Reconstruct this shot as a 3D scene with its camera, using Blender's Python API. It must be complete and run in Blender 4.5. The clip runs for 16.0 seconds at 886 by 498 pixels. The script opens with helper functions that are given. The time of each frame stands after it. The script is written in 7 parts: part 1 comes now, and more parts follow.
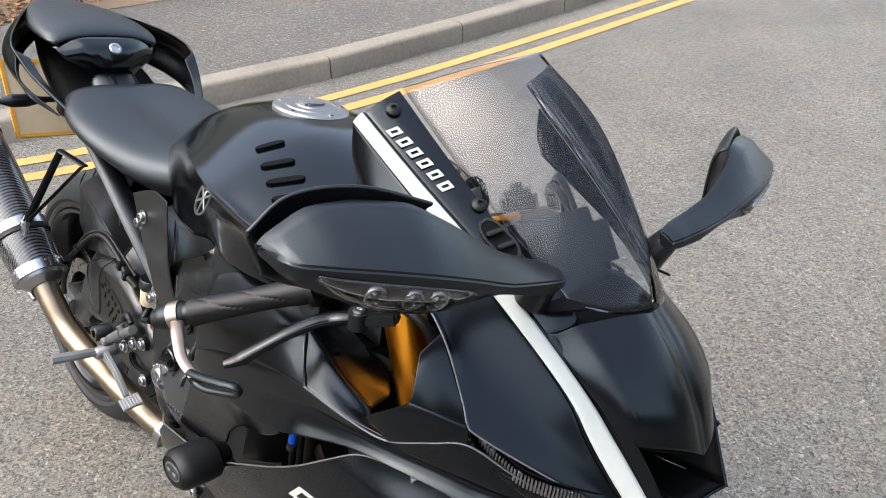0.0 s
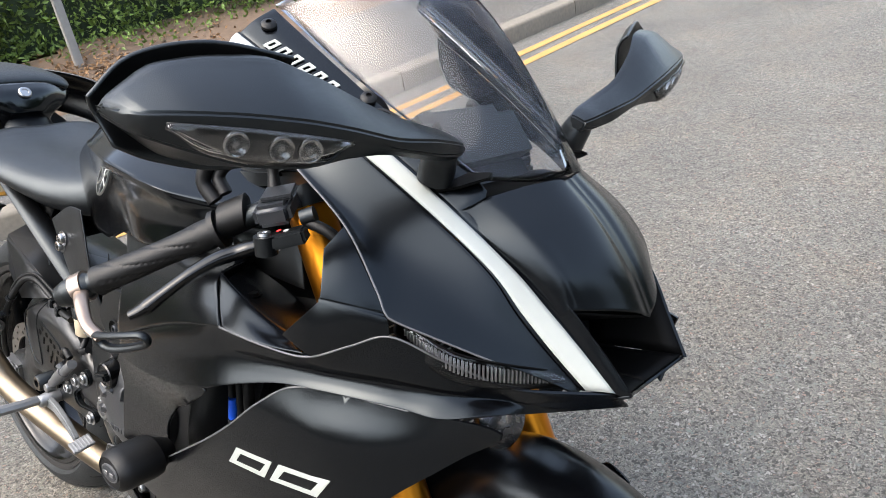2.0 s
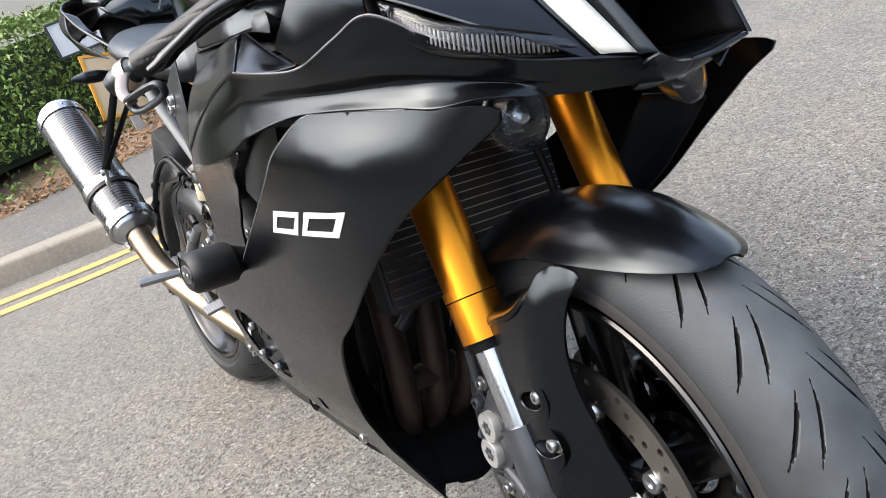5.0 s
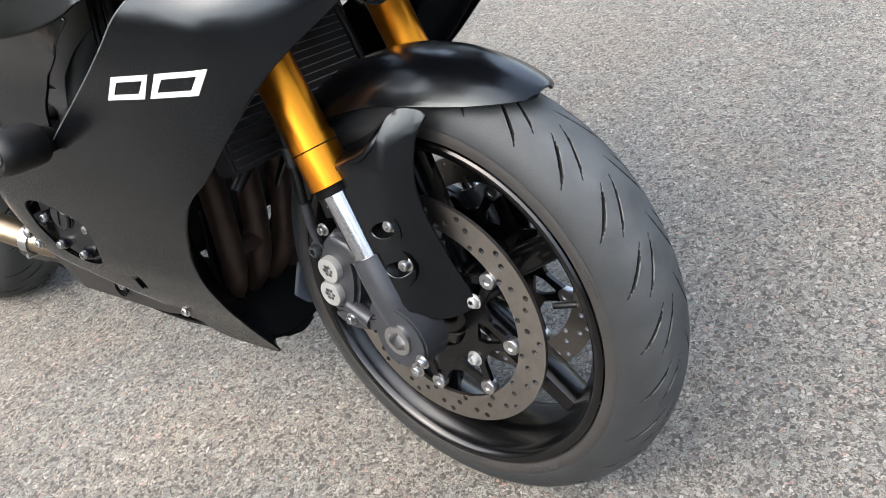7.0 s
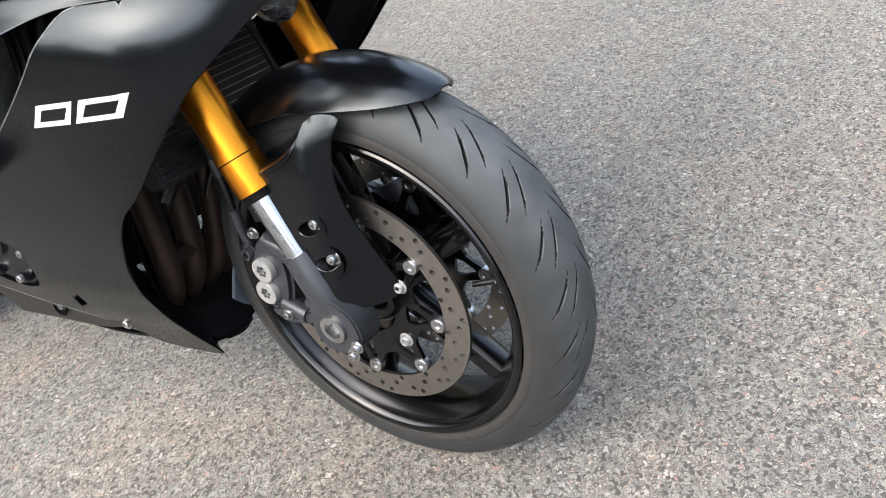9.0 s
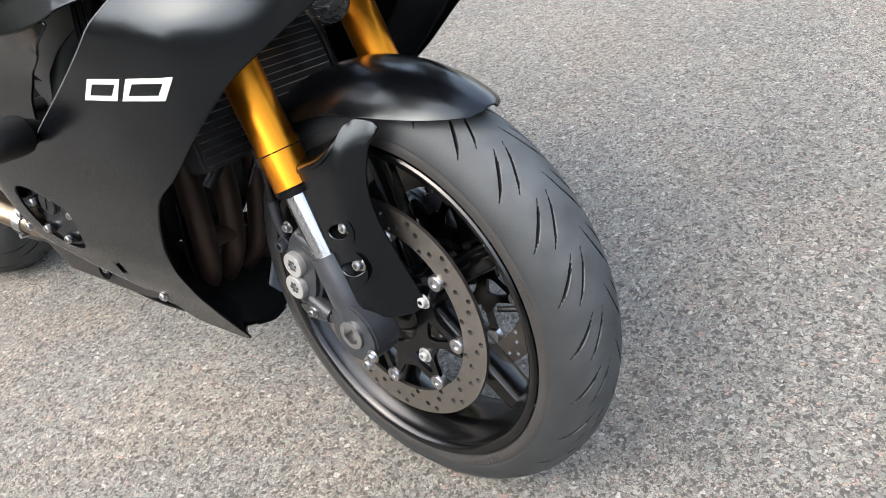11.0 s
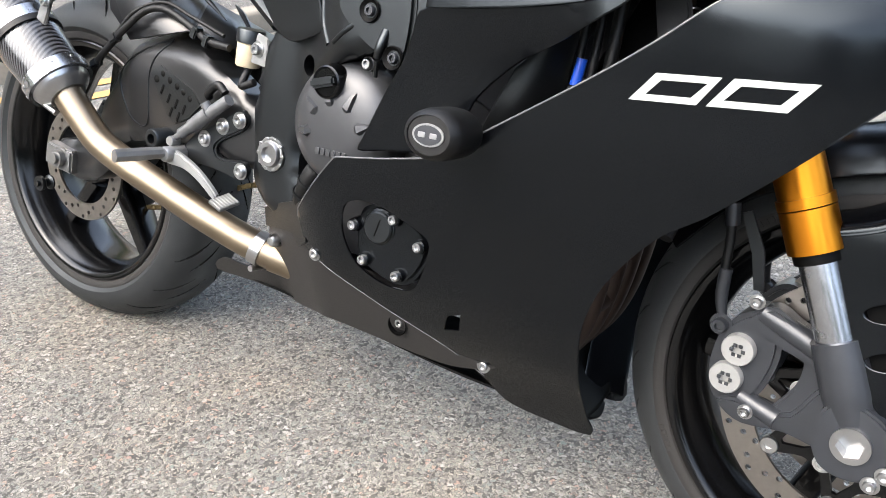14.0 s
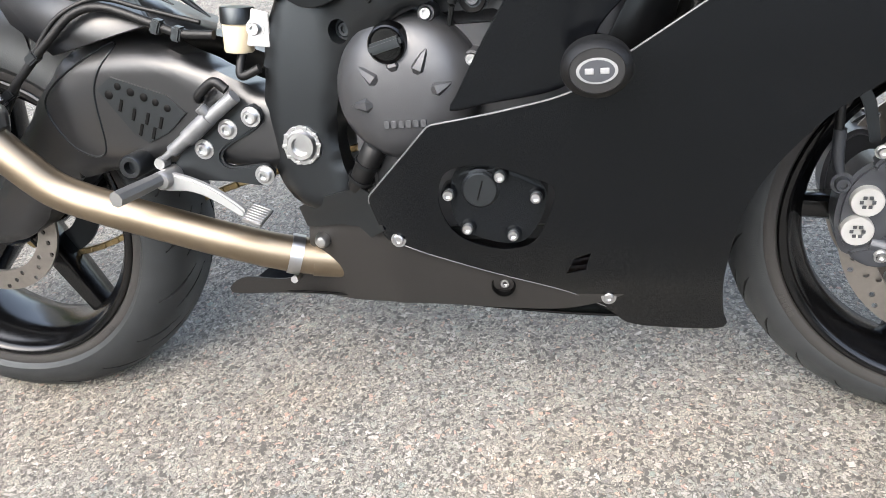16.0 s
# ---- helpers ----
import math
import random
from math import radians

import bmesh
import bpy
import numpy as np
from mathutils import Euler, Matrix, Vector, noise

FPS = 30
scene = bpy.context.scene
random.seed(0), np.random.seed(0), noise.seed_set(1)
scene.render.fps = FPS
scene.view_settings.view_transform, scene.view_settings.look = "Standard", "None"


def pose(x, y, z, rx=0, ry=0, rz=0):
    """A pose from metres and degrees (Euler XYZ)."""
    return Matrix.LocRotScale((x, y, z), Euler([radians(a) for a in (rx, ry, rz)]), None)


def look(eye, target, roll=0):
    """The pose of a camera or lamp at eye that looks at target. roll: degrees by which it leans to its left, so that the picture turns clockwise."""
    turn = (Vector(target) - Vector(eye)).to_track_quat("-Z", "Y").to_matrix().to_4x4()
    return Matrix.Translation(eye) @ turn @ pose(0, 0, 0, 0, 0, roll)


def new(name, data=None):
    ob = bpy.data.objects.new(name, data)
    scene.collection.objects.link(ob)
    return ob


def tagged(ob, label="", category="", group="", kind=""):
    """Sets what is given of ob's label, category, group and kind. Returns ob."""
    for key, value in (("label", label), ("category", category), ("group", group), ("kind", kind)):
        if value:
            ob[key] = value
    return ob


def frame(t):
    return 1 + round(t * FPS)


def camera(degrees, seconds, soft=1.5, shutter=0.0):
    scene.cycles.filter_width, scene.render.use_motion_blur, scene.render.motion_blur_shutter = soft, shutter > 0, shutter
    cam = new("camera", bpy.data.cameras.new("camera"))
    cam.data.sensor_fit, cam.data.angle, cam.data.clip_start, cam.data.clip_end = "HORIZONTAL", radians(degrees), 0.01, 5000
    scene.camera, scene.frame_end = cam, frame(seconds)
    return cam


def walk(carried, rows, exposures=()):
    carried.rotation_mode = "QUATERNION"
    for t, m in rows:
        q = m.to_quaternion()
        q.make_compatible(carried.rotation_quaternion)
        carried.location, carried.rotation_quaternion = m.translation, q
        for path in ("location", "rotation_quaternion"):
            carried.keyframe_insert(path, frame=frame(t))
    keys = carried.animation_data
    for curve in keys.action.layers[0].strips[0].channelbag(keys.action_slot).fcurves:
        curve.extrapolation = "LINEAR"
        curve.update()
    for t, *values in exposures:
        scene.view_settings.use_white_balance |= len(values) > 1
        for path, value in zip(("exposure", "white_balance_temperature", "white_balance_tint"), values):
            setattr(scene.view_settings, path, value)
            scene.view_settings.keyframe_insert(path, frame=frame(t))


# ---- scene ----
cam = camera(58.7, 16.0, soft=0.6)
PATH = [
    (0, (1.733, -0.422, 1.39), (0.463, 0.713, 0.343), -1.3),
    (0.5, (1.747, -0.425, 1.388), (0.493, 0.729, 0.341), -1.6),
    (1, (1.773, -0.433, 1.36), (0.542, 0.729, 0.296), -2.9),
    (1.5, (1.807, -0.422, 1.304), (0.559, 0.754, 0.275), -6.2),
    (2, (1.813, -0.41, 1.2), (0.511, 0.825, 0.316), -10.2),
    (2.5, (1.83, -0.413, 1.097), (0.446, 0.857, 0.41), -13.5),
    (3, (1.866, -0.366, 0.998), (0.375, 0.85, 0.454), -15.1),
    (3.5, (1.881, -0.336, 0.939), (0.312, 0.806, 0.454), -17.2),
    (4, (1.883, -0.325, 0.913), (0.271, 0.735, 0.387), -19.5),
    (4.5, (1.893, -0.328, 0.897), (0.252, 0.623, 0.262), -21.1),
    (5, (1.918, -0.348, 0.888), (0.268, 0.482, 0.12), -21.8),
    (5.2, (1.924, -0.356, 0.882), (0.287, 0.428, 0.044), -21.7),
    (7.3, (1.906, -0.568, 0.953), (0.889, 0.66, -0.254), -16.8),
    (7.5, (1.908, -0.576, 0.965), (0.926, 0.663, -0.26), -17.0),
    (8, (1.931, -0.576, 0.966), (0.977, 0.674, -0.27), -17.9),
    (8.5, (1.95, -0.579, 0.971), (1.005, 0.671, -0.272), -18.4),
    (8.7, (1.956, -0.585, 0.967), (1.005, 0.67, -0.267), -18.7),
    (10.8, (1.994, -0.532, 0.966), (0.908, 0.622, -0.253), -17.3),
    (11, (1.993, -0.523, 0.962), (0.872, 0.624, -0.233), -15.7),
    (11.5, (1.955, -0.532, 0.93), (0.756, 0.614, -0.187), -10.4),
    (12, (1.874, -0.583, 0.914), (0.662, 0.612, -0.135), -6.3),
    (12.5, (1.762, -0.653, 0.863), (0.638, 0.663, -0.14), -2.3),
    (13, (1.639, -0.74, 0.859), (0.614, 0.684, -0.102), 0.2),
    (13.5, (1.519, -0.803, 0.86), (0.546, 0.683, -0.061), 1.4),
    (14, (1.366, -0.822, 0.855), (0.376, 0.651, -0.066), -0.3),
    (14.5, (1.244, -0.838, 0.876), (0.236, 0.6, -0.081), -4.1),
    (15, (1.158, -0.84, 0.891), (0.246, 0.634, -0.107), -9.0),
    (15.5, (1.046, -0.876, 0.906), (0.388, 0.699, -0.137), -10.9),
    (16, (0.954, -0.891, 0.876), (0.511, 0.705, -0.245), -8.2),
]
walk(cam, [(t, look(eye, target, roll)) for t, eye, target, roll in PATH], [(0.0, 2.22), (2.0, 2.28), (3.0, 2.32), (5.0, 2.5), (8.0, 2.58), (12.0, 2.66), (14.0, 2.76), (16.0, 2.92)])

from mathutils.bvhtree import BVHTree
from mathutils.geometry import delaunay_2d_cdt

# ---- light ----
world = bpy.data.worlds.new("sky")
scene.world = world
world.use_nodes = True
nt = world.node_tree
sky = nt.nodes.new("ShaderNodeTexSky")
sky.sky_type, sky.sun_disc = "NISHITA", False
SUN_UP, SUN_TURN = radians(52), radians(200)
sky.sun_elevation, sky.sun_rotation = SUN_UP, SUN_TURN
sky.air_density, sky.dust_density = 1.2, 4.0
grey = nt.nodes.new("ShaderNodeHueSaturation")
grey.inputs["Saturation"].default_value = 0.72
nt.links.new(sky.outputs[0], grey.inputs["Color"])
nt.links.new(grey.outputs[0], nt.nodes["Background"].inputs[0])
nt.nodes["Background"].inputs[1].default_value = 0.15
sun = new("sun", bpy.data.lights.new("sun", "SUN"))
sun.data.energy, sun.data.angle, sun.data.color = 0.9, radians(85), (1.0, 0.98, 0.95)
SUN_WAY = Vector((math.sin(SUN_TURN) * math.cos(SUN_UP), math.cos(SUN_TURN) * math.cos(SUN_UP), math.sin(SUN_UP)))
sun.matrix_world = look(SUN_WAY * 30, (0, 0, 0))


# ---- materials ----
def mat(name, color, rough=0.5, metal=0.0, vary=0.25, grain=60.0, bump=0.0, bump_scale=400.0, coat=0.0, rough_vary=0.08, spec=0.5, tint=(1.0, 1.0, 1.0)):
    """A surface with uneven tone at two scales, uneven gloss and fine relief."""
    m = bpy.data.materials.new(name)
    m.use_nodes = True
    n, k = m.node_tree.nodes, m.node_tree.links
    b = n["Principled BSDF"]
    co = n.new("ShaderNodeTexCoord")
    fine, broad = n.new("ShaderNodeTexNoise"), n.new("ShaderNodeTexNoise")
    fine.inputs["Scale"].default_value, fine.inputs["Detail"].default_value = grain, 6
    broad.inputs["Scale"].default_value, broad.inputs["Detail"].default_value = grain / 14, 4
    mix = n.new("ShaderNodeMath")
    mix.operation = "MULTIPLY_ADD"
    mix.inputs[1].default_value = 0.5
    half = n.new("ShaderNodeMath")
    half.operation = "MULTIPLY"
    half.inputs[1].default_value = 0.5
    for t in (fine, broad):
        k.new(co.outputs["Object"], t.inputs["Vector"])
    k.new(broad.outputs[0], half.inputs[0])
    k.new(fine.outputs[0], mix.inputs[0])
    k.new(half.outputs[0], mix.inputs[2])
    ramp = n.new("ShaderNodeValToRGB")
    e = ramp.color_ramp.elements
    e[0].position, e[1].position = 0.3, 0.7
    e[0].color = (*[c * (1 - vary) for c in color], 1)
    e[1].color = (*[min(1, c * (1 + vary)) for c in color], 1)
    k.new(mix.outputs[0], ramp.inputs[0])
    k.new(ramp.outputs[0], b.inputs["Base Color"])
    rg = n.new("ShaderNodeMapRange")
    rg.inputs["To Min"].default_value, rg.inputs["To Max"].default_value = max(0.02, rough - rough_vary), min(1, rough + rough_vary)
    k.new(mix.outputs[0], rg.inputs["Value"])
    k.new(rg.outputs[0], b.inputs["Roughness"])
    b.inputs["Metallic"].default_value = metal
    b.inputs["Specular IOR Level"].default_value = spec
    b.inputs["Specular Tint"].default_value = (*tint, 1)
    b.inputs["Coat Weight"].default_value = coat
    b.inputs["Coat Roughness"].default_value = 0.12
    if bump:
        bt, bn = n.new("ShaderNodeTexNoise"), n.new("ShaderNodeBump")
        bt.inputs["Scale"].default_value, bt.inputs["Detail"].default_value = bump_scale, 3
        bn.inputs["Strength"].default_value, bn.inputs["Distance"].default_value = bump, 0.001
        k.new(co.outputs["Object"], bt.inputs["Vector"])
        k.new(bt.outputs[0], bn.inputs["Height"])
        k.new(bn.outputs[0], b.inputs["Normal"])
    return m


M_PAINT = mat("satin_black_paint", (0.0011, 0.0012, 0.0016), 0.24, vary=0.12, grain=30, rough_vary=0.03, bump=0.03, bump_scale=900, spec=0.3, tint=(0.84, 0.94, 1.0))
M_TANK = mat("gloss_black_tank", (0.0011, 0.0012, 0.0015), 0.15, vary=0.12, grain=30, rough_vary=0.03, bump=0.02, bump_scale=900, spec=0.42, tint=(0.84, 0.94, 1.0))
M_PLASTIC = mat("black_plastic", (0.0022, 0.0022, 0.0023), 0.34, vary=0.2, grain=90, bump=0.15, bump_scale=1500, spec=0.42, tint=(0.84, 0.94, 1.0))
# inner plastic darkened to near-black, so crevice shade is in its colour
M_INNER_SHADE = mat("inner_plastic_and_shade", (0.0003, 0.0003, 0.0003), 0.6, vary=0.2, spec=0.08)
M_RUBBER = mat("tyre_rubber", (0.0118, 0.0124, 0.0128), 0.58, vary=0.4, grain=34, bump=0.32, bump_scale=650, spec=0.28, tint=(0.88, 0.96, 1.0))


def dusted(m, dust, half):
    """Pale road dust worn into the running band of a tyre, in patches."""
    n, k = m.node_tree.nodes, m.node_tree.links
    base = n["Principled BSDF"].inputs["Base Color"]
    was = base.links[0].from_socket
    co, sep, side = n.new("ShaderNodeTexCoord"), n.new("ShaderNodeSeparateXYZ"), n.new("ShaderNodeMath")
    side.operation = "ABSOLUTE"
    k.new(co.outputs["Object"], sep.inputs[0])
    k.new(sep.outputs["Y"], side.inputs[0])
    band, spots, mul, mix = n.new("ShaderNodeMapRange"), n.new("ShaderNodeTexNoise"), n.new("ShaderNodeMath"), n.new("ShaderNodeMix")
    band.interpolation_type = "SMOOTHSTEP"
    for key, v in (("From Min", half), ("From Max", half * 0.35), ("To Min", 0.0), ("To Max", 1.5)):
        band.inputs[key].default_value = v
    k.new(side.outputs[0], band.inputs["Value"])
    spots.inputs["Scale"].default_value, spots.inputs["Detail"].default_value = 26, 7
    k.new(co.outputs["Object"], spots.inputs["Vector"])
    mul.operation, mul.use_clamp = "MULTIPLY", True
    k.new(band.outputs[0], mul.inputs[0])
    k.new(spots.outputs[0], mul.inputs[1])
    mix.data_type = "RGBA"
    mix.inputs[7].default_value = (*dust, 1)
    k.new(mul.outputs[0], mix.inputs[0])
    k.new(was, mix.inputs[6])
    k.new(mix.outputs[2], base)
    return m


dusted(M_RUBBER, (0.049, 0.052, 0.053), 0.062)
M_GRIP = mat("grip_rubber", (0.0013, 0.0013, 0.0014), 0.5, vary=0.2, spec=0.27, bump=0.2, bump_scale=900)
# undusted groove rubber, set near-black to paint in the shade of the grooves
M_GROOVE_SHADE = mat("groove_rubber_shade", (0.0022, 0.0022, 0.0023), 0.7, vary=0.2, grain=40, spec=0.15)
M_WALL_RUBBER = mat("tyre_sidewall", (0.0115, 0.0107, 0.0100), 0.8, vary=0.3, grain=40, bump=0.2, bump_scale=600, spec=0.3)
M_RIM = mat("gloss_black_rim", (0.001, 0.001, 0.0011), 0.2, vary=0.2, spec=0.34)
M_GOLD = mat("gold_anodised", (0.54, 0.195, 0.014), 0.32, metal=1.0, vary=0.05, grain=20, rough_vary=0.01)
M_CHROME = mat("polished_tube", (0.36, 0.37, 0.39), 0.26, metal=1.0, vary=0.05)
M_STEEL = mat("bolt_steel", (0.3825, 0.3825, 0.3825), 0.3, metal=1.0, vary=0.15)
M_DISC = mat("brake_disc_steel", (0.225, 0.207, 0.188), 0.36, metal=1.0, vary=0.12, grain=120, bump=0.1, bump_scale=1200)
M_GREY = mat("grey_cast_alloy", (0.022, 0.024, 0.028), 0.36, metal=0.35, vary=0.15, bump=0.15, bump_scale=900)
M_ALLOY = mat("bare_alloy", (0.225, 0.225, 0.225), 0.42, metal=0.9, vary=0.15, bump=0.1)
M_DULL = mat("dull_cast_alloy", (0.11, 0.112, 0.115), 0.5, metal=0.7, vary=0.3, grain=90, bump=0.2)
M_SWING = mat("satin_swingarm_black", (0.0045, 0.0047, 0.0052), 0.34, metal=0.1, vary=0.15, bump=0.08, bump_scale=1100, spec=0.5)
M_ENGINE = mat("engine_cover_grey", (0.031, 0.032, 0.0345), 0.38, metal=0.4, vary=0.15, bump=0.12, bump_scale=900)
M_FRAME = mat("frame_black", (0.0018, 0.0018, 0.002), 0.38, vary=0.15, spec=0.36, bump=0.12, bump_scale=1100, tint=(0.84, 0.94, 1.0))
M_TITAN = mat("titanium_pipe", (0.205, 0.165, 0.118), 0.4, metal=1.0, vary=0.18, grain=18, bump=0.06, bump_scale=500)
M_SEAT = mat("seat_vinyl", (0.00408, 0.004216, 0.004556), 0.42, vary=0.15, bump=0.35, bump_scale=1300, tint=(0.84, 0.94, 1.0))
M_WHITE = mat("white_decal", (0.275, 0.287, 0.268), 0.55, vary=0.05, spec=0.3)
M_HEADER = mat("heated_header_pipe", (0.028, 0.0165, 0.0118), 0.5, metal=0.6, vary=0.4, grain=35)
M_CAP = mat("bright_cap", (0.30, 0.30, 0.292), 0.35, metal=0.6, vary=0.08)
M_REFLECT = mat("lamp_reflector", (0.60, 0.58, 0.53), 0.25, metal=0.85, vary=0.3, grain=150)
M_BRONZE = mat("bronze_alloy", (0.2457, 0.193, 0.158), 0.35, metal=0.9, vary=0.1)
M_RAD = mat("radiator_core", (0.02, 0.02, 0.021), 0.5, metal=0.3, vary=0.2)


def clear(name, color, rough=0.02, ior=1.45):
    """A thin clear sheet: what lies behind it, tinted, under a gloss that grows with the angle."""
    m = bpy.data.materials.new(name)
    m.use_nodes = True
    n, k = m.node_tree.nodes, m.node_tree.links
    n.remove(n["Principled BSDF"])
    see, shine, mix, fr = n.new("ShaderNodeBsdfTransparent"), n.new("ShaderNodeBsdfGlossy"), n.new("ShaderNodeMixShader"), n.new("ShaderNodeFresnel")
    see.inputs[0].default_value = (*color, 1)
    shine.inputs["Roughness"].default_value = rough
    fr.inputs["IOR"].default_value = ior
    k.new(fr.outputs[0], mix.inputs[0])
    k.new(see.outputs[0], mix.inputs[1])
    k.new(shine.outputs[0], mix.inputs[2])
    k.new(mix.outputs[0], n["Material Output"].inputs[0])
    return m


# pale grey for added beads that paint the highlight along panel edges
M_EDGE_HIGHLIGHT = mat("edge_highlight_grey", (0.06, 0.061, 0.064), 0.35, vary=0.3, grain=40, spec=0.5)
M_BELLY = mat("matt_dusty_plastic", (0.008, 0.0074, 0.007), 0.55, vary=0.25, grain=20, bump=0.2, bump_scale=1200, spec=0.35)
M_SCREEN = clear("smoked_screen", (0.78, 0.785, 0.80), 0.03, 1.32)
M_LED = mat("smoked_reflector", (0.24, 0.24, 0.235), 0.2, 0.9, vary=0.4, grain=200)
M_BED = mat("smoked_bed", (0.03, 0.029, 0.028), 0.3, 0.5, vary=0.5, grain=160)
M_RIBS = mat("light_ribs", (0.13, 0.13, 0.132), 0.32, 0.6, vary=0.3, grain=150)
M_LENS = clear("clear_lens", (0.93, 0.93, 0.93), 0.03)


# ---- shapes ----
def spline(points, n, closed=False):
    """n points evenly along a smooth line through the given ones."""
    p = [np.array(q, float) for q in points]
    q = [p[-1], *p, p[0], p[1]] if closed else [2 * p[0] - p[1], *p, 2 * p[-1] - p[-2]]
    spans = len(q) - 3
    fine = []
    for i in range(spans):
        a, b, c, d = q[i : i + 4]
        for u in np.linspace(0, 1, 12, endpoint=False):
            fine.append(0.5 * (2 * b + (c - a) * u + (2 * a - 5 * b + 4 * c - d) * u * u + (3 * b - a - 3 * c + d) * u**3))
    fine.append(q[-2] if not closed else q[1])
    fine = np.array(fine)
    far = np.r_[0, np.cumsum(np.linalg.norm(np.diff(fine, axis=0), axis=1))]
    at = np.linspace(0, far[-1], n, endpoint=not closed)
    return np.stack([np.interp(at, far, fine[:, i]) for i in range(fine.shape[1])], 1)


def net(rows, nu=24, nv=16):
    """A smooth sheet through rows of control points."""
    first = np.array([spline(r, nv) for r in rows])
    grid = np.stack([spline(first[:, j], nu) for j in range(nv)], 1)
    bm = bmesh.new()
    vs = [[bm.verts.new(p) for p in row] for row in grid]
    for i in range(nu - 1):
        for j in range(nv - 1):
            bm.faces.new((vs[i][j], vs[i + 1][j], vs[i + 1][j + 1], vs[i][j + 1]))
    return bm


def even_net(rows, nu=24, nv=16):
    """Like net(), but every row is divided at the same columns."""
    def curve(p, n):
        p = np.array(p, float)
        q = np.concatenate([[2 * p[0] - p[1]], p, [2 * p[-1] - p[-2]]])
        out = []
        for t in np.linspace(0, len(p) - 1, n):
            i = min(int(t), len(p) - 2)
            u, (a, b, c, d) = t - i, q[i : i + 4]
            out.append(0.5 * (2 * b + (c - a) * u + (2 * a - 5 * b + 4 * c - d) * u * u + (3 * b - a - 3 * c + d) * u**3))
        return np.array(out)

    first = np.array([curve(r, nv) for r in rows])
    grid = np.stack([curve(first[:, j], nu) for j in range(nv)], 1)
    bm = bmesh.new()
    vs = [[bm.verts.new(p) for p in row] for row in grid]
    for i in range(nu - 1):
        for j in range(nv - 1):
            bm.faces.new((vs[i][j], vs[i + 1][j], vs[i + 1][j + 1], vs[i][j + 1]))
    return bm


def hoops(rings, closed_ends=True):
    """A skin over rings of equally many points."""
    bm = bmesh.new()
    vs = [[bm.verts.new(p) for p in ring] for ring in rings]
    n = len(vs[0])
    for a, b in zip(vs, vs[1:]):
        for j in range(n):
            bm.faces.new((a[j], a[(j + 1) % n], b[(j + 1) % n], b[j]))
    if closed_ends:
        bm.faces.new(vs[0][::-1])
        bm.faces.new(vs[-1])
    bmesh.ops.recalc_face_normals(bm, faces=bm.faces)
    return bm


def tube(path, radius, n=14, steps=None, flat=1.0):
    """A pipe along a smooth line; radius: one, or one for each point of the path."""
    pts = spline(path, steps or 8 * len(path)) if len(path) > 2 else np.array(path, float)
    rad = np.interp(np.linspace(0, 1, len(pts)), np.linspace(0, 1, len(radius)), radius) if isinstance(radius, (list, tuple)) else [radius] * len(pts)
    rings, up = [], Vector((0, 0, 1))
    side = None
    for i, p in enumerate(pts):
        d = Vector(pts[min(i + 1, len(pts) - 1)] - pts[max(i - 1, 0)]).normalized()
        if side is None:
            side = d.cross(up if abs(d.z) < 0.9 else Vector((1, 0, 0))).normalized()
        side = (side - d * side.dot(d)).normalized()
        other = d.cross(side)
        rings.append([Vector(p) + (side * math.cos(a) + other * math.sin(a) * flat) * rad[i] for a in np.linspace(0, 2 * math.pi, n, endpoint=False)])
    return hoops(rings)


def lathe(profile, n=48, axis="y"):
    """A profile of (radius, along) turned round an axis; closed where the profile is."""
    rings = []
    for a in np.linspace(0, 2 * math.pi, n, endpoint=False):
        c, s = math.cos(a), math.sin(a)
        rings.append([(r * c, h, r * s) if axis == "y" else (r * c, r * s, h) for r, h in profile])
    bm = bmesh.new()
    vs = [[bm.verts.new(p) for p in ring] for ring in rings]
    m = len(profile)
    for i in range(n):
        a, b = vs[i], vs[(i + 1) % n]
        for j in range(m - 1):
            bm.faces.new((a[j], a[j + 1], b[j + 1], b[j]))
    bmesh.ops.remove_doubles(bm, verts=bm.verts, dist=1e-6)
    bmesh.ops.recalc_face_normals(bm, faces=bm.faces)
    return bm


def ring2(r, n=24, x=0.0, z=0.0, start=0.0):
    return [(x + r * math.cos(start + 2 * math.pi * i / n), z + r * math.sin(start + 2 * math.pi * i / n)) for i in range(n)]


def cut(outer, holes=(), y0=0.0, y1=0.01, bevel=0.0, seg=2):
    """A plate in x and z with holes through it, from y0 to y1."""
    bm = bmesh.new()
    edges = []
    for loop in (outer, *holes):
        vs = [bm.verts.new((x, y0, z)) for x, z in loop]
        edges += [bm.edges.new((vs[i], vs[(i + 1) % len(vs)])) for i in range(len(vs))]
    if holes:
        bmesh.ops.triangle_fill(bm, edges=edges, use_beauty=True, use_dissolve=False)
    else:
        bm.faces.new(bm.verts)
    made = bmesh.ops.extrude_face_region(bm, geom=list(bm.faces))
    bmesh.ops.translate(bm, verts=[v for v in made["geom"] if isinstance(v, bmesh.types.BMVert)], vec=(0, y1 - y0, 0))
    bmesh.ops.recalc_face_normals(bm, faces=bm.faces)
    if bevel:
        rim = [e for e in bm.edges if len(e.link_faces) == 2 and e.calc_face_angle(0) > 0.6]
        bmesh.ops.bevel(bm, geom=rim, offset=bevel, segments=seg, affect="EDGES", clamp_overlap=True)
    return bm


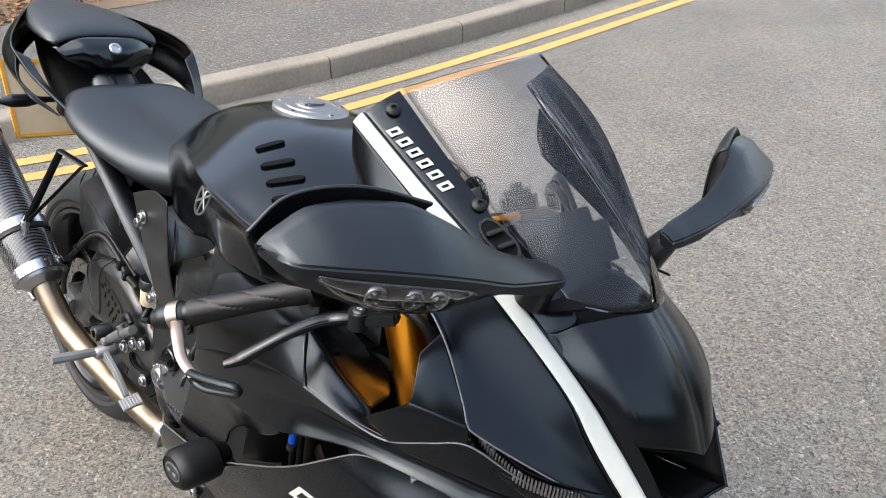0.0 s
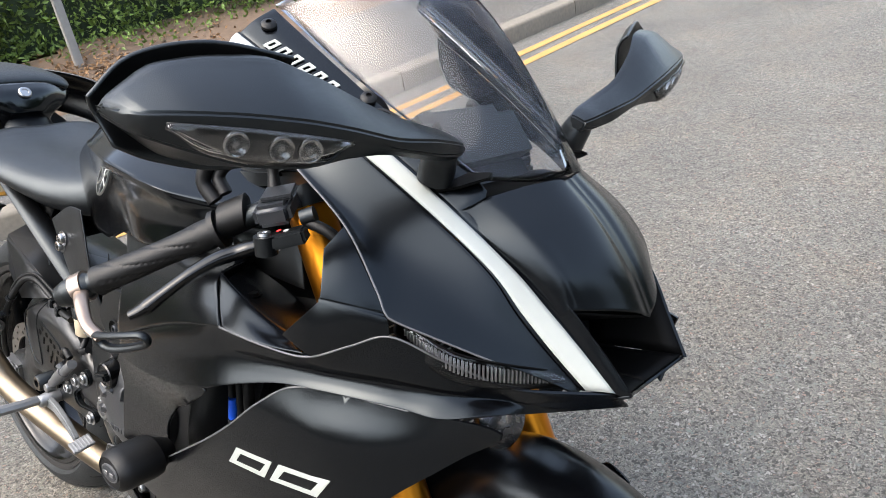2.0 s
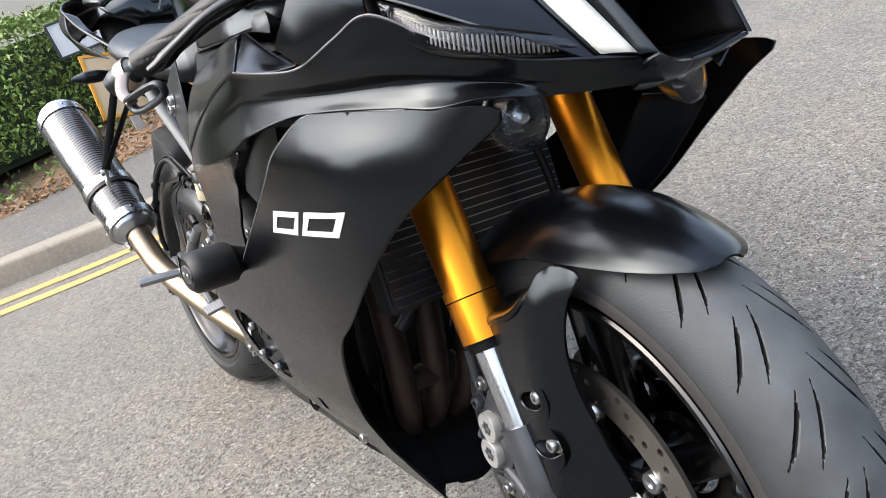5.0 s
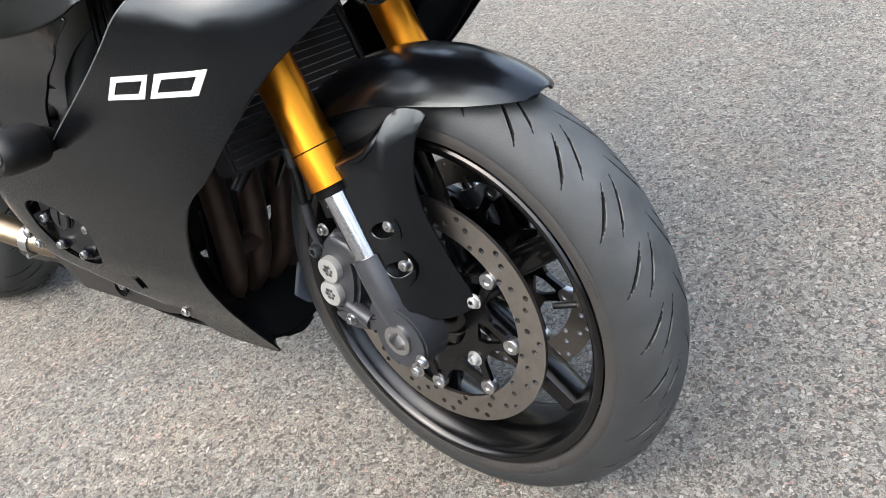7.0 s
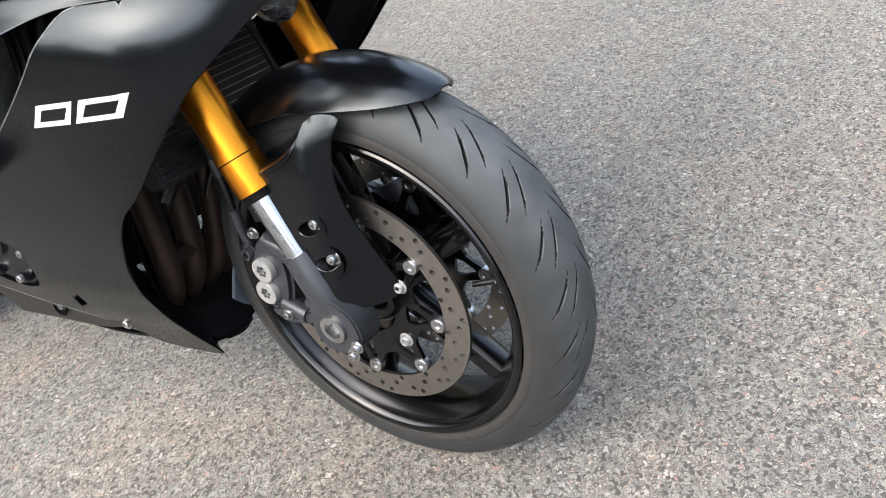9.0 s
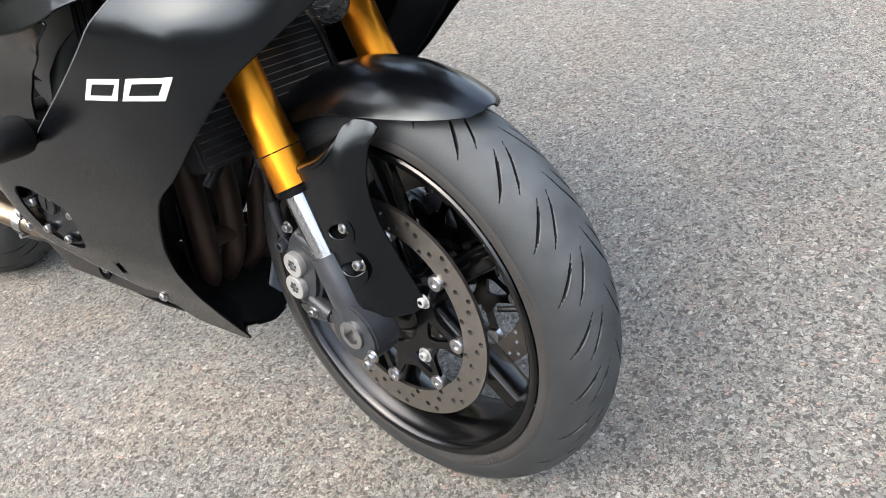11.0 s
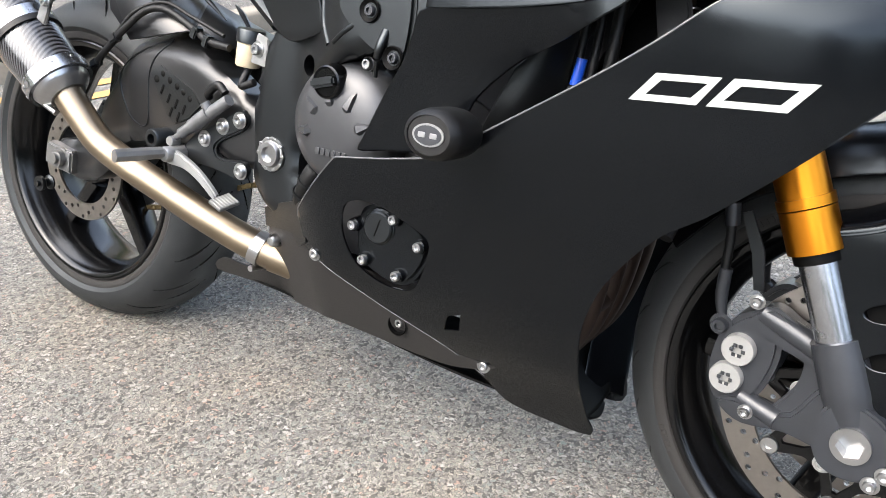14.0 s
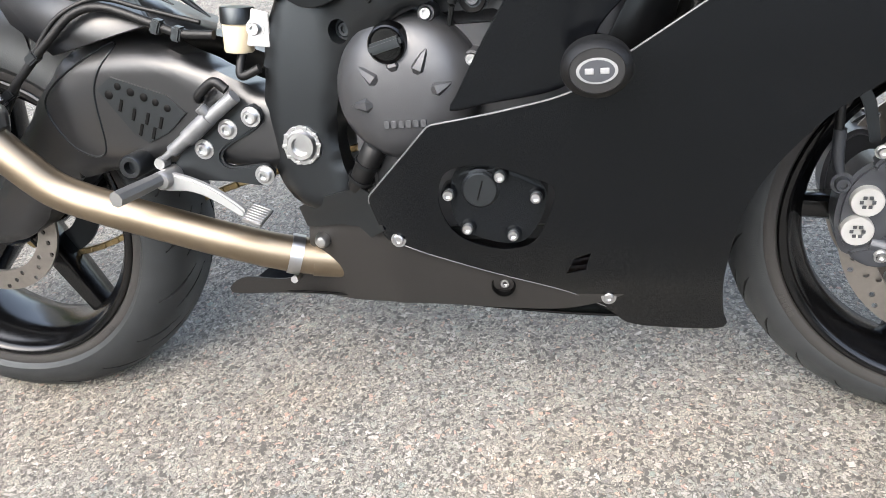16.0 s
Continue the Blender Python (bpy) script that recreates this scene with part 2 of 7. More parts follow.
def within(p, loop):
    """Whether a point of the plane lies inside a loop."""
    x, z = p
    a, b = loop, np.roll(loop, -1, 0)
    cross = (a[:, 1] > z) != (b[:, 1] > z)
    at = a[:, 0] + (z - a[:, 1]) / np.where(cross, b[:, 1] - a[:, 1], 1) * (b[:, 0] - a[:, 0])
    return bool((cross & (x < at)).sum() % 2)


def sheet(outline, f, step=0.02, smooth=True, holes=(), thick=0.0035):
    """A panel whose outline lies in x and z and whose y follows f(x, z), thickened inwards."""
    loops = [spline(outline, max(60, len(outline) * 6), closed=True) if smooth else np.array(outline, float)]
    loops += [np.array(h, float) for h in holes]
    pts, edges = [], []
    for loop in loops:
        n0 = len(pts)
        pts += [Vector((float(x), float(z))) for x, z in loop]
        edges += [(n0 + i, n0 + (i + 1) % len(loop)) for i in range(len(loop))]
    rim_pts = np.concatenate(loops)
    lo, hi = rim_pts.min(0), rim_pts.max(0)
    for i, x in enumerate(np.arange(lo[0], hi[0], step)):
        for z in np.arange(lo[1] + (step / 2 if i % 2 else 0), hi[1], step):
            if np.abs(rim_pts - (x, z)).max(1).min() > 0.4 * step and within((x, z), loops[0]) and not any(within((x, z), h) for h in loops[1:]):
                pts.append(Vector((float(x), float(z))))
    vs, _, faces, *_ = delaunay_2d_cdt(pts, edges, [], 0, 1e-6)
    keep = []
    for t in faces:
        c = sum((vs[i] for i in t), Vector((0, 0))) / len(t)
        if within(c, loops[0]) and not any(within(c, h) for h in loops[1:]):
            keep.append(t)
    used = sorted({i for t in keep for i in t})
    at = {v: n for n, v in enumerate(used)}
    bm = bmesh.new()
    outer = [bm.verts.new((vs[i].x, f(vs[i].x, vs[i].y), vs[i].y)) for i in used]
    inner = [bm.verts.new((v.co.x, v.co.y + thick, v.co.z)) for v in outer]
    count = {}
    for t in keep:
        a = [at[i] for i in t]
        bm.faces.new([outer[i] for i in a])
        bm.faces.new([inner[i] for i in a[::-1]])
        for i in range(len(a)):
            e = (a[i], a[(i + 1) % len(a)])
            if (e[1], e[0]) in count:
                del count[(e[1], e[0])]
            else:
                count[e] = 1
    for i, k in count:
        bm.faces.new((outer[k], outer[i], inner[i], inner[k]))
    bmesh.ops.recalc_face_normals(bm, faces=bm.faces)
    return bm


def block(x0, x1, y0, y1, z0, z1, bevel=0.004, seg=2):
    bm = bmesh.new()
    bmesh.ops.create_cube(bm, size=1)
    for v in bm.verts:
        v.co = ((x0 + x1) / 2 + v.co.x * (x1 - x0), (y0 + y1) / 2 + v.co.y * (y1 - y0), (z0 + z1) / 2 + v.co.z * (z1 - z0))
    if bevel:
        bmesh.ops.bevel(bm, geom=bm.edges[:], offset=bevel, segments=seg, affect="EDGES")
    return bm


def moved(bm, m):
    bmesh.ops.transform(bm, matrix=m, verts=bm.verts)
    return bm


def joined(*bms):
    """Several pieces of one part in one mesh."""
    out = bmesh.new()
    for bm in bms:
        me = bpy.data.meshes.new("piece")
        bm.to_mesh(me)
        bm.free()
        out.from_mesh(me)
        bpy.data.meshes.remove(me)
    return out


def mirrored(bm):
    both = bm.copy()
    for v in both.verts:
        v.co.y = -v.co.y
    bmesh.ops.reverse_faces(both, faces=both.faces)
    return both


def part(name, bm, material, parent, label="", thick=0.0, place=None, angle=40, offset=-1.0, edged=False):
    """One mesh object under a thing or a part."""
    me = bpy.data.meshes.new(name)
    bm.to_mesh(me)
    bm.free()
    for poly in me.polygons:
        poly.use_smooth = True
    me.set_sharp_from_angle(angle=radians(angle))
    me.materials.append(material)
    ob = new(name, me)
    ob.parent = parent
    if place is not None:
        ob.matrix_basis = place
    if thick:
        s = ob.modifiers.new("thickness", "SOLIDIFY")
        s.thickness, s.offset = thick, offset
    if material in (M_PAINT, M_PLASTIC, M_FRAME) and (thick or edged):
        e = ob.modifiers.new("worn_edge", "BEVEL")
        e.width, e.segments, e.limit_method, e.angle_limit = 0.0016, 2, "ANGLE", radians(70)
    if label:
        tagged(ob, label)
    return ob


def pair(name, bm, *args, **kw):
    """The same part on both sides of the motorcycle."""
    other = mirrored(bm)
    return part(name, bm, *args, **kw), part(name, other, *args, **kw)


def thing(name, label, category, place=None, group="", kind=""):
    ob = new(name)
    if place is not None:
        ob.matrix_world = place
    return tagged(ob, label, category, group, kind)


def bolt(r=0.006, h=0.005, seat=True):
    """A socket-headed bolt whose head points to -y."""
    prof = [(0, -h * 0.35), (r * 0.5, -h * 0.35), (r * 0.5, -h), (r * 0.85, -h), (r, -h * 0.75), (r, 0)]
    if seat:
        prof += [(r * 1.45, 0), (r * 1.45, 0.0012)]
    return lathe(prof, 16)


# ---- ground ----
CHIPS = [(0.0, (0.117, 0.111, 0.100)), (0.14, (0.183, 0.175, 0.159)), (0.30, (0.091, 0.088, 0.080)), (0.44, (0.148, 0.141, 0.125)), (0.58, (0.222, 0.213, 0.192)), (0.68, (0.124, 0.130, 0.121)), (0.78, (0.167, 0.160, 0.145)), (0.87, (0.194, 0.133, 0.111)), (0.92, (0.112, 0.128, 0.114)), (0.96, (0.255, 0.247, 0.225))]


def noisy(name, colors, scale, rough=0.85, chips=CHIPS, binder=(0.042, 0.039, 0.034)):
    """Stone chips of two sizes in a binder, with grit, stains and fine relief."""
    m = bpy.data.materials.new(name)
    m.use_nodes = True
    n, k = m.node_tree.nodes, m.node_tree.links
    b = n["Principled BSDF"]
    co = n.new("ShaderNodeTexCoord")

    def noise_at(size, detail=3.0):
        t = n.new("ShaderNodeTexNoise")
        t.inputs["Scale"].default_value, t.inputs["Detail"].default_value = size, detail
        k.new(co.outputs["Object"], t.inputs["Vector"])
        return t

    def span(value, a0, a1, b0=0.0, b1=1.0):
        t = n.new("ShaderNodeMapRange")
        for key, v in zip(("From Min", "From Max", "To Min", "To Max"), (a0, a1, b0, b1)):
            t.inputs[key].default_value = v
        k.new(value, t.inputs["Value"])
        return t.outputs[0]

    def blend(fac, one, two, kind="MIX"):
        t = n.new("ShaderNodeMixRGB")
        t.blend_type = kind
        for slot, v in zip(t.inputs, (fac, one, two)):
            if isinstance(v, (float, tuple)):
                slot.default_value = (*v, 1) if isinstance(v, tuple) else v
            else:
                k.new(v, slot)
        return t.outputs[0]

    def times(one, two, op="MULTIPLY"):
        t = n.new("ShaderNodeMath")
        t.operation = op
        for slot, v in zip(t.inputs, (one, two)):
            if isinstance(v, float):
                slot.default_value = v
            else:
                k.new(v, slot)
        return t.outputs[0]

    def steps(value, tones):
        t = n.new("ShaderNodeValToRGB")
        t.color_ramp.interpolation = "CONSTANT"
        el = t.color_ramp.elements
        while len(el) < len(tones):
            el.new(0.5)
        for i, (at, c) in enumerate(tones):
            el[i].position, el[i].color = at, (*c, 1)
        k.new(value, t.inputs[0])
        return t.outputs[0]

    bent = blend(0.014, co.outputs["Object"], noise_at(scale * 0.6).outputs["Color"])

    def cells(size, feature="F1"):
        t = n.new("ShaderNodeTexVoronoi")
        t.feature = feature
        t.inputs["Scale"].default_value = size
        k.new(bent, t.inputs["Vector"])
        return t

    small, rim_s, large, rim_l = cells(scale), cells(scale, "DISTANCE_TO_EDGE"), cells(scale * 0.6), cells(scale * 0.6, "DISTANCE_TO_EDGE")
    ps, pl = n.new("ShaderNodeSeparateColor"), n.new("ShaderNodeSeparateColor")
    k.new(small.outputs["Color"], ps.inputs[0])
    k.new(large.outputs["Color"], pl.inputs[0])
    stone_s = times(span(rim_s.outputs["Distance"], 0.02, 0.13), span(ps.outputs[1], 0.16, 0.22))
    stone_l = times(span(rim_l.outputs["Distance"], 0.09, 0.17), span(pl.outputs[1], 0.60, 0.62))
    grit = span(noise_at(scale * 4.0, 2.0).outputs[0], 0.25, 0.75, 0.48, 1.55)
    body = blend(stone_s, binder, steps(ps.outputs[0], colors))
    body = blend(stone_l, body, steps(pl.outputs[0], chips))
    body = blend(1.0, body, grit, "MULTIPLY")
    body = blend(1.0, body, span(noise_at(38.0, 4.0).outputs[0], 0.25, 0.75, 0.80, 1.20), "MULTIPLY")
    body = blend(1.0, body, span(noise_at(1.7, 8.0).outputs[0], 0.3, 0.7, 0.84, 1.12), "MULTIPLY")
    body = blend(span(noise_at(3.3, 5.0).outputs[0], 0.46, 0.72, 0.0, 0.5), body, blend(1.0, body, (1.10, 0.98, 0.86), "MULTIPLY"))
    # old oil drops and tar spots
    spot = cells(2.3)
    body = blend(span(spot.outputs["Distance"], 0.035, 0.015, 0.0, 0.55), body, (0.05, 0.048, 0.045))
    k.new(body, b.inputs["Base Color"])
    k.new(span(ps.outputs[2], 0.0, 1.0, rough - 0.18, rough + 0.08), b.inputs["Roughness"])
    high = times(times(stone_s, ps.outputs[2]), times(stone_l, 1.1), "ADD")
    high = times(high, times(grit, 0.45), "ADD")
    bump = n.new("ShaderNodeBump")
    bump.inputs["Strength"].default_value, bump.inputs["Distance"].default_value = 0.85, 0.0032
    k.new(high, bump.inputs["Height"])
    k.new(bump.outputs[0], b.inputs["Normal"])
    return m


M_ROAD = noisy("chipped_asphalt", [(0.0, (0.118, 0.111, 0.095)), (0.2, (0.165, 0.155, 0.132)), (0.42, (0.190, 0.179, 0.152)), (0.62, (0.140, 0.134, 0.115)), (0.78, (0.156, 0.158, 0.138)), (0.88, (0.232, 0.219, 0.191)), (0.955, (0.204, 0.151, 0.119))], 205)
M_PAVE = noisy("worn_footway_asphalt", [(0.0, (0.0913, 0.0850, 0.0772)), (0.5, (0.1076, 0.1014, 0.0913)), (0.8, (0.0749, 0.0694, 0.0632)), (0.93, (0.1412, 0.1326, 0.1209))], 170)
M_KERB = mat("concrete_kerb", (0.1326, 0.117, 0.0936), 0.9, vary=0.25, grain=50, bump=0.5, bump_scale=300)
M_YELLOW = mat("worn_yellow_paint", (0.32, 0.1696, 0.044), 0.75, vary=0.2, grain=90, bump=0.5, bump_scale=350)
M_EARTH = mat("dry_earth", (0.1014, 0.06591, 0.04056), 0.95, vary=0.4, grain=25, bump=0.8, bump_scale=80)
M_RENDER = mat("cream_render", (0.4005, 0.3572, 0.2922), 0.85, vary=0.06, grain=6, bump=0.3, bump_scale=200)
M_BRICK = mat("red_brick", (0.1521, 0.05577, 0.03042), 0.85, vary=0.3, grain=40, bump=0.4)
M_UPVC = mat("white_window_frame", (0.4972, 0.4972, 0.4972), 0.35, vary=0.04)

KERB = [(-9.0, -3.6), (-4.6, -2.35), (-3.3, -1.55), (-2.62, -0.95), (-2.28, -0.45), (-1.95, 0.28), (-1.70, 1.15), (-1.60, 2.0), (-1.57, 3.0), (-1.57, 4.5), (-1.55, 8.0), (-1.5, 16.0), (-1.3, 60.0)]
EDGE = spline(KERB, 160)


def offset_line(line, d):
    """A line moved by d to its right."""
    t = np.gradient(line, axis=0)
    t /= np.linalg.norm(t, axis=1)[:, None]
    return line + d * np.stack([t[:, 1], -t[:, 0]], 1)


def ribbon(name, a, b, z, material, label, category):
    bm = bmesh.new()
    va = [bm.verts.new((x, y, z)) for x, y in a]
    vb = [bm.verts.new((x, y, z)) for x, y in b]
    for i in range(len(va) - 1):
        bm.faces.new((va[i], vb[i], vb[i + 1], va[i + 1]))
    bmesh.ops.recalc_face_normals(bm, faces=bm.faces)
    for f in bm.faces:
        if f.normal.z < 0:
            f.normal_flip()
    ob = part(name, bm, material, None)
    return tagged(ob, label, category, kind="structure")


bm = bmesh.new()
bmesh.ops.create_grid(bm, x_segments=2, y_segments=2, size=400)
ground = tagged(part("ground", bm, M_ROAD, None), "grey asphalt road with pale and reddish stone chips", "road", kind="structure")
ribbon("road_marking_1", offset_line(EDGE, 0.20), offset_line(EDGE, 0.275), 0.004, M_YELLOW, "worn yellow line painted along the kerb", "road marking")
ribbon("road_marking_2", offset_line(EDGE, 0.37), offset_line(EDGE, 0.445), 0.004, M_YELLOW, "second worn yellow line on the asphalt", "road marking")
PAVE_Z = 0.115
WIDE = 0.24 * np.clip((EDGE[:, 1:] - 1.9) / 0.7, 0, 1)
ribbon("pavement", offset_line(EDGE, -0.125), offset_line(EDGE, -1.76 - WIDE), PAVE_Z - 0.006, M_PAVE, "worn grey asphalt footway behind the kerb", "pavement")
BANK_D, BANK_Z = (1.75, 2.25, 2.75, 9.0), (0.113, 0.24, 0.35, 0.36)
bank = bmesh.new()
rails = [[bank.verts.new((x, y, z)) for x, y in offset_line(EDGE, -d - WIDE)] for d, z in zip(BANK_D, BANK_Z)]
for one, two in zip(rails, rails[1:]):
    for i in range(len(one) - 1):
        bank.faces.new((one[i], one[i + 1], two[i + 1], two[i]))
bmesh.ops.recalc_face_normals(bank, faces=bank.faces)
tagged(part("verge", bank, M_EARTH, None), "dry bare earth bank with leaf litter under the hedge", "earth", kind="structure")


def bank_z(x, y):
    """The height of the ground behind the kerb."""
    gap = np.sqrt((np.asarray(x)[:, None] - EDGE[:, 0]) ** 2 + (np.asarray(y)[:, None] - EDGE[:, 1]) ** 2)
    return np.interp(gap.min(1) - WIDE[gap.argmin(1), 0], BANK_D, BANK_Z)



# ---- motorcycle ----
BIKE = Matrix.Translation((0.0093, -0.0858, 0.0021)) @ pose(0, 0, 0, 0, 0, 2.5) @ pose(0, 0, 0, -13.5)
bike = thing("motorcycle", "satin black sports motorcycle with gold fork leaning on its stand", "motorcycle", BIKE)

STEER_AT, STEER_AXIS = Vector((1.3417, 0, 0.293)), Vector((-0.407, 0, 0.914))
STEER = Matrix.Translation(STEER_AT + Vector((0, 0.008, 0))) @ Matrix.Rotation(radians(-7.6), 4, STEER_AXIS) @ Matrix.Translation(-STEER_AT)
FRONT = STEER @ Matrix.Translation((1.375, 0, 0.293))
REAR = Matrix.Translation((0.0, 0.065, 0.312))


def tyre(half, crown, bead_r, bead_y, base, pitch, sweep, turns=1440, across=75):
    """A tyre with slanting tread grooves sunk into its crown."""
    prof = [(bead_r, -bead_y), (bead_r + 0.012, -bead_y - 0.008)]
    prof += [(base + (crown - base) * math.cos(a) ** 0.9, half * math.sin(a)) for a in np.linspace(-1.45, 1.45, across)]
    prof += [(bead_r + 0.012, bead_y + 0.008), (bead_r, bead_y), (bead_r + 0.02, bead_y - 0.02), (bead_r + 0.02, -bead_y + 0.02)]
    r, y = np.array(prof).T
    f = np.linspace(0, 2 * math.pi, turns, endpoint=False)[:, None]
    u = (np.abs(y) / half - 0.12) / 0.72
    shift = np.where(y > 0, pitch / 2, 0.0)
    line = (f - shift) / pitch + 0 * u
    f = f - sweep * np.clip(u, 0, 1) ** 0.8
    nth = np.round(line)
    off = np.abs(line - nth) * pitch * crown
    inside = np.where(nth % 2 == 0, (u > -0.02) & (u < 0.60), (u > 0.34) & (u < 1.0))
    wide = 0.0036 * np.clip(np.where(nth % 2 == 0, np.minimum(u + 0.06, 0.62 - u), np.minimum(u - 0.32, 1.02 - u)) / 0.22, 0.25, 1)
    sunk = np.clip((wide - off) / 0.0016, 0, 1) * (inside & (r > base + 0.004))
    r = r - 0.007 * sunk
    co = np.stack([r * np.cos(f), np.broadcast_to(y, r.shape), r * np.sin(f)], 2).reshape(-1, 3)
    m = len(prof)
    i, j = np.meshgrid(np.arange(turns), np.arange(m), indexing="ij")
    i2, j2 = (i + 1) % turns, (j + 1) % m
    quads = np.stack([i * m + j, i * m + j2, i2 * m + j2, i2 * m + j], 2).reshape(-1, 4)
    me = bpy.data.meshes.new("tyre")
    me.from_pydata(co.tolist(), [], quads[:, ::-1].tolist())
    # sunk faces take the near-black rubber that deepens their shade
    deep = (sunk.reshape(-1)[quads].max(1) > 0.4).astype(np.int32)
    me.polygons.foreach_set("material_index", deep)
    bm = bmesh.new()
    bm.from_mesh(me)
    bpy.data.meshes.remove(me)
    return bm


def rim(half, r=0.2295):
    """A cast rim: a narrow bead flange, a stepped well and a thin barrel."""
    side = [(r, half + 0.0075), (r - 0.0025, half + 0.0098), (r - 0.0075, half + 0.0095), (r - 0.0125, half + 0.006), (r - 0.0145, half), (r - 0.0185, half - 0.007), (r - 0.028, half - 0.020), (r - 0.0335, half * 0.32), (r - 0.0345, 0)]
    prof = [(a, -b) for a, b in side] + side[::-1][1:]
    back = [(r - 0.004, half + 0.004), (r - 0.012, half - 0.006), (r - 0.026, half * 0.4), (r - 0.028, 0)]
    prof += back + [(a, -b) for a, b in back[::-1][1:]] + [prof[0]]
    return lathe(prof, 128)


def spokes(n, r0, r1, w0, w1, t0, t1, start=0.0):
    out = []
    for i in range(n):
        rings = []
        for u in np.linspace(0, 1, 6):
            r, w, t = r0 + (r1 - r0) * u, w0 + (w1 - w0) * u * u, t0 + (t1 - t0) * u
            rings.append([(math.copysign(abs(math.cos(a)) ** 0.6, math.cos(a)) * w, math.copysign(abs(math.sin(a)) ** 0.6, math.sin(a)) * t, r) for a in np.linspace(0, 2 * math.pi, 12, endpoint=False)])
        out.append(moved(hoops(rings), Matrix.Rotation(start + 2 * math.pi * i / n, 4, "Y")))
    return out


front_wheel = part("front_wheel", rim(0.052), M_RIM, bike, "gloss black five-spoke cast wheel", place=FRONT)
part("tyre", tyre(0.06, 0.294, 0.228, 0.05, 0.240, radians(6.923), radians(17), 1664, 141), M_RUBBER, front_wheel, "worn black sports tyre").data.materials.append(M_GROOVE_SHADE)
rear_wheel = part("rear_wheel", rim(0.074), M_RIM, bike, "gloss black cast rear wheel", place=REAR)
part("hub", lathe([(0.012, -0.06), (0.03, -0.06), (0.042, -0.05), (0.042, 0.05), (0.03, 0.06), (0.012, 0.06)], 32), M_RIM, front_wheel)
for arm in spokes(5, 0.02, 0.199, 0.019, 0.0155, 0.024, 0.021, radians(56)):
    part("spoke", arm, M_RIM, front_wheel)
part("hub", lathe([(0.012, -0.07), (0.04, -0.07), (0.05, -0.05), (0.05, 0.05), (0.03, 0.07), (0.012, 0.07)], 32), M_RIM, rear_wheel)
for arm in spokes(5, 0.02, 0.199, 0.020, 0.016, 0.034, 0.026, 0.1):
    part("spoke", arm, M_RIM, rear_wheel)
for wheel, half in ((front_wheel, 0.056), (rear_wheel, 0.079)):
    for s in (-1, 1):
        band = [(0.2302, half), (0.2325, half + 0.0034), (0.238, half + 0.0048), (0.2445, half + 0.0044), (0.2475, half + 0.0024)]
        part("sidewall_band", lathe([(r, y * s) for r, y in band], 120), M_WALL_RUBBER, wheel, "brownish scuffed tyre sidewall")
        # moulded writing on the sidewall, as plain raised bars
        for first, count, r0 in ((-62, 9, 0.2395), (20, 5, 0.2405), (118, 9, 0.2395), (205, 5, 0.2405)):
            for k in range(count):
                bar = block(r0 - 0.0035, r0 + 0.0035, half + 0.0042, half + 0.0054, -0.0026, 0.0026, 0.0004, 1)
                for v in bar.verts:
                    v.co.y *= s
                part("raised_bar", moved(bar, Matrix.Rotation(radians(-first - 1.75 * k), 4, "Y")), M_WALL_RUBBER, wheel)
part("tyre", tyre(0.09, 0.314, 0.228, 0.072, 0.241, radians(9), radians(20)), M_RUBBER, rear_wheel, "wide black rear tyre").data.materials.append(M_GROOVE_SHADE)


def disc(r1, r0, y, t, holes):
    hs = [ring2(0.0038, 8, r * math.cos(a), r * math.sin(a)) for r, a in holes]
    return cut(ring2(r1, 96), [ring2(r0, 64)] + hs, y, y + t)


def drill(n, radii):
    return [(radii[i % len(radii)], 2 * math.pi * i / n) for i in range(n)]


for side in (-1, 1):
    y = 0.061 * side - 0.0025
    part("brake_disc", disc(0.160, 0.1235, y, 0.005, drill(64, (0.152, 0.138, 0.128, 0.145))), M_DISC, front_wheel, "drilled steel brake disc with surface rust")
part("brake_disc", disc(0.110, 0.078, -0.085, 0.005, drill(36, (0.104, 0.095, 0.087))), M_DISC, rear_wheel, "drilled steel rear brake disc")

# brake disc carriers with floating buttons
def carrier(n, r_in, r_out, tab, y, t):
    outer = []
    for i in range(n * 20):
        a = 2 * math.pi * i / (n * 20)
        outer.append((r_out + tab * (0.5 + 0.5 * math.cos(n * a)) ** 2.2, a))
    outer = [(r * math.cos(a), r * math.sin(a)) for r, a in outer]
    windows = []
    for i in range(n):
        a = 2 * math.pi * i / n
        tri = [(0.067, a - 0.20), (0.0645, a), (0.067, a + 0.20), (0.080, a + 0.155), (0.0985, a + 0.025), (0.0985, a - 0.025), (0.080, a - 0.155)]
        windows.append([(r * math.cos(b), r * math.sin(b)) for r, b in tri])
    return cut(outer, [ring2(r_in, 32), *windows], y, y + t)


def at_y(bm, x, y, z):
    return moved(bm, Matrix.Translation((x, y, z)))


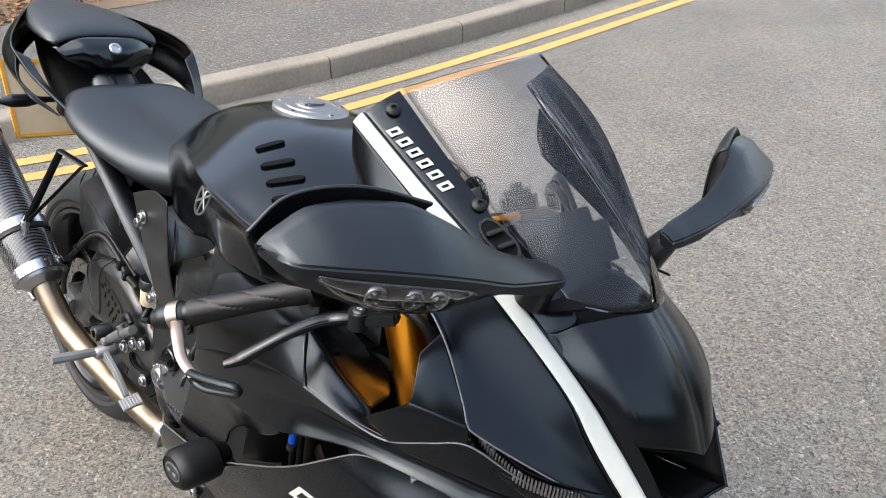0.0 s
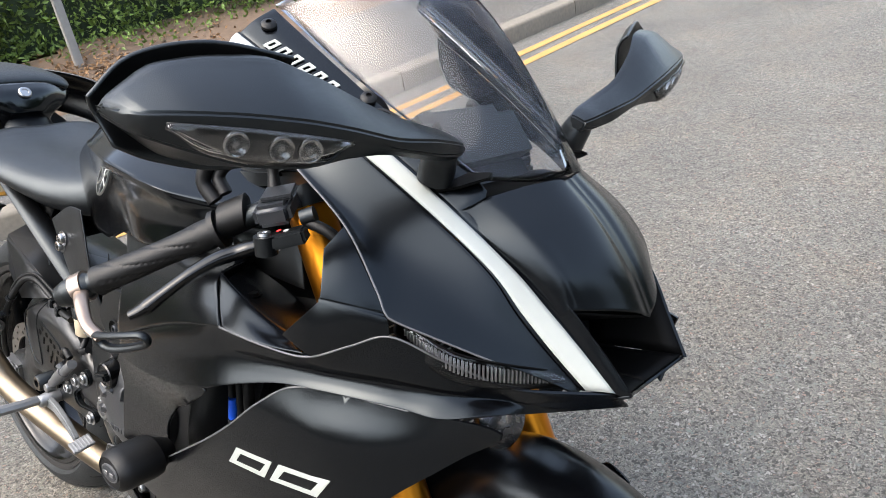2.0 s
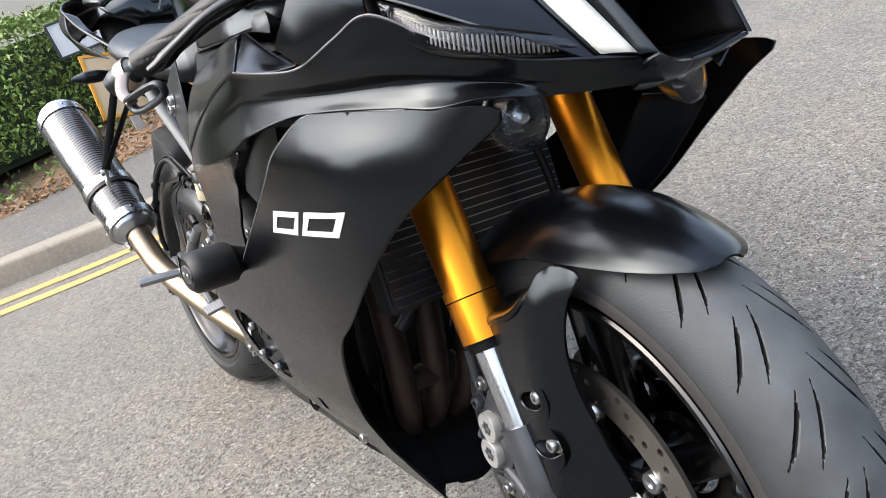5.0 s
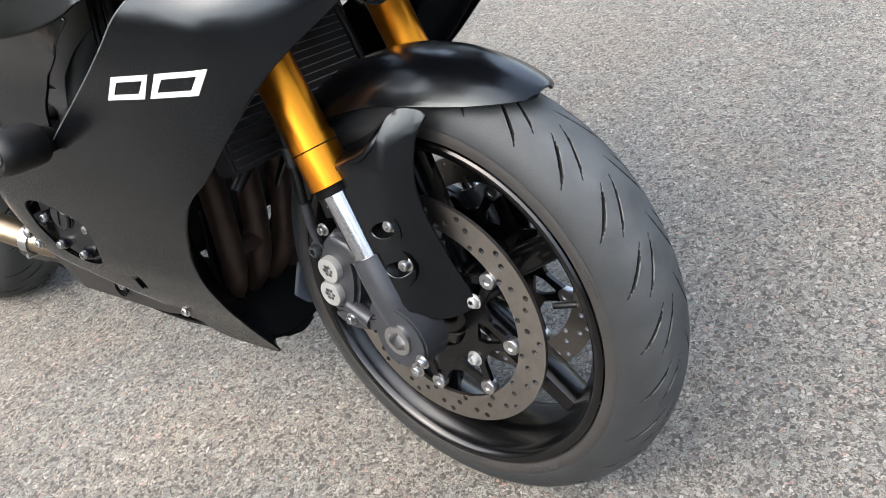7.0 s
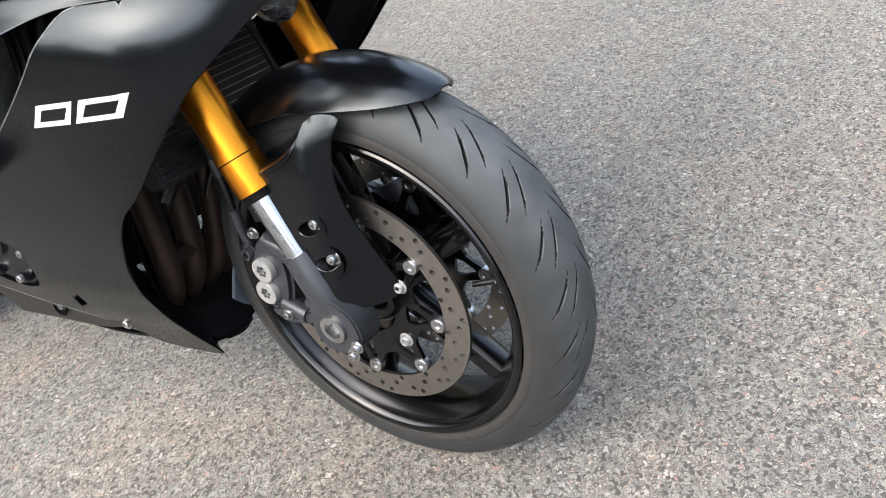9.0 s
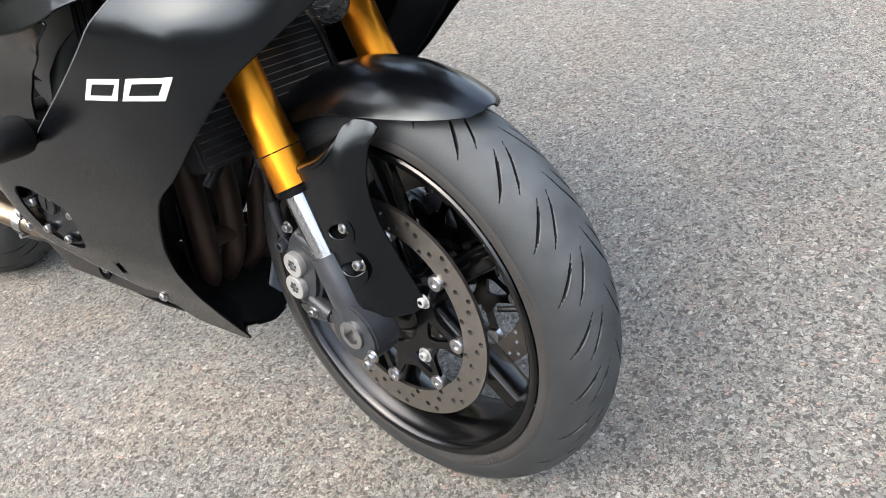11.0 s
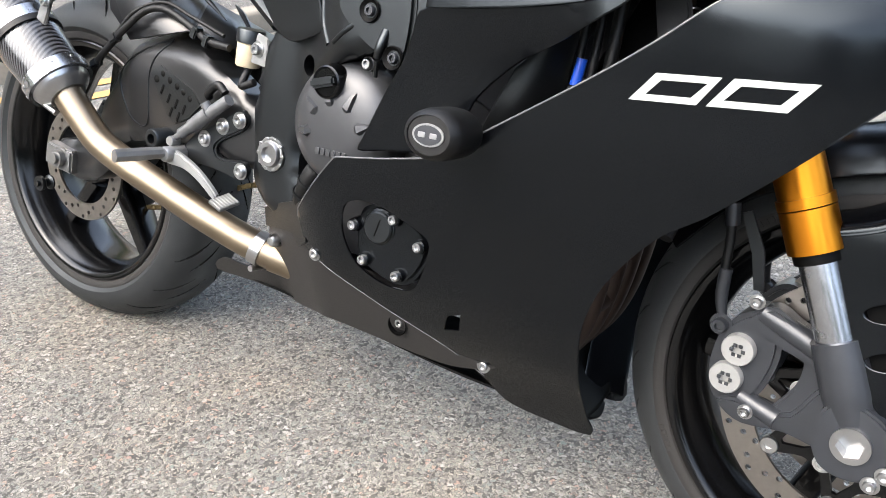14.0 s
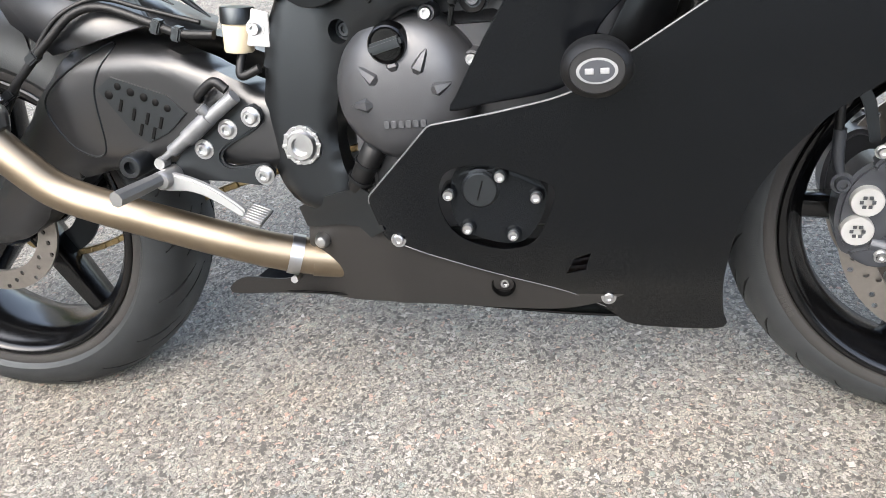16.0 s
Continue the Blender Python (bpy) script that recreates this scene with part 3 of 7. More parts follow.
for side in (-1, 1):
    y = 0.061 * side
    c = part("disc_carrier", carrier(8, 0.048, 0.084, 0.034, y - 0.003, 0.006), M_RIM, front_wheel, "black disc carrier", place=Matrix.Rotation(radians(8), 4, "Y"))
    for i in range(8):
        a = 2 * math.pi * i / 8
        knob = lathe([(0, -0.004), (0.0045, -0.004), (0.0045, -0.006), (0.0095, -0.006), (0.0105, -0.0045), (0.0105, 0.0045), (0, 0.0045)], 20)
        part("disc_button", at_y(knob, 0.1135 * math.cos(a), y, 0.1135 * math.sin(a)), M_STEEL, front_wheel, place=Matrix.Rotation(radians(8), 4, "Y"))
    for i in range(5):
        a = 2 * math.pi * i / 5 + radians(28)
        part("disc_bolt", at_y(bolt(0.0072, 0.006), 0.0745 * math.cos(a), y - 0.004 if side < 0 else y + 0.004, 0.0745 * math.sin(a)), M_CAP, front_wheel)
part("valve", tube([(0.165, 0.0, 0.02), (0.14, -0.012, 0.018)], 0.004, 10), M_GRIP, front_wheel)

# fork
DOWN = Vector((0.407, 0, -0.914))


def on_fork(s, y=-0.106):
    """A point of the fork leg, s metres above the axle along the leg."""
    return Vector((1.372, y, 0.293)) - DOWN * s


for side in (-1, 1):
    y = 0.106 * side
    leg = part("fork_leg", tube([on_fork(0.256, y), on_fork(0.655, y)], 0.0268, 36), M_GOLD, bike, "gold anodised upper fork tube", place=STEER)
    part("collar", tube([on_fork(0.199, y), on_fork(0.244, y)], 0.0284, 40), M_GOLD, leg)
    part("collar_ring", tube([on_fork(0.2455, y), on_fork(0.256, y)], 0.0290, 40), M_GOLD, leg)
    part("dust_seal", tube([on_fork(0.188, y), on_fork(0.199, y)], 0.0245, 28), M_INNER_SHADE, leg, "black rubber dust seal")
    part("slider", tube([on_fork(0.085, y), on_fork(0.19, y)], 0.0205, 28), M_CHROME, leg, "polished steel fork slider")
    part("fork_shoe", tube([on_fork(s, y) for s in (0.018, 0.05, 0.095, 0.105)], [0.024, 0.0265, 0.0262, 0.025], 24, 16), M_GREY, leg, "grey cast fork bottom")
    clamp = cut(spline([(1.332, 0.285), (1.345, 0.257), (1.372, 0.250), (1.402, 0.262), (1.412, 0.29), (1.398, 0.32), (1.365, 0.335), (1.338, 0.322)], 36, True), [ring2(0.0165, 28, 1.370, 0.291)], y - 0.022, y + 0.022, 0.003)
    part("axle_clamp", clamp, M_GREY, leg, "grey cast axle clamp")
    out = -1 if side < 0 else 1
    face_y = y + 0.022 * out
    ring = cut(ring2(0.0195, 36), [ring2(0.0138, 6, start=0.3)], min(face_y, face_y + 0.004 * out), max(face_y, face_y + 0.004 * out))
    axle = part("axle_nut", at_y(ring, 1.370, 0, 0.291), M_STEEL, leg, "hollow steel axle end with a hexagon socket")
    wall = bmesh.new()
    around = ring2(0.0138, 6, 1.370, 0.291, 0.3)
    mouth_v, floor_v = [[wall.verts.new((px_, face_y + d * out, pz_)) for px_, pz_ in around] for d in (0.001, -0.012)]
    for k in range(6):
        wall.faces.new((mouth_v[k], mouth_v[(k + 1) % 6], floor_v[(k + 1) % 6], floor_v[k]))
    wall.faces.new(floor_v)
    bmesh.ops.recalc_face_normals(wall, faces=wall.faces)
    part("hexagon_socket", wall, M_STEEL, axle, angle=20)
    for bx, bz in ((1.408, 0.268), (1.418, 0.283)):
        part("pinch_bolt", at_y(bolt(0.0065, 0.006), bx - 0.012, y + 0.026 * out, bz - 0.01), M_STEEL, leg)
    body = cut(spline([(1.210, 0.285), (1.222, 0.268), (1.248, 0.272), (1.268, 0.298), (1.278, 0.345), (1.268, 0.378), (1.24, 0.386), (1.214, 0.36), (1.205, 0.32)], 40, True), (), 0.036 * side, 0.094 * side, 0.006)
    caliper = part("brake_caliper", body, M_GREY, bike, "grey cast radial brake caliper", place=STEER)
    for cx, cz in ((1.236, 0.341), (1.229, 0.304)):
        cap = lathe([(0, -0.001), (0.007, -0.001), (0.0075, -0.006), (0.0175, -0.006), (0.0185, -0.004), (0.0185, 0.012), (0.023, 0.013), (0.0235, 0.05)], 28)
        if side > 0:
            cap = mirrored(cap)
        ob = part("piston_cap", at_y(cap, cx, 0.098 * side, cz), M_CAP, caliper, "bright round piston cap")
        for k in range(6):
            a = math.pi * k / 3
            part("cap_notch", at_y(block(-0.0022, 0.0022, -0.0005, 0.0005, -0.0022, 0.0022, 0.0004, 1), cx + 0.0065 * math.cos(a), (0.098 + 0.0062) * side, cz + 0.0065 * math.sin(a)), M_GREY, ob)
    arm_a = cut(spline([(1.238, 0.38), (1.262, 0.40), (1.29, 0.388), (1.325, 0.372), (1.325, 0.345), (1.295, 0.352), (1.268, 0.36)], 30, True), (), 0.07 * side, 0.10 * side, 0.004)
    arm_b = cut(spline([(1.222, 0.275), (1.25, 0.255), (1.30, 0.262), (1.35, 0.262), (1.35, 0.32), (1.325, 0.325), (1.30, 0.285), (1.262, 0.285)], 34, True), (), 0.072 * side, 0.10 * side, 0.004)
    web = cut(spline([(1.292, 0.388), (1.322, 0.372), (1.345, 0.325), (1.338, 0.300), (1.292, 0.268), (1.278, 0.276), (1.300, 0.318), (1.302, 0.350), (1.288, 0.374)], 44, True), (), 0.078 * side, 0.092 * side, 0.003)
    boss_a = tube([(1.252, 0.088 * side, 0.388), (1.318, 0.094 * side, 0.366)], [0.0135, 0.0125], 20)
    boss_b = tube([(1.246, 0.088 * side, 0.283), (1.290, 0.092 * side, 0.272)], [0.0115, 0.0125], 20)
    part("bracket_web", joined(web, boss_a, boss_b), M_GREY, caliper, "grey cast web between the caliper arms")
    part("caliper_bracket", joined(arm_a, arm_b), M_GREY, caliper, "grey cast caliper bracket")
    for bx, bz in ((1.245, 0.402), (1.258, 0.272)):
        part("caliper_bolt", at_y(bolt(0.006, 0.006), bx, 0.102 * side, bz), M_STEEL, caliper)
    part("brake_hose", tube([(1.12, 0.075 * side, 0.70), (1.165, 0.082 * side, 0.60), (1.188, 0.085 * side, 0.52), (1.198, 0.086 * side, 0.466), (1.200, 0.086 * side, 0.42), (1.202, 0.084 * side, 0.39)], 0.0055, 12), M_GRIP, caliper, "black brake hose", place=None)
    part("hose_fitting", tube([(1.201, 0.086 * side, 0.425), (1.202, 0.085 * side, 0.39), (1.208, 0.085 * side, 0.365)], [0.0075, 0.0075, 0.005], 12), M_GREY, caliper, "grey banjo fitting")
    part("hose_collar", tube([(1.194, 0.0855 * side, 0.50), (1.1975, 0.086 * side, 0.475)], 0.0085, 12), M_GREY, caliper)
    part("banjo_bolt", at_y(bolt(0.009, 0.01), 1.209, 0.09 * side, 0.360), M_GREY, caliper)
    stay = cut([(1.205, 0.49), (1.215, 0.495), (1.236, 0.455), (1.245, 0.41), (1.234, 0.408), (1.224, 0.448)], (), 0.080 * side, 0.084 * side)
    part("hose_stay", stay, M_PLASTIC, caliper)

# front mudguard
rows = []
for a, w, drop in ((61.8, 0.014, 0.0055), (63.2, 0.030, 0.0092), (66.4, 0.045, 0.0170), (71.5, 0.058, 0.0272), (78, 0.067, 0.0360), (86, 0.075, 0.0415), (98, 0.080, 0.044), (114, 0.082, 0.046), (132, 0.080, 0.044), (150, 0.076, 0.040)):
    rows.append([((0.3135 - drop * abs(q) ** 2.5) * math.cos(radians(a)), w * q, (0.3135 - drop * abs(q) ** 2.5) * math.sin(radians(a))) for q in (-1, -0.93, -0.8, -0.6, -0.3, 0, 0.3, 0.6, 0.8, 0.93, 1)])
guard = part("front_mudguard", even_net(rows, 60, 44), M_PAINT, bike, "satin black front mudguard", thick=0.003, place=FRONT)
GUARD_BACK = FRONT.inverted() @ STEER
PLATE = [(1.296, 0.494), (1.345, 0.512), (1.372, 0.534), (1.391, 0.566), (1.429, 0.563), (1.418, 0.54), (1.408, 0.50), (1.412, 0.45), (1.427, 0.39), (1.442, 0.325), (1.412, 0.311), (1.385, 0.328), (1.352, 0.368), (1.318, 0.44)]


def plate_y(x, z):
    bend = np.interp(z, [0.3, 0.42, 0.50, 0.54, 0.585], [0.118, 0.116, 0.113, 0.106, 0.083])
    return -(bend - max(0.0, x - 1.385) * np.interp(z, [0.5, 0.56], [0.9, 0.3]))


slots = [spline([(cx - 0.024, cz - 0.008), (cx - 0.014, cz + 0.002), (cx + 0.006, cz + 0.009), (cx + 0.013, cz), (cx + 0.002, cz - 0.011), (cx - 0.015, cz - 0.014)], 22, True) for cx, cz in ((1.372, 0.435), (1.384, 0.387))]
plate = sheet(PLATE, plate_y, 0.012, holes=slots)
wells = []
for cx, cz in ((1.368, 0.433), (1.380, 0.385)):
    wells.append(at_y(lathe([(0.0, 0.012), (0.021, 0.010), (0.0245, 0.0)], 20), cx, -0.1125, cz))
shoulder = even_net([
    [(1.294, -0.113, 0.490), (1.345, -0.112, 0.509), (1.372, -0.107, 0.531), (1.388, -0.092, 0.560)],
    [(1.293, -0.108, 0.499), (1.342, -0.106, 0.518), (1.369, -0.101, 0.539), (1.386, -0.086, 0.561)],
    [(1.288, -0.070, 0.505), (1.333, -0.068, 0.527), (1.360, -0.066, 0.548), (1.382, -0.068, 0.558)],
], 12, 20)
pair("guard_shoulder", shoulder, M_PAINT, guard, thick=0.002, place=GUARD_BACK)
for n, (bm_p, s) in enumerate(((plate, 1), (mirrored(plate), -1))):
    part("fork_guard", bm_p, M_PAINT, guard, "satin black fork guard", place=GUARD_BACK, edged=True)
    if s > 0:
        part("slot_recess", joined(*wells), M_INNER_SHADE, guard, place=GUARD_BACK)
    for cx, cz in ((1.376, 0.438), (1.388, 0.390)):
        b = at_y(bolt(0.0068, 0.008), cx, -0.109, cz)
        part("guard_bolt", b if s > 0 else mirrored(b), M_STEEL, guard, place=GUARD_BACK)


# ---- fairing ----
def side_y(x, z):
    """How far out the right flank of the fairing stands."""
    y = np.interp(z, [0.10, 0.145, 0.22, 0.26, 0.325, 0.37, 0.45, 0.55, 0.62, 0.66, 0.80], [0.03, 0.055, 0.098, 0.125, 0.158, 0.172, 0.198, 0.224, 0.236, 0.240, 0.240])
    if x > 1.1:
        y -= (x - 1.1) ** 2 * (0.55 + 0.35 * np.clip((0.45 - z) / 0.1, 0, 1)) + np.clip(x - 1.25, 0, 1) ** 1.4 * 0.58
    y -= 0.03 * np.clip((0.72 - x) / 0.1, 0, 1) ** 2
    top = np.interp(x, [1.0, 1.1, 1.213, 1.418], [0.245, 0.238, 0.223, 0.158])
    w = np.clip((z - 0.678) / 0.036, 0, 1)
    y = (1 - w) * y + w * top
    y += 0.006 * math.exp(-(((z - 0.694) / 0.013) ** 2)) * np.interp(x, [1.0, 1.12, 1.3, 1.41], [0.3, 1, 0.9, 0.3])
    return -y


def soft_y(x, z):
    return sum(side_y(x + a, z + b) for a in (-0.012, 0, 0.012) for b in (-0.012, 0, 0.012)) / 9


FLANK = [(1.416, 0.713), (1.33, 0.7195), (1.25, 0.7235), (1.205, 0.7195), (1.165, 0.694), (1.11, 0.65), (1.05, 0.608), (0.94, 0.538), (0.89, 0.505), (0.82, 0.488), (0.748, 0.4765), (0.739, 0.475), (0.733, 0.4715), (0.692, 0.429), (0.654, 0.390), (0.6475, 0.382), (0.6465, 0.373), (0.658, 0.328), (0.668, 0.320), (0.775, 0.276), (0.87, 0.238), (0.928, 0.198), (0.955, 0.172), (1.01, 0.163), (1.075, 0.165), (1.064, 0.21), (1.062, 0.26), (1.068, 0.34), (1.093, 0.405), (1.14, 0.466), (1.185, 0.50), (1.25, 0.56), (1.31, 0.622), (1.375, 0.676)]
WINDOW = spline([(0.742, 0.41), (0.765, 0.424), (0.80, 0.424), (0.85, 0.405), (0.868, 0.392), (0.862, 0.362), (0.845, 0.325), (0.825, 0.312), (0.79, 0.312), (0.752, 0.332), (0.735, 0.37)], 44, True)
SLOT = [(0.877, 0.268), (0.886, 0.292), (0.907, 0.302), (0.900, 0.274)]
flank = sheet(FLANK, soft_y, 0.009, holes=[WINDOW, SLOT])
fair_r = part("side_fairing", flank.copy(), M_PAINT, bike, "large satin black lower side fairing", edged=True)
left = mirrored(flank)
for v in left.verts:
    v.co.y += 0.055 * max(0.0, (v.co.x - 1.15) / 0.25)
fair_l = part("side_fairing", left, M_PAINT, bike, "large satin black lower side fairing", edged=True)
flank.free()
# the edge that turns in behind the front wheel
EDGE_F = [(1.355, 0.665), (1.31, 0.622), (1.25, 0.56), (1.185, 0.50), (1.14, 0.466), (1.093, 0.405), (1.066, 0.34), (1.062, 0.25), (1.074, 0.168)]
lip = net([[(x, soft_y(x, z), z) for x, z in EDGE_F], [(x + 0.004 - 0.02, soft_y(x, z) + 0.012, z + 0.006) for x, z in EDGE_F], [(x - 0.05, min(-0.02, soft_y(x, z) + 0.045), z + 0.012) for x, z in EDGE_F]], 10, 40)
pair("fairing_lip", lip, M_PAINT, bike, thick=0.002)
for bx, bz in ((0.677, 0.325), (0.928, 0.224)):
    b = at_y(bolt(0.0065, 0.004), bx, soft_y(bx, bz) - 0.002, bz)
    part("fairing_screw", mirrored(b), M_STEEL, fair_l)
    part("fairing_screw", b, M_STEEL, fair_r)

# thin added beads carry the bright edge line in their colour
rear_edge = spline(FLANK[1:17], 120)
part("edge_highlight_bead", tube([(x, soft_y(x, z) + 0.0006, z) for x, z in rear_edge], 0.0011, 8, 160), M_EDGE_HIGHLIGHT, fair_r, "thin pale bead standing in for the highlight on the panel edge")
low_edge = spline([(0.668, 0.322), (0.775, 0.276), (0.87, 0.238), (0.925, 0.205)], 40)
part("edge_highlight_bead", tube([(x, soft_y(x, z) + 0.0006, z) for x, z in low_edge], 0.0010, 8, 50), M_EDGE_HIGHLIGHT, fair_r)

# engine cover in the window of the fairing
cover = cut(spline([(0.748, 0.40), (0.77, 0.414), (0.81, 0.412), (0.852, 0.392), (0.855, 0.36), (0.83, 0.322), (0.79, 0.322), (0.75, 0.345)], 40, True), (), -0.158, -0.05, 0.006)
pair_cover = part("generator_cover", cover, M_PAINT, bike, "satin black engine side cover")
part("inspection_cap", at_y(lathe([(0, -0.006), (0.019, -0.006), (0.021, -0.004), (0.021, -0.001), (0.0225, 0.0), (0.024, 0.001)], 36), 0.782, -0.158, 0.388), M_FRAME, pair_cover)
part("cap_slot", moved(block(-0.0008, 0.0008, -0.0006, 0.0006, -0.012, 0.012, 0.0003, 1), Matrix.Translation((0.782, -0.1645, 0.388)) @ Matrix.Rotation(0.3, 4, "Y")), M_INNER_SHADE, pair_cover)
for bx, bz in ((0.745, 0.384), (0.806, 0.404), (0.846, 0.378), (0.818, 0.333), (0.765, 0.342)):
    part("cover_boss", at_y(lathe([(0.0, -0.006), (0.0085, -0.006), (0.0095, -0.003), (0.011, 0.02)], 16), bx, -0.158, bz), M_PAINT, pair_cover)
    part("cover_bolt", at_y(bolt(0.0065, 0.006, False), bx, -0.164, bz), M_STEEL, pair_cover)

XS = (0.86, 0.92, 0.98, 1.04, 1.09, 1.124, 1.19, 1.244, 1.29, 1.327, 1.362, 1.395, 1.425, 1.478)
UPPER = [
    ((0.226, 0.68), (0.231, 0.709), (0.236, 0.732), (0.241, 0.751), (0.2445, 0.763), (0.247, 0.77), (0.241, 0.765), (0.233, 0.766), (0.219, 0.785), (0.205, 0.799), (0.178, 0.778), (0.15, 0.757), (0.124, 0.745), (0.064, 0.735)),
    ((0.2265, 0.678), (0.233, 0.705), (0.239, 0.727), (0.2432, 0.745), (0.2453, 0.757), (0.2455, 0.764), (0.2383, 0.76), (0.2288, 0.76), (0.2151, 0.774), (0.2014, 0.782), (0.1759, 0.766), (0.1458, 0.75), (0.1204, 0.741), (0.0598, 0.733)),
    ((0.227, 0.675), (0.2345, 0.7), (0.241, 0.719), (0.2449, 0.737), (0.2458, 0.749), (0.244, 0.756), (0.2356, 0.754), (0.2246, 0.754), (0.2112, 0.758), (0.1978, 0.762), (0.1738, 0.754), (0.1416, 0.742), (0.1168, 0.736), (0.0556, 0.73)),
    ((0.2275, 0.672), (0.236, 0.693), (0.242, 0.71), (0.2455, 0.727), (0.2455, 0.74), (0.242, 0.747), (0.232, 0.748), (0.219, 0.748), (0.206, 0.75), (0.193, 0.751), (0.171, 0.745), (0.136, 0.734), (0.112, 0.729), (0.05, 0.726)),
    ((0.228, 0.669), (0.237, 0.686), (0.243, 0.7), (0.2455, 0.716), (0.244, 0.73), (0.24, 0.738), (0.224, 0.741), (0.209, 0.741), (0.195, 0.742), (0.183, 0.742), (0.164, 0.738), (0.13, 0.73), (0.106, 0.724), (0.045, 0.721)),
    ((0.2285, 0.665), (0.238, 0.676), (0.2445, 0.686), (0.248, 0.699), (0.247, 0.713), (0.243, 0.722), (0.226, 0.731), (0.211, 0.732), (0.197, 0.732), (0.185, 0.731), (0.17, 0.728), (0.14, 0.726), (0.102, 0.719), (0.04, 0.716)),
    ((0.229, 0.66), (0.239, 0.664), (0.246, 0.67), (0.251, 0.68), (0.252, 0.693), (0.249, 0.706), (0.23, 0.7215), (0.2165, 0.7245), (0.2025, 0.7235), (0.19, 0.7215), (0.178, 0.7185), (0.15, 0.7215), (0.1, 0.714), (0.035, 0.712)),
]
upper = even_net([[(x, -y, z) for x, (y, z) in zip(XS, row)] for row in UPPER], 40, 80)
upper_r, upper_l = pair("upper_fairing", upper, M_PAINT, bike, "satin black upper side fairing", thick=0.003)
# painted highlight along the top edge of the upper fairing
part("edge_highlight_bead", tube([(x, -y - 0.0004, z + 0.0006) for x, (y, z) in zip(XS[5:12], UPPER[0][5:12])], 0.0011, 8, 120), M_EDGE_HIGHLIGHT, upper_r, "thin pale bead standing in for the highlight on the panel edge")

COWL = [(0.758, 0.486), (0.80, 0.492), (0.88, 0.506), (0.905, 0.54), (0.925, 0.575), (0.97, 0.615), (1.03, 0.648), (1.09, 0.690), (1.02, 0.677), (0.95, 0.668), (0.86, 0.661), (0.84, 0.63), (0.826, 0.60), (0.80, 0.56), (0.768, 0.505)]


def cowl_y(x, z):
    return -np.interp(z, [0.48, 0.52, 0.60, 0.64, 0.67], [0.188, 0.196, 0.212, 0.223, 0.231]) - 0.09 * np.clip(x - 0.86, 0, 0.2) * np.clip((z - 0.6) / 0.06, 0, 1)


pair("side_cowl", sheet(COWL, cowl_y, 0.02), M_PAINT, bike, "satin black middle side cowl", edged=True)

# bobbin crash protector
for s in (-1, 1):
    knob = [(0.014, 0.0), (0.02, -0.012), (0.024, -0.02), (0.029, -0.024), (0.0305, -0.034), (0.0305, -0.066), (0.029, -0.076), (0.023, -0.082), (0.0225, -0.0805), (0.0, -0.0805)]
    bob = lathe(knob, 36)
    bob = moved(bob, Matrix.Translation((0.915, -0.205, 0.536)) @ Matrix.Diagonal((1.12, 1, 0.9, 1)))
    badge = moved(cut(ring2(0.0165, 28), (), -0.0815, -0.0795, 0.0004), Matrix.Translation((0.915, -0.206, 0.536)) @ Matrix.Diagonal((1.15, 1, 0.72, 1)))
    inner = moved(cut(ring2(0.0140, 28), (), -0.0822, -0.0806, 0.0003), Matrix.Translation((0.915, -0.206, 0.536)) @ Matrix.Diagonal((1.15, 1, 0.72, 1)))
    bars = joined(*[moved(block(-0.0042, 0.0042, -0.0005, 0.0005, -0.0028, 0.0028, 0.0006, 1), Matrix.Translation((0.915 + d, -0.2886, 0.536))) for d in (-0.007, 0.007)])
    if s > 0:
        bob, badge, inner, bars = mirrored(bob), mirrored(badge), mirrored(inner), mirrored(bars)
    ob = part("crash_bobbin", bob, M_GRIP, bike, "black rubber-like crash protector with an oval badge")
    part("badge", badge, M_ALLOY, ob, "silver oval badge")
    part("badge_field", inner, M_GREY, ob)
    part("badge_bars", bars, M_ALLOY, ob)

# nose
stripe_l = [(1.067, -0.168, 1.047), (1.153, -0.160, 0.998), (1.243, -0.146, 0.943), (1.323, -0.130, 0.8875), (1.374, -0.120, 0.846), (1.400, -0.112, 0.810), (1.426, -0.099, 0.775), (1.453, -0.082, 0.740)]
stripe_r = [(1.070, -0.156, 1.060), (1.16, -0.147, 1.010), (1.25, -0.130, 0.956), (1.33, -0.112, 0.896), (1.386, -0.094, 0.846), (1.418, -0.084, 0.812), (1.449, -0.073, 0.775), (1.479, -0.063, 0.737)]


def across(shares):
    return [tuple((1 - u) * np.array(p) + u * np.array(q)) for u, p, q in zip(shares, stripe_l, stripe_r)]


white_l, white_r = across((0.06, 0.06, 0.06, 0.06, 0.10, 0.13, 0.12, 0.10)), across((0.86, 0.86, 0.86, 0.86, 0.86, 0.88, 0.91, 0.94))
NOSE = [
    ((1.478, 0.794), (1.440, -0.078, 0.813), (1.431, -0.084, 0.808), (1.424, -0.080, 0.806)),
    ((1.455, 0.838), (1.424, -0.083, 0.848), (1.404, -0.094, 0.842), (1.392, -0.093, 0.838)),
    ((1.421, 0.883), (1.390, -0.089, 0.880), (1.368, -0.104, 0.872), (1.355, -0.106, 0.871)),
    ((1.381, 0.920), (1.345, -0.088, 0.909), (1.335, -0.105, 0.900), (1.325, -0.113, 0.900)),
]
rows = []
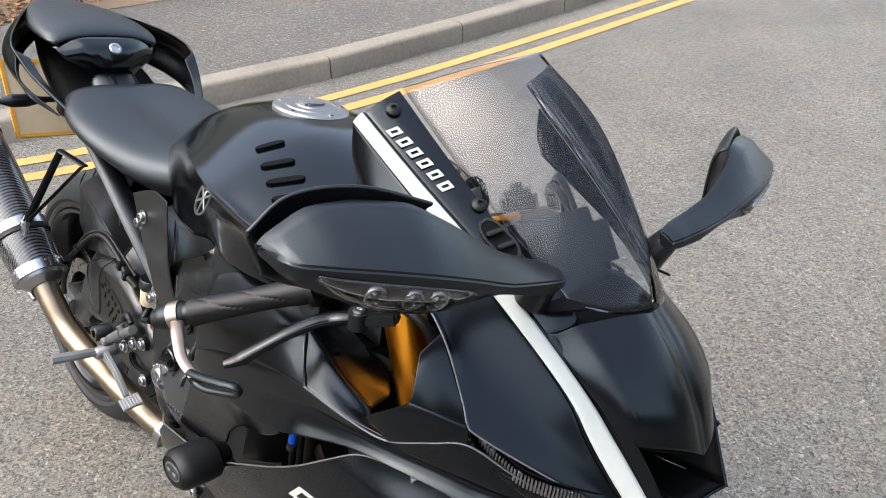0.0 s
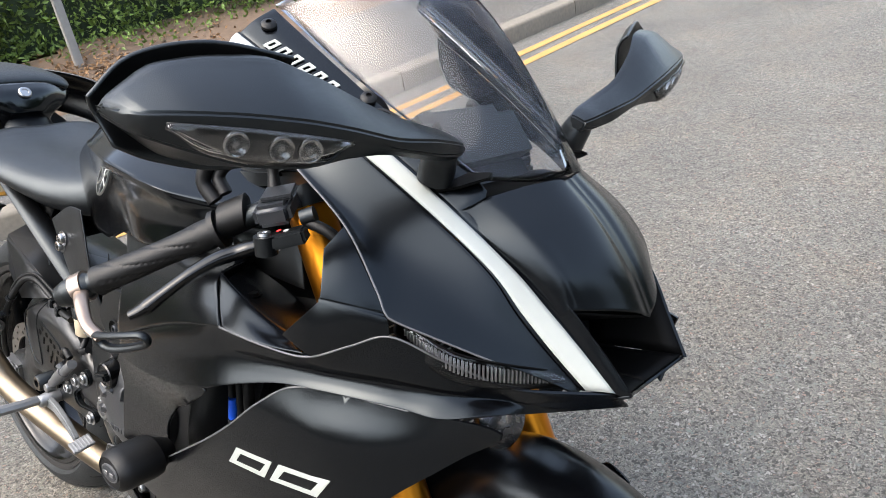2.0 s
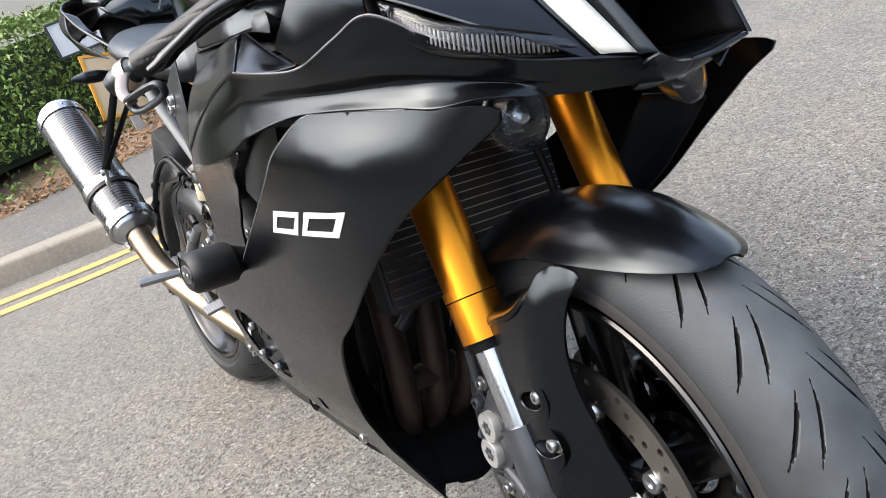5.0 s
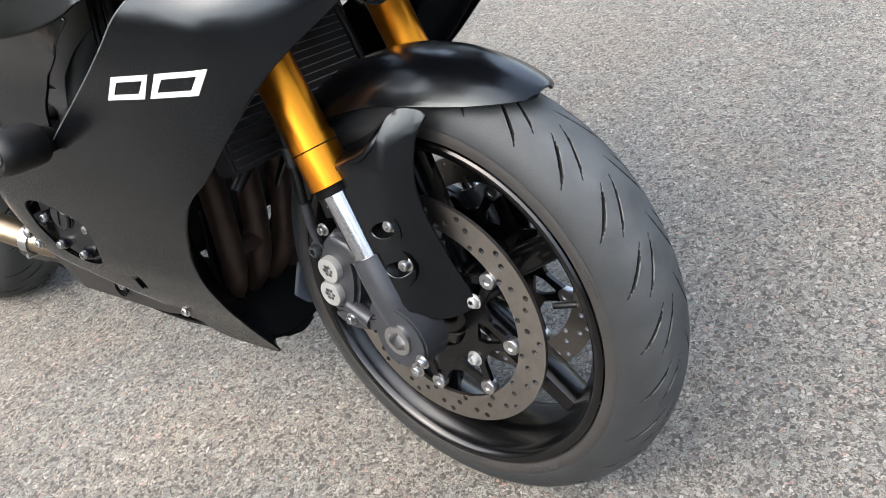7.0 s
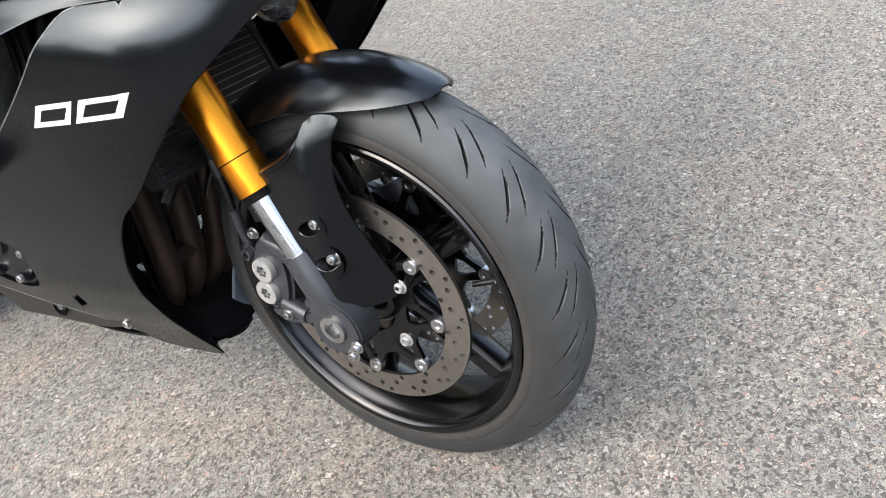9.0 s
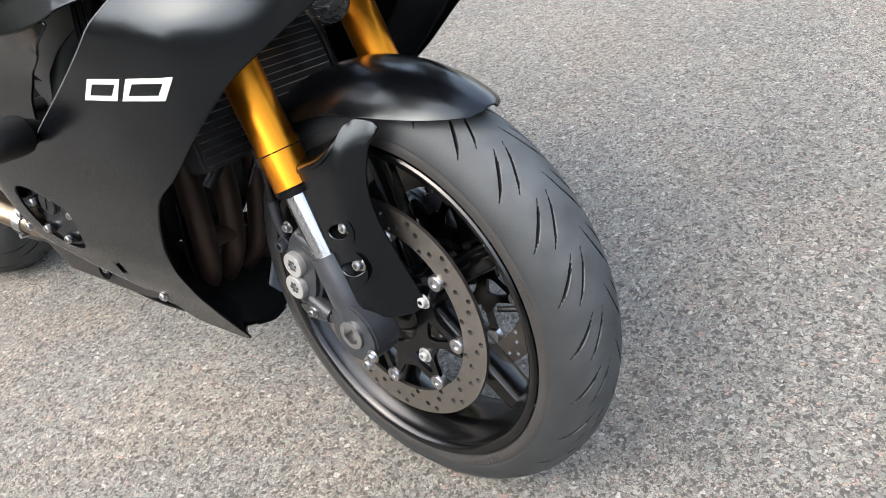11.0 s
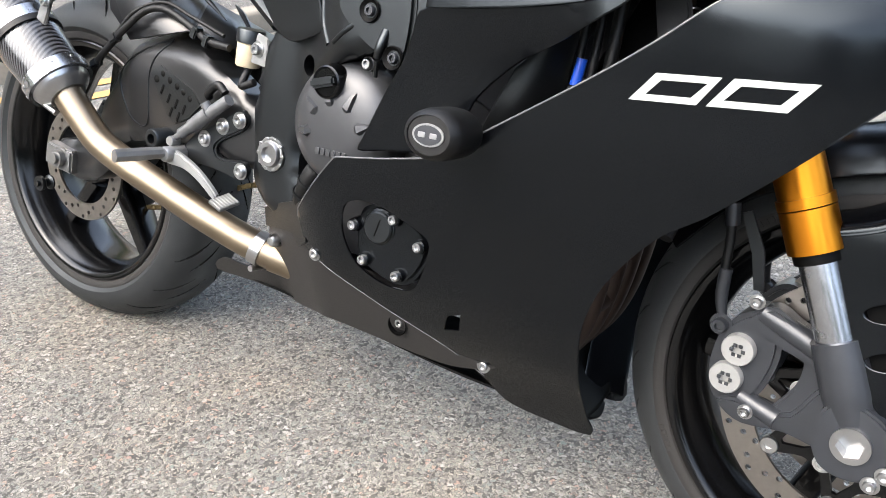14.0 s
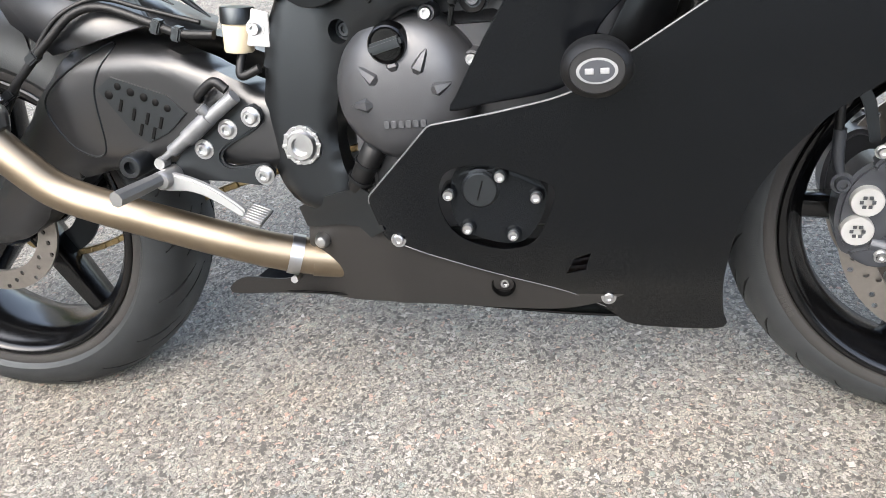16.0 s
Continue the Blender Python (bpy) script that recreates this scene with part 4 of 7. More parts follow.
for (cx, cz), e, *rest in NOSE:
    c = np.array((cx, 0.0, cz))
    face = [tuple(c + (np.array(e) - c) * u + np.array((k, 0, k * 0.8))) for u, k in ((0.0, 0.0), (0.07, 0.0012), (0.18, 0.0042), (0.36, 0.0060), (0.58, 0.0052), (0.8, 0.0028))]
    rows.append([*face, e, *rest])
nose = even_net(rows, 40, 44)
whole = joined(nose.copy(), mirrored(nose))
bmesh.ops.remove_doubles(whole, verts=whole.verts, dist=1e-5)
bmesh.ops.recalc_face_normals(whole, faces=whole.faces)
nose.free()
part("nose_cowl", whole, M_PAINT, bike, "satin black pointed nose cowl", thick=0.003)
# rails beside the screen, with the white stripe on their outer edge
rail_in = [(1.078, -0.115, 1.085), (1.16, -0.112, 1.033), (1.25, -0.104, 0.975), (1.335, -0.085, 0.922), (1.345, -0.088, 0.908)]
rail = net([rail_in, [(1.075, -0.140, 1.073), (1.16, -0.132, 1.022), (1.25, -0.119, 0.966), (1.325, -0.104, 0.913), (1.34, -0.100, 0.903)], [stripe_r[0], stripe_r[1], stripe_r[2], (1.32, -0.114, 0.903), stripe_r[3]]], 8, 40)
pair("screen_rail", rail, M_PAINT, bike, "satin black rail beside the windscreen", thick=0.003)
edge_panel = net([stripe_r[3:], [(1.337, -0.106, 0.896), (1.392, -0.091, 0.848), (1.432, -0.080, 0.808), (1.460, -0.070, 0.772), (1.486, -0.060, 0.737)], [(1.355, -0.104, 0.885), (1.398, -0.088, 0.851), (1.440, -0.077, 0.812), (1.466, -0.066, 0.774), (1.492, -0.056, 0.736)]], 8, 30)
pair("nose_edge", edge_panel, M_PAINT, bike, thick=0.003)
under_stripe = net([stripe_l, [tuple((np.array(a) + b) / 2 + (0, -0.0012, 0.0008)) for a, b in zip(stripe_l, stripe_r)], stripe_r], 6, 60)
pair("stripe_ridge", under_stripe, M_PAINT, bike, thick=0.0025)
stripe = net([white_l, [tuple((np.array(a) + b) / 2 + (0, -0.0008, 0.0006)) for a, b in zip(white_l, white_r)], white_r], 6, 60)
pair("white_stripe", moved(stripe, Matrix.Translation((0.0014, -0.0018, 0.0014))), M_WHITE, bike, "off-white stripe along the nose", thick=0.0012)
cheek = net([
    stripe_l,
    [(1.071, -0.168, 1.013), (1.16, -0.175, 0.957), (1.245, -0.178, 0.905), (1.318, -0.166, 0.850), (1.372, -0.142, 0.812), (1.400, -0.125, 0.790), (1.425, -0.108, 0.766), (1.452, -0.086, 0.739)],
    [(1.085, -0.168, 0.985), (1.18, -0.184, 0.937), (1.262, -0.194, 0.890), (1.308, -0.202, 0.841), (1.323, -0.206, 0.822), (1.332, -0.203, 0.815), (1.362, -0.182, 0.800), (1.400, -0.145, 0.775), (1.428, -0.115, 0.757), (1.452, -0.089, 0.738)],
], 20, 50)
cheek_r, cheek_l = pair("cheek_panel", cheek, M_PAINT, bike, "satin black side panel of the nose", thick=0.003)
# painted highlight along the lower edge of the cheek
part("edge_highlight_bead", tube([(1.18, -0.1845, 0.937), (1.262, -0.1945, 0.890), (1.308, -0.2025, 0.841), (1.323, -0.2065, 0.822), (1.332, -0.2035, 0.815), (1.362, -0.1825, 0.7995), (1.400, -0.1455, 0.7745)], 0.0010, 8, 80), M_EDGE_HIGHLIGHT, cheek_r, "thin pale bead standing in for the highlight on the panel edge")
# angled plate and scoop behind the cheek
def facets(points, faces, bevel=0.003):
    """Flat faces that meet in softly rounded creases."""
    bm = bmesh.new()
    vs = [bm.verts.new(p) for p in points]
    for f in faces:
        bm.faces.new([vs[i] for i in f])
    bmesh.ops.bevel(bm, geom=[e for e in bm.edges if len(e.link_faces) == 2], offset=bevel, segments=3, affect="EDGES")
    bmesh.ops.recalc_face_normals(bm, faces=bm.faces)
    return bm


PLATE_P = [(1.205, -0.192, 0.925), (1.260, -0.219, 0.873), (1.279, -0.243, 0.834), (1.325, -0.206, 0.820), (1.221, -0.243, 0.786), (1.250, -0.235, 0.769), (1.327, -0.206, 0.801), (1.262, -0.194, 0.890)]
pair("wing_plate", facets(PLATE_P, [(7, 1, 2, 3), (3, 2, 4, 5, 6)]), M_PAINT, bike, "satin black angled plate of the fairing", thick=0.003)
tray = even_net([
    [(1.127, -0.2455, 0.7695), (1.16, -0.243, 0.766), (1.20, -0.239, 0.765), (1.24, -0.234, 0.768)],
    [(1.100, -0.228, 0.787), (1.135, -0.231, 0.780), (1.175, -0.229, 0.770), (1.215, -0.225, 0.766)],
    [(1.077, -0.210, 0.8055), (1.115, -0.216, 0.795), (1.16, -0.217, 0.779), (1.198, -0.214, 0.768)],
    [(1.074, -0.205, 0.8055), (1.111, -0.210, 0.793), (1.155, -0.211, 0.777), (1.194, -0.208, 0.766)],
    [(1.070, -0.199, 0.797), (1.105, -0.202, 0.783), (1.145, -0.201, 0.768), (1.184, -0.198, 0.758)],
    [(1.050, -0.170, 0.795), (1.09, -0.172, 0.783), (1.13, -0.166, 0.766), (1.168, -0.158, 0.750)],
    [(1.030, -0.135, 0.790), (1.07, -0.135, 0.780), (1.10, -0.130, 0.765), (1.13, -0.126, 0.750)],
], 36, 24)
pair("scoop_tray", tray, M_PAINT, bike, "satin black scoop floor with a screw hole", thick=0.002)
shelf = even_net([
    [(0.86, -0.2255, 0.680), (0.92, -0.2305, 0.709), (0.98, -0.2355, 0.732), (1.04, -0.2405, 0.751), (1.09, -0.244, 0.763), (1.127, -0.246, 0.7695)],
    [(0.855, -0.219, 0.71), (0.91, -0.220, 0.739), (0.97, -0.222, 0.762), (1.02, -0.226, 0.777), (1.065, -0.229, 0.785), (1.101, -0.229, 0.787)],
    [(0.85, -0.206, 0.745), (0.90, -0.199, 0.772), (0.955, -0.198, 0.790), (1.0, -0.202, 0.799), (1.04, -0.207, 0.803), (1.077, -0.209, 0.8055)],
    [(0.84, -0.185, 0.775), (0.89, -0.170, 0.797), (0.94, -0.155, 0.806), (0.98, -0.145, 0.803), (1.01, -0.140, 0.800), (1.04, -0.150, 0.800)],
], 24, 36)
pair("fairing_shelf", shelf, M_PAINT, bike, "satin black shoulder behind the scoop", thick=0.003)
part("tray_screw", moved(lathe([(0, 0.003), (0.006, 0.003), (0.0065, 0), (0.009, 0)], 16, "z"), Matrix.Translation((1.098, -0.185, 0.7825))), M_INNER_SHADE, bike)

# inner side cover below the tank
inner = net([
    [(0.80, -0.155, 0.845), (0.90, -0.155, 0.875), (1.00, -0.125, 0.880), (1.09, -0.105, 0.875)],
    [(0.81, -0.175, 0.79), (0.90, -0.170, 0.82), (1.00, -0.125, 0.830), (1.09, -0.108, 0.825)],
    [(0.84, -0.195, 0.735), (0.92, -0.170, 0.765), (1.01, -0.130, 0.780), (1.10, -0.115, 0.770)],
], 16, 24)
pair("inner_cover", inner, M_FRAME, bike, "black inner cover beside the tank", thick=0.003)

# intake mouth in the nose and chin
mouth = net([
    [(1.474, 0.0, 0.795), (1.458, -0.04, 0.804), (1.436, -0.079, 0.813)],
    [(1.40, 0.0, 0.775), (1.385, -0.035, 0.775), (1.38, -0.06, 0.78)],
    [(1.33, 0.0, 0.755), (1.33, -0.03, 0.755), (1.33, -0.05, 0.755)],
    [(1.39, 0.0, 0.725), (1.39, -0.03, 0.726), (1.39, -0.045, 0.73)],
    [(1.476, 0.0, 0.724), (1.480, -0.03, 0.728), (1.488, -0.055, 0.737)],
], 24, 10)
# near-black skins put the shade inside the intake into the colour
part("intake_mouth", joined(mouth.copy(), mirrored(mouth)), M_INNER_SHADE, bike, "dark ram-air intake in the nose", thick=0.002)
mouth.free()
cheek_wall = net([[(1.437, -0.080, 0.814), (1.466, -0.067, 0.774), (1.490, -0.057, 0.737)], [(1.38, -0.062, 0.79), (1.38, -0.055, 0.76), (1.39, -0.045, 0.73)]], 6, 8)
part("intake_back", net([[(1.335, -0.11, 0.885), (1.36, 0, 0.895), (1.335, 0.11, 0.885)], [(1.33, -0.125, 0.79), (1.33, 0, 0.79), (1.33, 0.125, 0.79)], [(1.345, -0.115, 0.728), (1.35, 0, 0.725), (1.345, 0.115, 0.728)]], 8, 12), M_INNER_SHADE, bike, thick=0.003)
pair("intake_wall", cheek_wall, M_INNER_SHADE, bike, thick=0.002)
chin = net([
    [(1.478, 0.0, 0.725), (1.481, -0.025, 0.728), (1.487, -0.047, 0.735), (1.490, -0.057, 0.737)],
    [(1.465, 0.0, 0.714), (1.466, -0.025, 0.717), (1.470, -0.045, 0.724), (1.474, -0.058, 0.729)],
    [(1.43, 0.0, 0.704), (1.43, -0.02, 0.706), (1.44, -0.03, 0.709), (1.45, -0.035, 0.711)],
], 10, 12)
part("chin", joined(chin.copy(), mirrored(chin)), M_PAINT, bike, "satin black chin below the intake", thick=0.003)
chin.free()

# running lights and headlamps
DRL = [(1.318, -0.186, 0.802), (1.345, -0.184, 0.788), (1.375, -0.172, 0.772), (1.405, -0.146, 0.762), (1.430, -0.108, 0.753), (1.447, -0.076, 0.746)]
DRL_W = [(0.006, 0.005), (0.012, 0.010), (0.013, 0.011), (0.012, 0.010), (0.008, 0.007), (0.003, 0.003)]
for s in (-1, 1):
    bed = net([[(x - 0.002, y, z + h) for (x, y, z), (h, _) in zip(DRL, DRL_W)], [(x - 0.016, y + 0.014, z) for x, y, z in DRL], [(x - 0.002, y - 0.002, z - h) for (x, y, z), (_, h) in zip(DRL, DRL_W)]], 8, 40)
    glass = net([[(x, y - 0.001, z + h) for (x, y, z), (h, _) in zip(DRL, DRL_W)], [(x + 0.003, y - 0.003, z) for x, y, z in DRL], [(x, y - 0.003, z - h) for (x, y, z), (_, h) in zip(DRL, DRL_W)]], 8, 40)
    if s > 0:
        bed, glass = mirrored(bed), mirrored(glass)
    lamp = part("running_light", bed, M_INNER_SHADE, bike, "slim curved daytime running light", thick=0.002)
    line = spline(DRL, 50)
    for i in range(3, 46):
        p, d = Vector(line[i]), Vector(line[i + 1] - line[i - 1]).normalized()
        w = 0.0068 * math.sin(math.pi * (i + 1) / 49) ** 0.5
        rib = moved(block(-0.0010, 0.0010, -0.002, 0.002, -w, w, 0.0004, 1), Matrix.Translation(p + Vector((-0.003, 0.003, 0))) @ Matrix.Rotation(math.atan2(d.y, d.x), 4, "Z"))
        part("light_rib", rib if s < 0 else mirrored(rib), M_RIBS, lamp)
    part("lens", glass, M_LENS, lamp, "clear lens").visible_shadow = False
    back = moved(lathe([(0.0, 0.02), (0.012, 0.016), (0.024, 0.004), (0.031, -0.012)], 32, "z"), Matrix.Translation((1.372, -0.108, 0.697)) @ pose(0, 0, 0, 8, 75, 0) @ Matrix.Rotation(math.pi, 4, "X"))
    ball = moved(lathe([(0.031, 0.0), (0.030, 0.006), (0.024, 0.012), (0.012, 0.015), (0.0, 0.016)], 32, "z"), Matrix.Translation((1.379, -0.112, 0.698)) @ pose(0, 0, 0, 8, 75, 0))
    bulb = moved(lathe([(0.0, 0.016), (0.008, 0.014), (0.012, 0.006), (0.0125, -0.01)], 20, "z"), Matrix.Translation((1.374, -0.108, 0.697)) @ pose(0, 0, 0, 8, 75, 0))
    if s > 0:
        back, ball, bulb = mirrored(back), mirrored(ball), mirrored(bulb)
    head = part("headlamp", back, M_CHROME, bike, "small round headlamp behind a clear lens")
    part("projector", bulb, M_CHROME, head)
    for k, (px_, pz_, w_) in enumerate(((1.372, 0.712, 0.012), (1.366, 0.700, 0.009), (1.377, 0.690, 0.008))):
        shard = moved(cut([(-w_, -w_ * 0.5), (w_ * 0.8, -w_ * 0.7), (w_, w_ * 0.6), (-w_ * 0.5, w_ * 0.8)], (), -0.001, 0.001), Matrix.Translation((px_, -0.125 + 0.008 * k, pz_)) @ pose(0, 0, 0, 20 - 25 * k, 10, 40 + 20 * k))
        part("reflector", shard if s < 0 else mirrored(shard), M_REFLECT, head)
    part("lens", ball, M_LENS, head, "clear lens").visible_shadow = False

# windscreen
screen = net([
    [(1.385, 0.0, 0.924), (1.372, -0.04, 0.921), (1.337, -0.084, 0.925)],
    [(1.345, 0.0, 1.000), (1.322, -0.05, 0.981), (1.27, -0.097, 0.968)],
    [(1.268, 0.0, 1.089), (1.234, -0.06, 1.063), (1.17, -0.110, 1.030)],
    [(1.172, 0.0, 1.146), (1.140, -0.066, 1.124), (1.080, -0.114, 1.088)],
], 30, 18)
pane = joined(screen.copy(), mirrored(screen))
bmesh.ops.remove_doubles(pane, verts=pane.verts, dist=1e-5)
bmesh.ops.recalc_face_normals(pane, faces=pane.faces)
part("windscreen", pane, M_SCREEN, bike, "smoked clear windscreen", thick=0.003).visible_shadow = False
screen.free()
for bx, by, bz in ((1.093, -0.135, 1.068), (1.216, -0.113, 0.997)):
    for s in (1, -1):
        b = lathe([(0, 0.0015), (0.003, 0.0015), (0.003, 0.004), (0.006, 0.0035), (0.0085, 0.001), (0.0085, -0.002)], 16, "z")
        part("screen_bolt", moved(b, Matrix.Translation((bx, by * s, bz)) @ pose(0, 0, 0, 22 * s, 32, 0)), M_GRIP, bike)

# letters of the maker's name stand as plain white blocks on the rails
ALONG = Vector((0.072, 0.013, -0.040)).normalized()
ACROSS = Vector((-0.010, -0.040, -0.022)).normalized()
ACROSS = (ACROSS - ALONG * ACROSS.dot(ALONG)).normalized()
OUT = ALONG.cross(ACROSS) * (1 if ALONG.cross(ACROSS).z > 0 else -1)
for s in (1, -1):
    for k in range(6):
        p = Vector((1.1065, -0.1420, 1.0440)).lerp(Vector((1.1790, -0.1290, 1.0045)), k / 5) + OUT * (0.0055 + 0.0015 * math.sin(math.pi * k / 5))
        loop = [(-0.0068, -0.0070), (0.0032, -0.0070), (0.0068, 0.0070), (-0.0032, 0.0070)]
        mark = cut(loop, [[(-0.0030, -0.0038), (0.0008, -0.0038), (0.0030, 0.0038), (-0.0008, 0.0038)]], -0.0005, 0.0005)
        frame_m = Matrix((ALONG, -OUT, -ACROSS)).transposed().to_4x4()
        mark = moved(mark, Matrix.Translation(p) @ frame_m)
        part("name_block", mark if s > 0 else mirrored(mark), M_WHITE, bike, "plain white block of the maker's name")

# small oval vent with two upright fins on each rail
for s in (1, -1):
    oval = [(0.027 * math.cos(a) * (1 + 0.12 * abs(math.sin(2 * a))), 0.0125 * math.sin(a) * (1 + 0.12 * abs(math.sin(2 * a)))) for a in np.linspace(0, 2 * math.pi, 28, endpoint=False)]
    small = [(x * 0.88, z * 0.80) for x, z in oval]
    seat_m = Matrix.Translation(Vector((1.250, -0.1135, 0.9695))) @ Matrix((ALONG, -OUT, -ACROSS)).transposed().to_4x4()
    rim = moved(cut(oval, [small], -0.0035, 0.002), seat_m)
    vent = part("rail_vent", rim if s > 0 else mirrored(rim), M_GRIP, bike, "small oval vent with two fins")
    bed = moved(cut(small, (), -0.0022, 0.002), seat_m)
    part("vent_bed", bed if s > 0 else mirrored(bed), M_INNER_SHADE, vent)
    for fx in (-0.008, 0.010):
        fin = moved(block(-0.0025, 0.0025, -0.0095, 0.001, -0.0095, 0.0095, 0.001), seat_m @ Matrix.Translation((fx, 0, 0)) @ Matrix.Rotation(radians(18), 4, "Y"))
        part("vent_fin", fin if s > 0 else mirrored(fin), M_GRIP, vent)
# white paper label on the inner cover
label_m = Matrix.Translation((1.050, -0.1215, 0.825)) @ pose(0, 0, 0, 4, 8, 10)
part("paper_label", moved(cut([(-0.016, -0.011), (0.016, -0.011), (0.016, 0.011), (-0.016, 0.011)], (), -0.0006, 0.0006), label_m), M_WHITE, bike, "white paper label on the inner cover")

# model mark on the flank, as plain white bars
def mark_bar(loop, slit):
    return sheet(np.array(loop), lambda x, z: soft_y(x, z) - 0.0009, 0.012, smooth=False, holes=[slit], thick=0.0006)


X0, Z0, L, H, SL = 1.096, 0.598, 0.142, 0.027, 0.016


def mk(pts):
    return [(X0 + L * u + SL * v, Z0 + H * v + 0.008 * u) for u, v in pts]


BLOCK_A = mk([(0.0, 0.0), (0.05, 1.0), (0.46, 1.0), (0.44, 0.0)])
BLOCK_B = mk([(0.50, 0.0), (0.53, 1.0), (1.02, 1.0), (0.98, 0.0)])
SLIT_A = mk([(0.085, 0.24), (0.375, 0.24), (0.405, 0.76), (0.115, 0.76)])
SLIT_B = mk([(0.575, 0.24), (0.905, 0.24), (0.935, 0.76), (0.605, 0.76)])
for loop, slit in ((BLOCK_A, SLIT_A), (BLOCK_B, SLIT_B)):
    m_bm = mark_bar(loop, slit)
    part("model_bar", m_bm.copy(), M_WHITE, fair_r, "plain white bar of the model mark")
    m_bm.free()


# ---- mirrors ----
def mirror(s):
    # each row: y, then x and z of rear top, mid top, front, low front, bottom, rear bottom
    cuts = [
        (-0.404, 1.238, 1.012, 1.241, 1.012, 1.249, 1.016, 1.250, 1.013, 1.247, 1.009, 1.240, 1.010),
        (-0.397, 1.240, 1.022, 1.256, 1.024, 1.284, 1.013, 1.285, 1.008, 1.275, 0.997, 1.244, 1.004),
        (-0.366, 1.246, 1.043, 1.262, 1.042, 1.303, 1.011, 1.303, 1.004, 1.293, 0.983, 1.246, 0.976),
        (-0.330, 1.258, 1.048, 1.276, 1.046, 1.318, 1.007, 1.318, 0.999, 1.310, 0.968, 1.255, 0.963),
        (-0.285, 1.279, 1.047, 1.294, 1.043, 1.331, 0.999, 1.330, 0.990, 1.325, 0.962, 1.272, 0.960),
        (-0.248, 1.299, 1.028, 1.310, 1.024, 1.337, 0.990, 1.336, 0.981, 1.331, 0.966, 1.296, 0.967),
        (-0.200, 1.312, 1.000, 1.321, 0.998, 1.341, 0.976, 1.339, 0.967, 1.326, 0.962, 1.312, 0.972),
        (-0.155, 1.313, 0.984, 1.323, 0.983, 1.345, 0.971, 1.344, 0.957, 1.330, 0.951, 1.314, 0.957),
        (-0.122, 1.312, 0.974, 1.322, 0.974, 1.341, 0.964, 1.340, 0.952, 1.328, 0.946, 1.313, 0.951),
        (-0.106, 1.316, 0.966, 1.322, 0.966, 1.335, 0.960, 1.334, 0.952, 1.326, 0.948, 1.317, 0.952),
    ]
    cuts = np.array(cuts)
    at = np.linspace(0, len(cuts) - 1, 37)
    cuts = np.stack([np.interp(at, np.arange(len(cuts)), c) for c in cuts.T], 1)
    cuts[1:-1] = (cuts[:-2] + 2 * cuts[1:-1] + cuts[2:]) / 4
    shell = hoops([[(row[1 + 2 * i], row[0], row[2 + 2 * i]) for i in range(6)] for row in cuts])
    bmesh.ops.bevel(shell, geom=[e for e in shell.edges if e.is_manifold and e.calc_face_angle(0) > 0.25], offset=0.002, segments=2, affect="EDGES")
    foot = tube([(1.322, -0.124, 0.962), (1.317, -0.122, 0.951), (1.311, -0.119, 0.939), (1.306, -0.1175, 0.926)], [0.0135, 0.0165, 0.0175, 0.0175], 28, 16)
    rimm = net([[(1.233, -0.404, 1.020), (1.238, -0.370, 1.048), (1.262, -0.320, 1.056), (1.288, -0.262, 1.042)],
                [(1.227, -0.400, 1.010), (1.230, -0.368, 1.030), (1.250, -0.318, 1.036), (1.276, -0.260, 1.026)],
                [(1.238, -0.392, 0.985), (1.240, -0.364, 0.970), (1.255, -0.316, 0.958), (1.278, -0.26, 0.964)]], 10, 20)
    glass = net([[(1.231, -0.396, 1.018), (1.240, -0.35, 1.044), (1.276, -0.27, 1.036)], [(1.238, -0.39, 0.994), (1.250, -0.34, 0.986), (1.282, -0.27, 0.99)]], 6, 12)
    face = [row for row in cuts if -0.388 < row[0] < -0.246]
    upper_e, lower_e = [], []
    for k, row in enumerate(face):
        u = k / (len(face) - 1)
        grow = min(1, 0.30 + u / 0.26, 0.12 + (1 - u) / 0.16)
        p, q = Vector((row[7], row[0], row[8])), Vector((row[9], row[0], row[10]))
        upper_e.append(p.lerp(q, 0.04))
        lower_e.append(p.lerp(q, 0.10 + 0.82 * grow))
    way = Vector((0.88, -0.32, -0.3)).normalized()
    ind = net([[p + way * 0.0008 for p in upper_e], [p + way * 0.0008 for p in lower_e]], 6, 24)
    lens = net([[p + way * 0.001 for p in upper_e], [a.lerp(b, 0.5) + way * 0.0045 for a, b in zip(upper_e, lower_e)], [p + way * 0.001 for p in lower_e]], 10, 24)
    leds = [upper_e[k].lerp(lower_e[k], 0.48) + way * 0.0012 for k in (int(len(face) * f) for f in (0.38, 0.58, 0.72))]

    def flip(bm):
        if s < 0:
            return bm
        for v in bm.verts:
            far = max(0.0, -v.co.y - 0.14)
            v.co.x += 0.125 * far
            v.co.z += 0.05 * far
            v.co.y *= 0.99
        return mirrored(bm)

    ob = part("mirror", flip(shell), M_PLASTIC, bike, "black plastic mirror housing on a stalk")
    part("mirror_foot", flip(foot), M_PLASTIC, ob)
    part("mirror_rim", flip(rimm), M_PLASTIC, ob, thick=0.004)
    part("mirror_glass", flip(moved(glass, Matrix.Translation((1.268, -0.335, 1.012)) @ Matrix.Scale(0.8, 4) @ Matrix.Translation((-1.252, 0.335, -1.018)))), M_CHROME, ob, "mirror glass", thick=0.002)
    part("indicator", flip(ind), M_BED, ob, "smoked indicator", thick=0.001)
